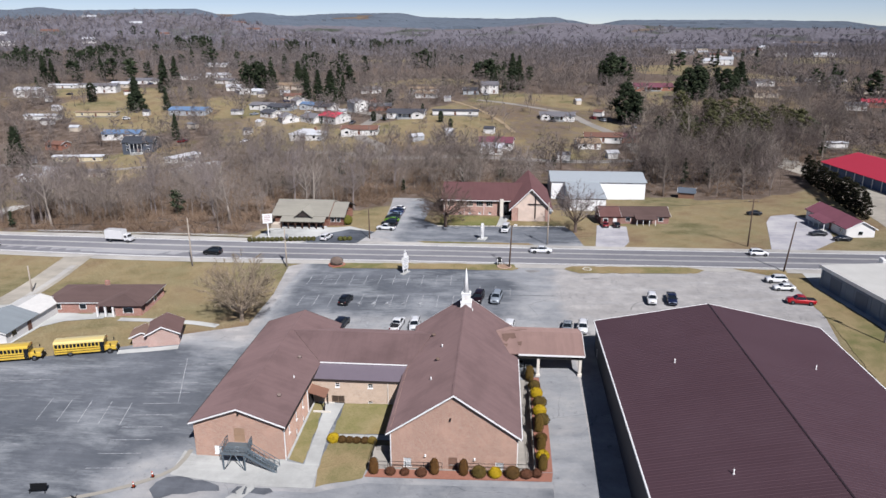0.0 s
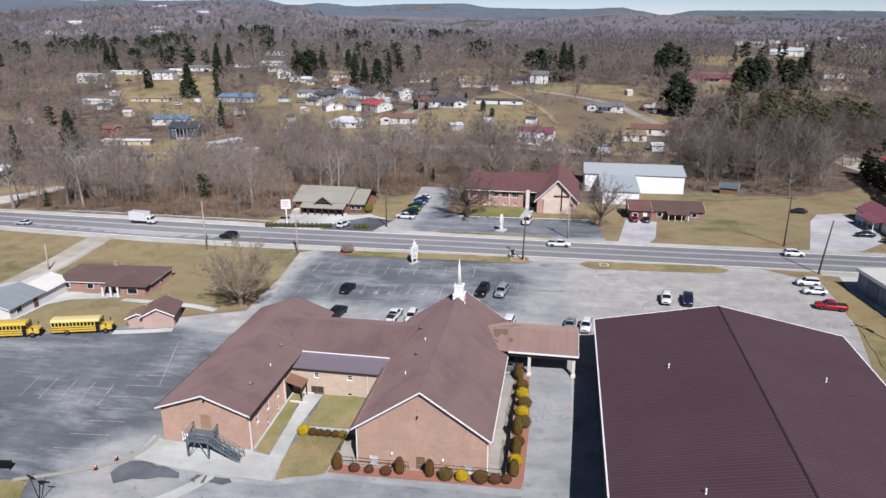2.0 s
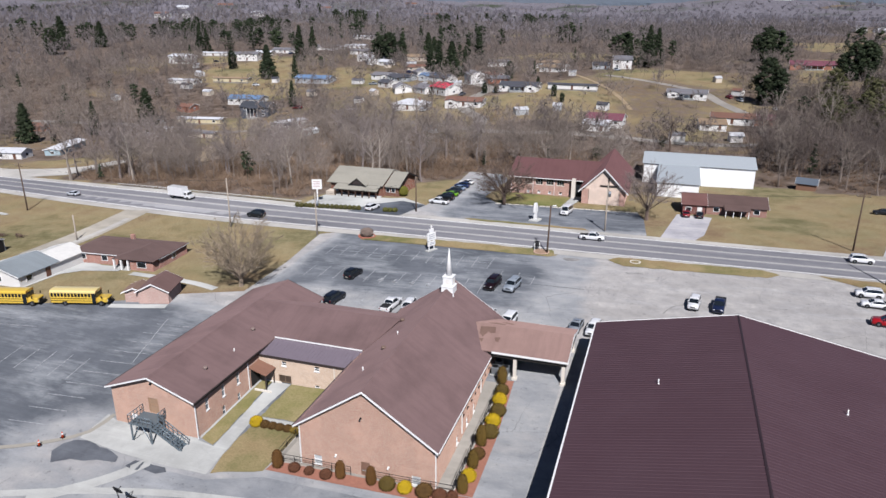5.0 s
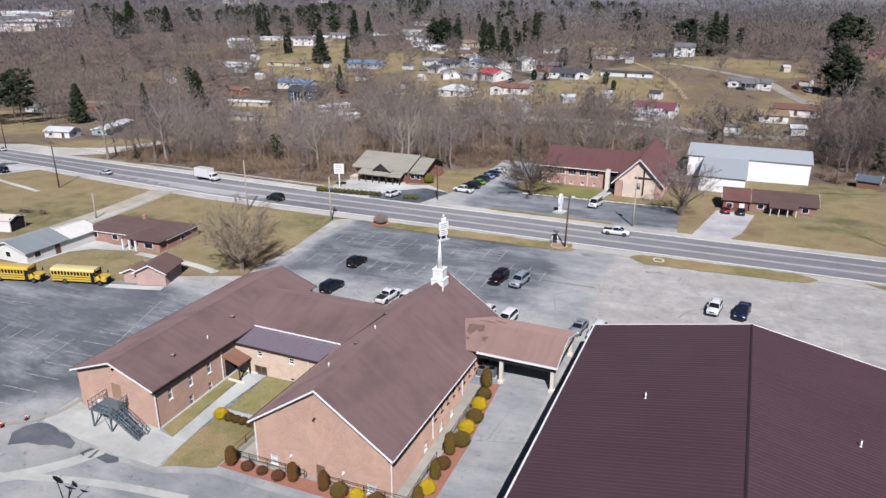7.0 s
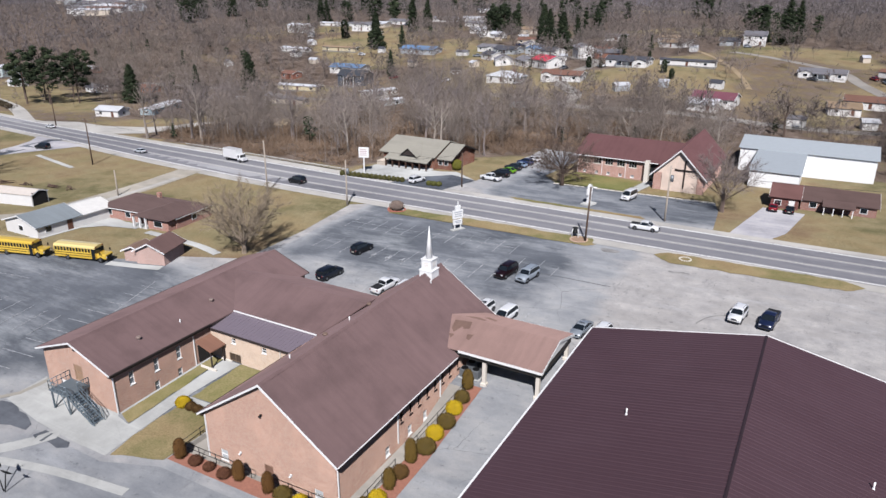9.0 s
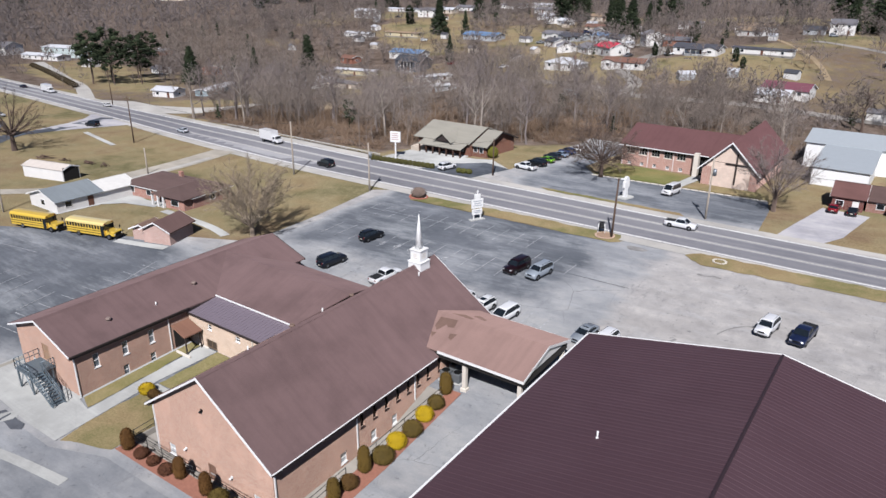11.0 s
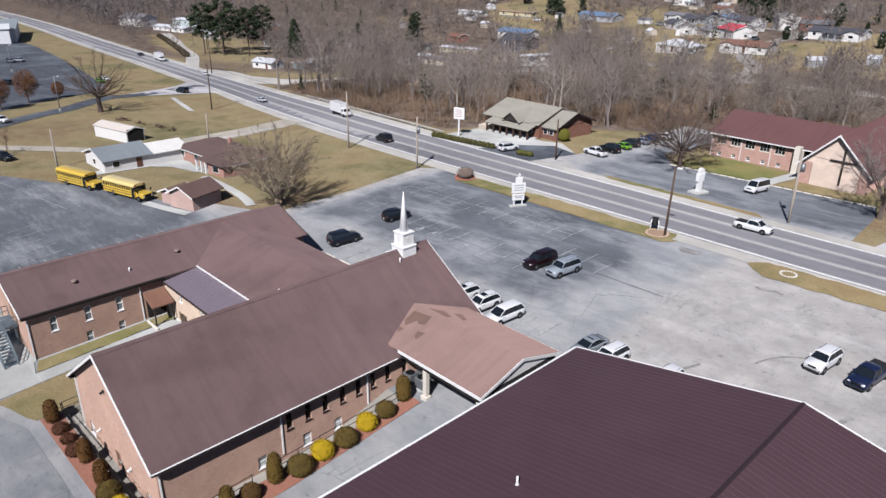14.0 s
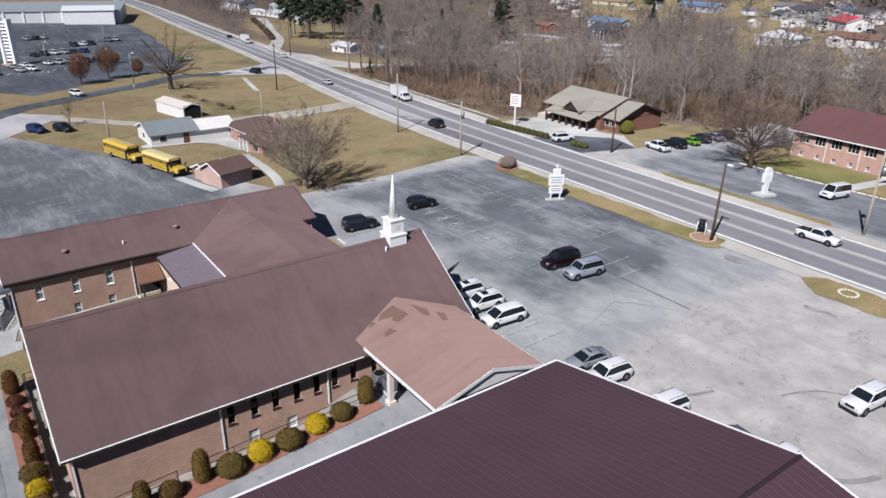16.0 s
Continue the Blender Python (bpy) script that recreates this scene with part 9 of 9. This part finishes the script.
def wire(pts, sag, label):
    cu = bpy.data.curves.new("cable", "CURVE")
    cu.dimensions, cu.bevel_depth, cu.bevel_resolution = "3D", 0.022, 0
    for a, b in zip(pts, pts[1:]):
        sp = cu.splines.new("POLY")
        sp.points.add(12)
        for i in range(13):
            t = i / 12
            p = a.lerp(b, t)
            sp.points[i].co = (p.x, p.y, p.z - sag * 4 * t * (1 - t), 1)
    cu.materials.append(M_black)
    tagged(new("cable", cu), label, "cable")


wire([pJ, pC, pB, pA], 1.2, "thin black overhead cable along the road")
wire([pE, pG], 0.9, "thin black overhead cable over the field")
wire([pA, pF], 0.4, "thin black overhead cable across the road")


# ---- signs ----
def post_sign(x, y, label):
    """Tall white church sign of stacked shapes on two posts; the writing is reduced to bars."""
    t = thing("church_sign", put(x, y, 62), label, "sign")
    t.scale = (0.8, 0.85, 0.86)
    for u in (-0.75, 0.75):
        part("post", boxed(u - 0.1, u + 0.1, -0.1, 0.1, -0.2, 3.9), M_white, t)
    board = part("name_board", boxed(-1.25, 1.25, -0.16, 0.16, 2.2, 3.9, 0.05), M_white, t)
    part("message_board", boxed(-1.1, 1.1, -0.15, 0.15, 1.0, 2.0, 0.04), M_white, t)
    part("top_panel", boxed(-0.65, 0.65, -0.13, 0.13, 3.9, 4.8, 0.05), M_white, t)
    part("finial", boxed(-0.12, 0.12, -0.06, 0.06, 4.8, 5.5, 0.02), M_white, t)
    part("finial_arm", boxed(-0.3, 0.3, -0.06, 0.06, 5.12, 5.28, 0.02), M_white, t)
    ink = plain("9aa0a8", 0.7)
    for s in (-1, 1):
        for i, (z, w) in enumerate(((3.45, 0.95), (3.05, 0.8), (2.65, 0.9), (1.7, 0.8), (1.4, 0.65))):
            part("writing_bar", boxed(-w, w, *sorted((s * 0.155, s * 0.17)), z, z + 0.14), ink, board)
    part("base", boxed(-1.5, 1.5, -0.5, 0.5, -0.3, 0.18, 0.05), M_conc, t)


post_sign(-17.8, 128.9, "tall white church sign on posts with stacked boards")
t = thing("chapel_sign", put(-3.3, 152.4, 75), "white chapel sign on a concrete base", "sign")
part("base", boxed(-1.3, 1.3, -0.9, 0.9, -0.2, 0.35, 0.05), M_conc, t)
part("post", boxed(-0.4, 0.4, -0.25, 0.25, 0.3, 1.9, 0.04), M_white, t)
part("board", boxed(-0.75, 0.75, -0.25, 0.25, 1.8, 3.1, 0.12), M_white, t)
part("top", tubed((0, -0.2, 3.3), (0, 0.2, 3.3), 0.55, n=14), M_white, t)
t = thing("lodge_sign", put(-53.2, 152.9, 20), "white panel sign on a tall post", "sign")
part("post", boxed(-0.13, 0.13, -0.13, 0.13, -0.3, 3.6), M_white, t)
part("panel", boxed(-1.1, 1.1, -0.12, 0.12, 3.4, 5.6, 0.03), M_white, t)
for i, z in enumerate((5.1, 4.7, 4.3, 3.9)):
    part("writing_bar", boxed(-0.8, 0.6 + 0.1 * (i % 2), -0.14, -0.12, z, z + 0.16), plain("b79c9a", 0.7), t)
shrub(-32.6, 133.6, 1.35, 1.75, "6d6058", "grey-brown dome of clipped twigs in a brick planter", 171, "dome_shrub")
t = thing("brick_planter", put(-32.6, 133.6), "round red brick planter at the entrance", "planter")
for k in range(14):
    a = 6.283 * k / 14
    bm = bmesh.new()
    box(bm, -0.33, 0.33, -0.12, 0.12, -0.1, 0.3, 0, 0.03)
    o = part("block", bm, plain("9c6455", 0.9, var=0.25), t)
    o.matrix_basis = pose(1.6 * math.cos(a), 1.3 * math.sin(a), 0, 0, 0, math.degrees(a) + 90)
t = thing("depot_sign", put(73, 131.8, 80), "white upright panel sign at the depot", "sign")
part("panel", boxed(-1.0, 1.0, -0.35, 0.35, -0.3, 3.2, 0.05), M_white, t)
# pylon at the store lot
t = thing("store_pylon", put(-189.1, 86.4, 40), "tall white ribbed store pylon sign", "sign")
part("base", boxed(-2.4, 2.4, -1.2, 1.2, -0.3, 0.5, 0.05), plain("c3a893", 0.8), t)
for u in (-1.6, 1.6):
    part("side_panel", boxed(u - 0.4, u + 0.4, -0.8, 0.8, 0.4, 12.5, 0.04), M_white, t)
for k in range(12):
    part("crossbar", boxed(-1.3, 1.3, -0.3, 0.3, 1.2 + k * 0.92, 1.65 + k * 0.92), M_white, t)


def lamp_post(x, y, h=8.0):
    t = thing("street_lamp", put(x, y), "tall pale metal parking lot lamp", "street lamp")
    part("base", tubed((0, 0, -0.2), (0, 0, 0.6), 0.3, 0.28, 10), M_conc, t)
    part("pole", tubed((0, 0, 0.5), (0, 0, h), 0.1, 0.07, 8), M_galv, t)
    part("arm", tubed((0, 0, h - 0.1), (1.3, 0.4, h + 0.15), 0.05, n=6), M_galv, t)
    part("lamp_head", boxed(1.1, 1.8, 0.25, 0.6, h + 0.08, h + 0.22, 0.04), M_white, t)


for x, y in ((-169, 92.6), (-217, 116.4), (-137.2, 106.2), (-262, 112)):
    lamp_post(x, y)


# stone rings in the islands
for x, y, rr in ((17.8, 131.5, 0.8), (1.6, 132.5, 1.3)):
    t = thing("stone_ring", put(x, y, 0, 0.08), "ring of pale stones on the grass island", "stone ring")
    n = 16 if rr < 1 else 24
    for k in range(n):
        a = 6.283 * k / n
        bm = bmesh.new()
        blob(bm, (rr * math.cos(a), rr * math.sin(a), 0.08), 0.15 if rr < 1 else 0.16, k + x, 1, 0.18, (1, 1, 0.7))
        part("stone", bm, plain("c4bfb4" if rr < 1 else "b59c8a", 0.9), t)
    if rr > 1:
        part("soil", tubed((0, 0, -0.1), (0, 0, 0.06), rr - 0.15, n=14), plain("8a7360", 0.95, var=0.3, scale=3), t)


# old bell on a white trestle beside the pole
t = thing("yard_bell", put(0.6, 133.5, 25, 0.08), "old black iron bell on a white trestle in the verge", "bell")
for u in (-0.5, 0.5):
    for v in (-0.4, 0.4):
        part("leg", tubed((u, v, -0.1), (u * 0.85, 0, 1.35), 0.055, n=6), M_white, t)
    part("brace", tubed((u * 0.93, -0.2, 0.68), (u * 0.93, 0.2, 0.68), 0.04, n=6), M_white, t)
part("axle", tubed((-0.62, 0, 1.36), (0.62, 0, 1.36), 0.05, n=6), M_black, t)
bm = bmesh.new()
for (ra, za), (rb, zb) in zip(((0.5, 0.72), (0.46, 0.85), (0.36, 1.1), (0.3, 1.35), (0.2, 1.5)), ((0.46, 0.85), (0.36, 1.1), (0.3, 1.35), (0.2, 1.5), (0.06, 1.56))):
    tube(bm, (0, 0, za), (0, 0, zb), ra, rb, 16)
part("bell_cup", bm, M_black, t)
part("yoke", boxed(-0.42, 0.42, -0.08, 0.08, 1.5, 1.68, 0.03), M_black, t)


# ---- traffic cones ----
for x, y in ((-39.35, 62.8), (-38.1, 64.7)):
    t = thing("traffic_cone", put(x, y, 0, 0.12), "orange traffic cone with white band", "traffic cone")
    part("base", boxed(-0.2, 0.2, -0.2, 0.2, 0, 0.04), M_black, t)
    part("cone", tubed((0, 0, 0.04), (0, 0, 0.72), 0.15, 0.03, 12), plain("c2471f", 0.6), t)
    part("band", tubed((0, 0, 0.36), (0, 0, 0.52), 0.098, 0.072, 12), M_white, t)


# ---- dishes on leaning masts, at two corners of the lots ----
def dish_pair(x, y, label):
    t = thing("satellite_dish", put(x, y), label, "satellite dish")
    for sx, hh, az in ((-1, 2.5, 150), (1, 2.15, 185)):
        part("mast", tubed((0, 0, -0.3), (sx * 0.75, 0.1, hh), 0.05, n=8), M_black, t)
        bm = bmesh.new()
        rad, rings = 0.55, []
        for i in range(5):
            q = i / 4
            rings.append([bm.verts.new((q * rad * math.cos(a), q * rad * math.sin(a), 0.28 * rad * q * q)) for a in np.linspace(0, 6.283, 18, endpoint=False)] if i else [bm.verts.new((0, 0, 0))])
        for k in range(18):
            bm.faces.new((rings[0][0], rings[1][k], rings[1][(k + 1) % 18]))
            for i in range(1, 4):
                bm.faces.new((rings[i][k], rings[i + 1][k], rings[i + 1][(k + 1) % 18], rings[i][(k + 1) % 18]))
        d = part("reflector", bm, plain("26282a", 0.6), t, smooth=True)
        d.matrix_basis = Matrix.Translation((sx * 0.75, 0.1, hh)) @ Euler((radians(48), 0, radians(az))).to_matrix().to_4x4()
        part("feed_arm", tubed((0, 0, 0), (0, 0, 0.6), 0.03, n=6), M_black, d)


dish_pair(-23.3, 57.2, "pair of black satellite dishes on leaning masts")
dish_pair(-41.9, 57.4, "pair of black satellite dishes on the grass corner")
t = thing("bench", put(-49.2, 61.0, 8), "black slatted bench on thin legs", "bench")
part("seat", boxed(-0.9, 0.9, -0.25, 0.25, 0.42, 0.48), M_black, t)
part("backrest", boxed(-0.9, 0.9, 0.22, 0.3, 0.48, 1.0), M_black, t)
for u in (-0.8, 0.8):
    for v in (-0.2, 0.2):
        part("leg", boxed(u - 0.03, u + 0.03, v - 0.03, v + 0.03, -0.1, 0.43), M_black, t)
vehicle("suv", -57.6, 60.2, 100, "25403c", "dark teal suv at the corner of the lot")

# fallen limbs on the grass below the oak
for i, (x, y, a) in enumerate(((-118, 113.4, 20), (-112.5, 114.6, -8), (-106, 116.2, 12), (-101.5, 116.8, -20))):
    rr = random.Random(70 + i)
    t = thing("branch_pile", put(x, y, a), "heap of sawn brown branches on the grass", "branches")
    for k in range(9):
        q, l = rr.uniform(-25, 25), rr.uniform(1.2, 2.8)
        c, z = math.cos(radians(q)) * l, rr.uniform(0.05, 0.5)
        o = Vector((rr.uniform(-1, 1), rr.uniform(-0.6, 0.6), z))
        part("branch", tubed(o - Vector((c, math.sin(radians(q)) * l, 0)) * 0.6, o + Vector((c, math.sin(radians(q)) * l, rr.uniform(-0.04, 0.3))) * 0.6, rr.uniform(0.05, 0.16), 0.04, 6), M_wood_pole, t)

# ---- from plan units to metres ----
for ob in [o for o in scene.collection.objects if o.parent is None and o.type in ("MESH", "EMPTY", "CURVE")]:
    ob.matrix_basis = Matrix.Scale(PLAN, 4) @ ob.matrix_basis
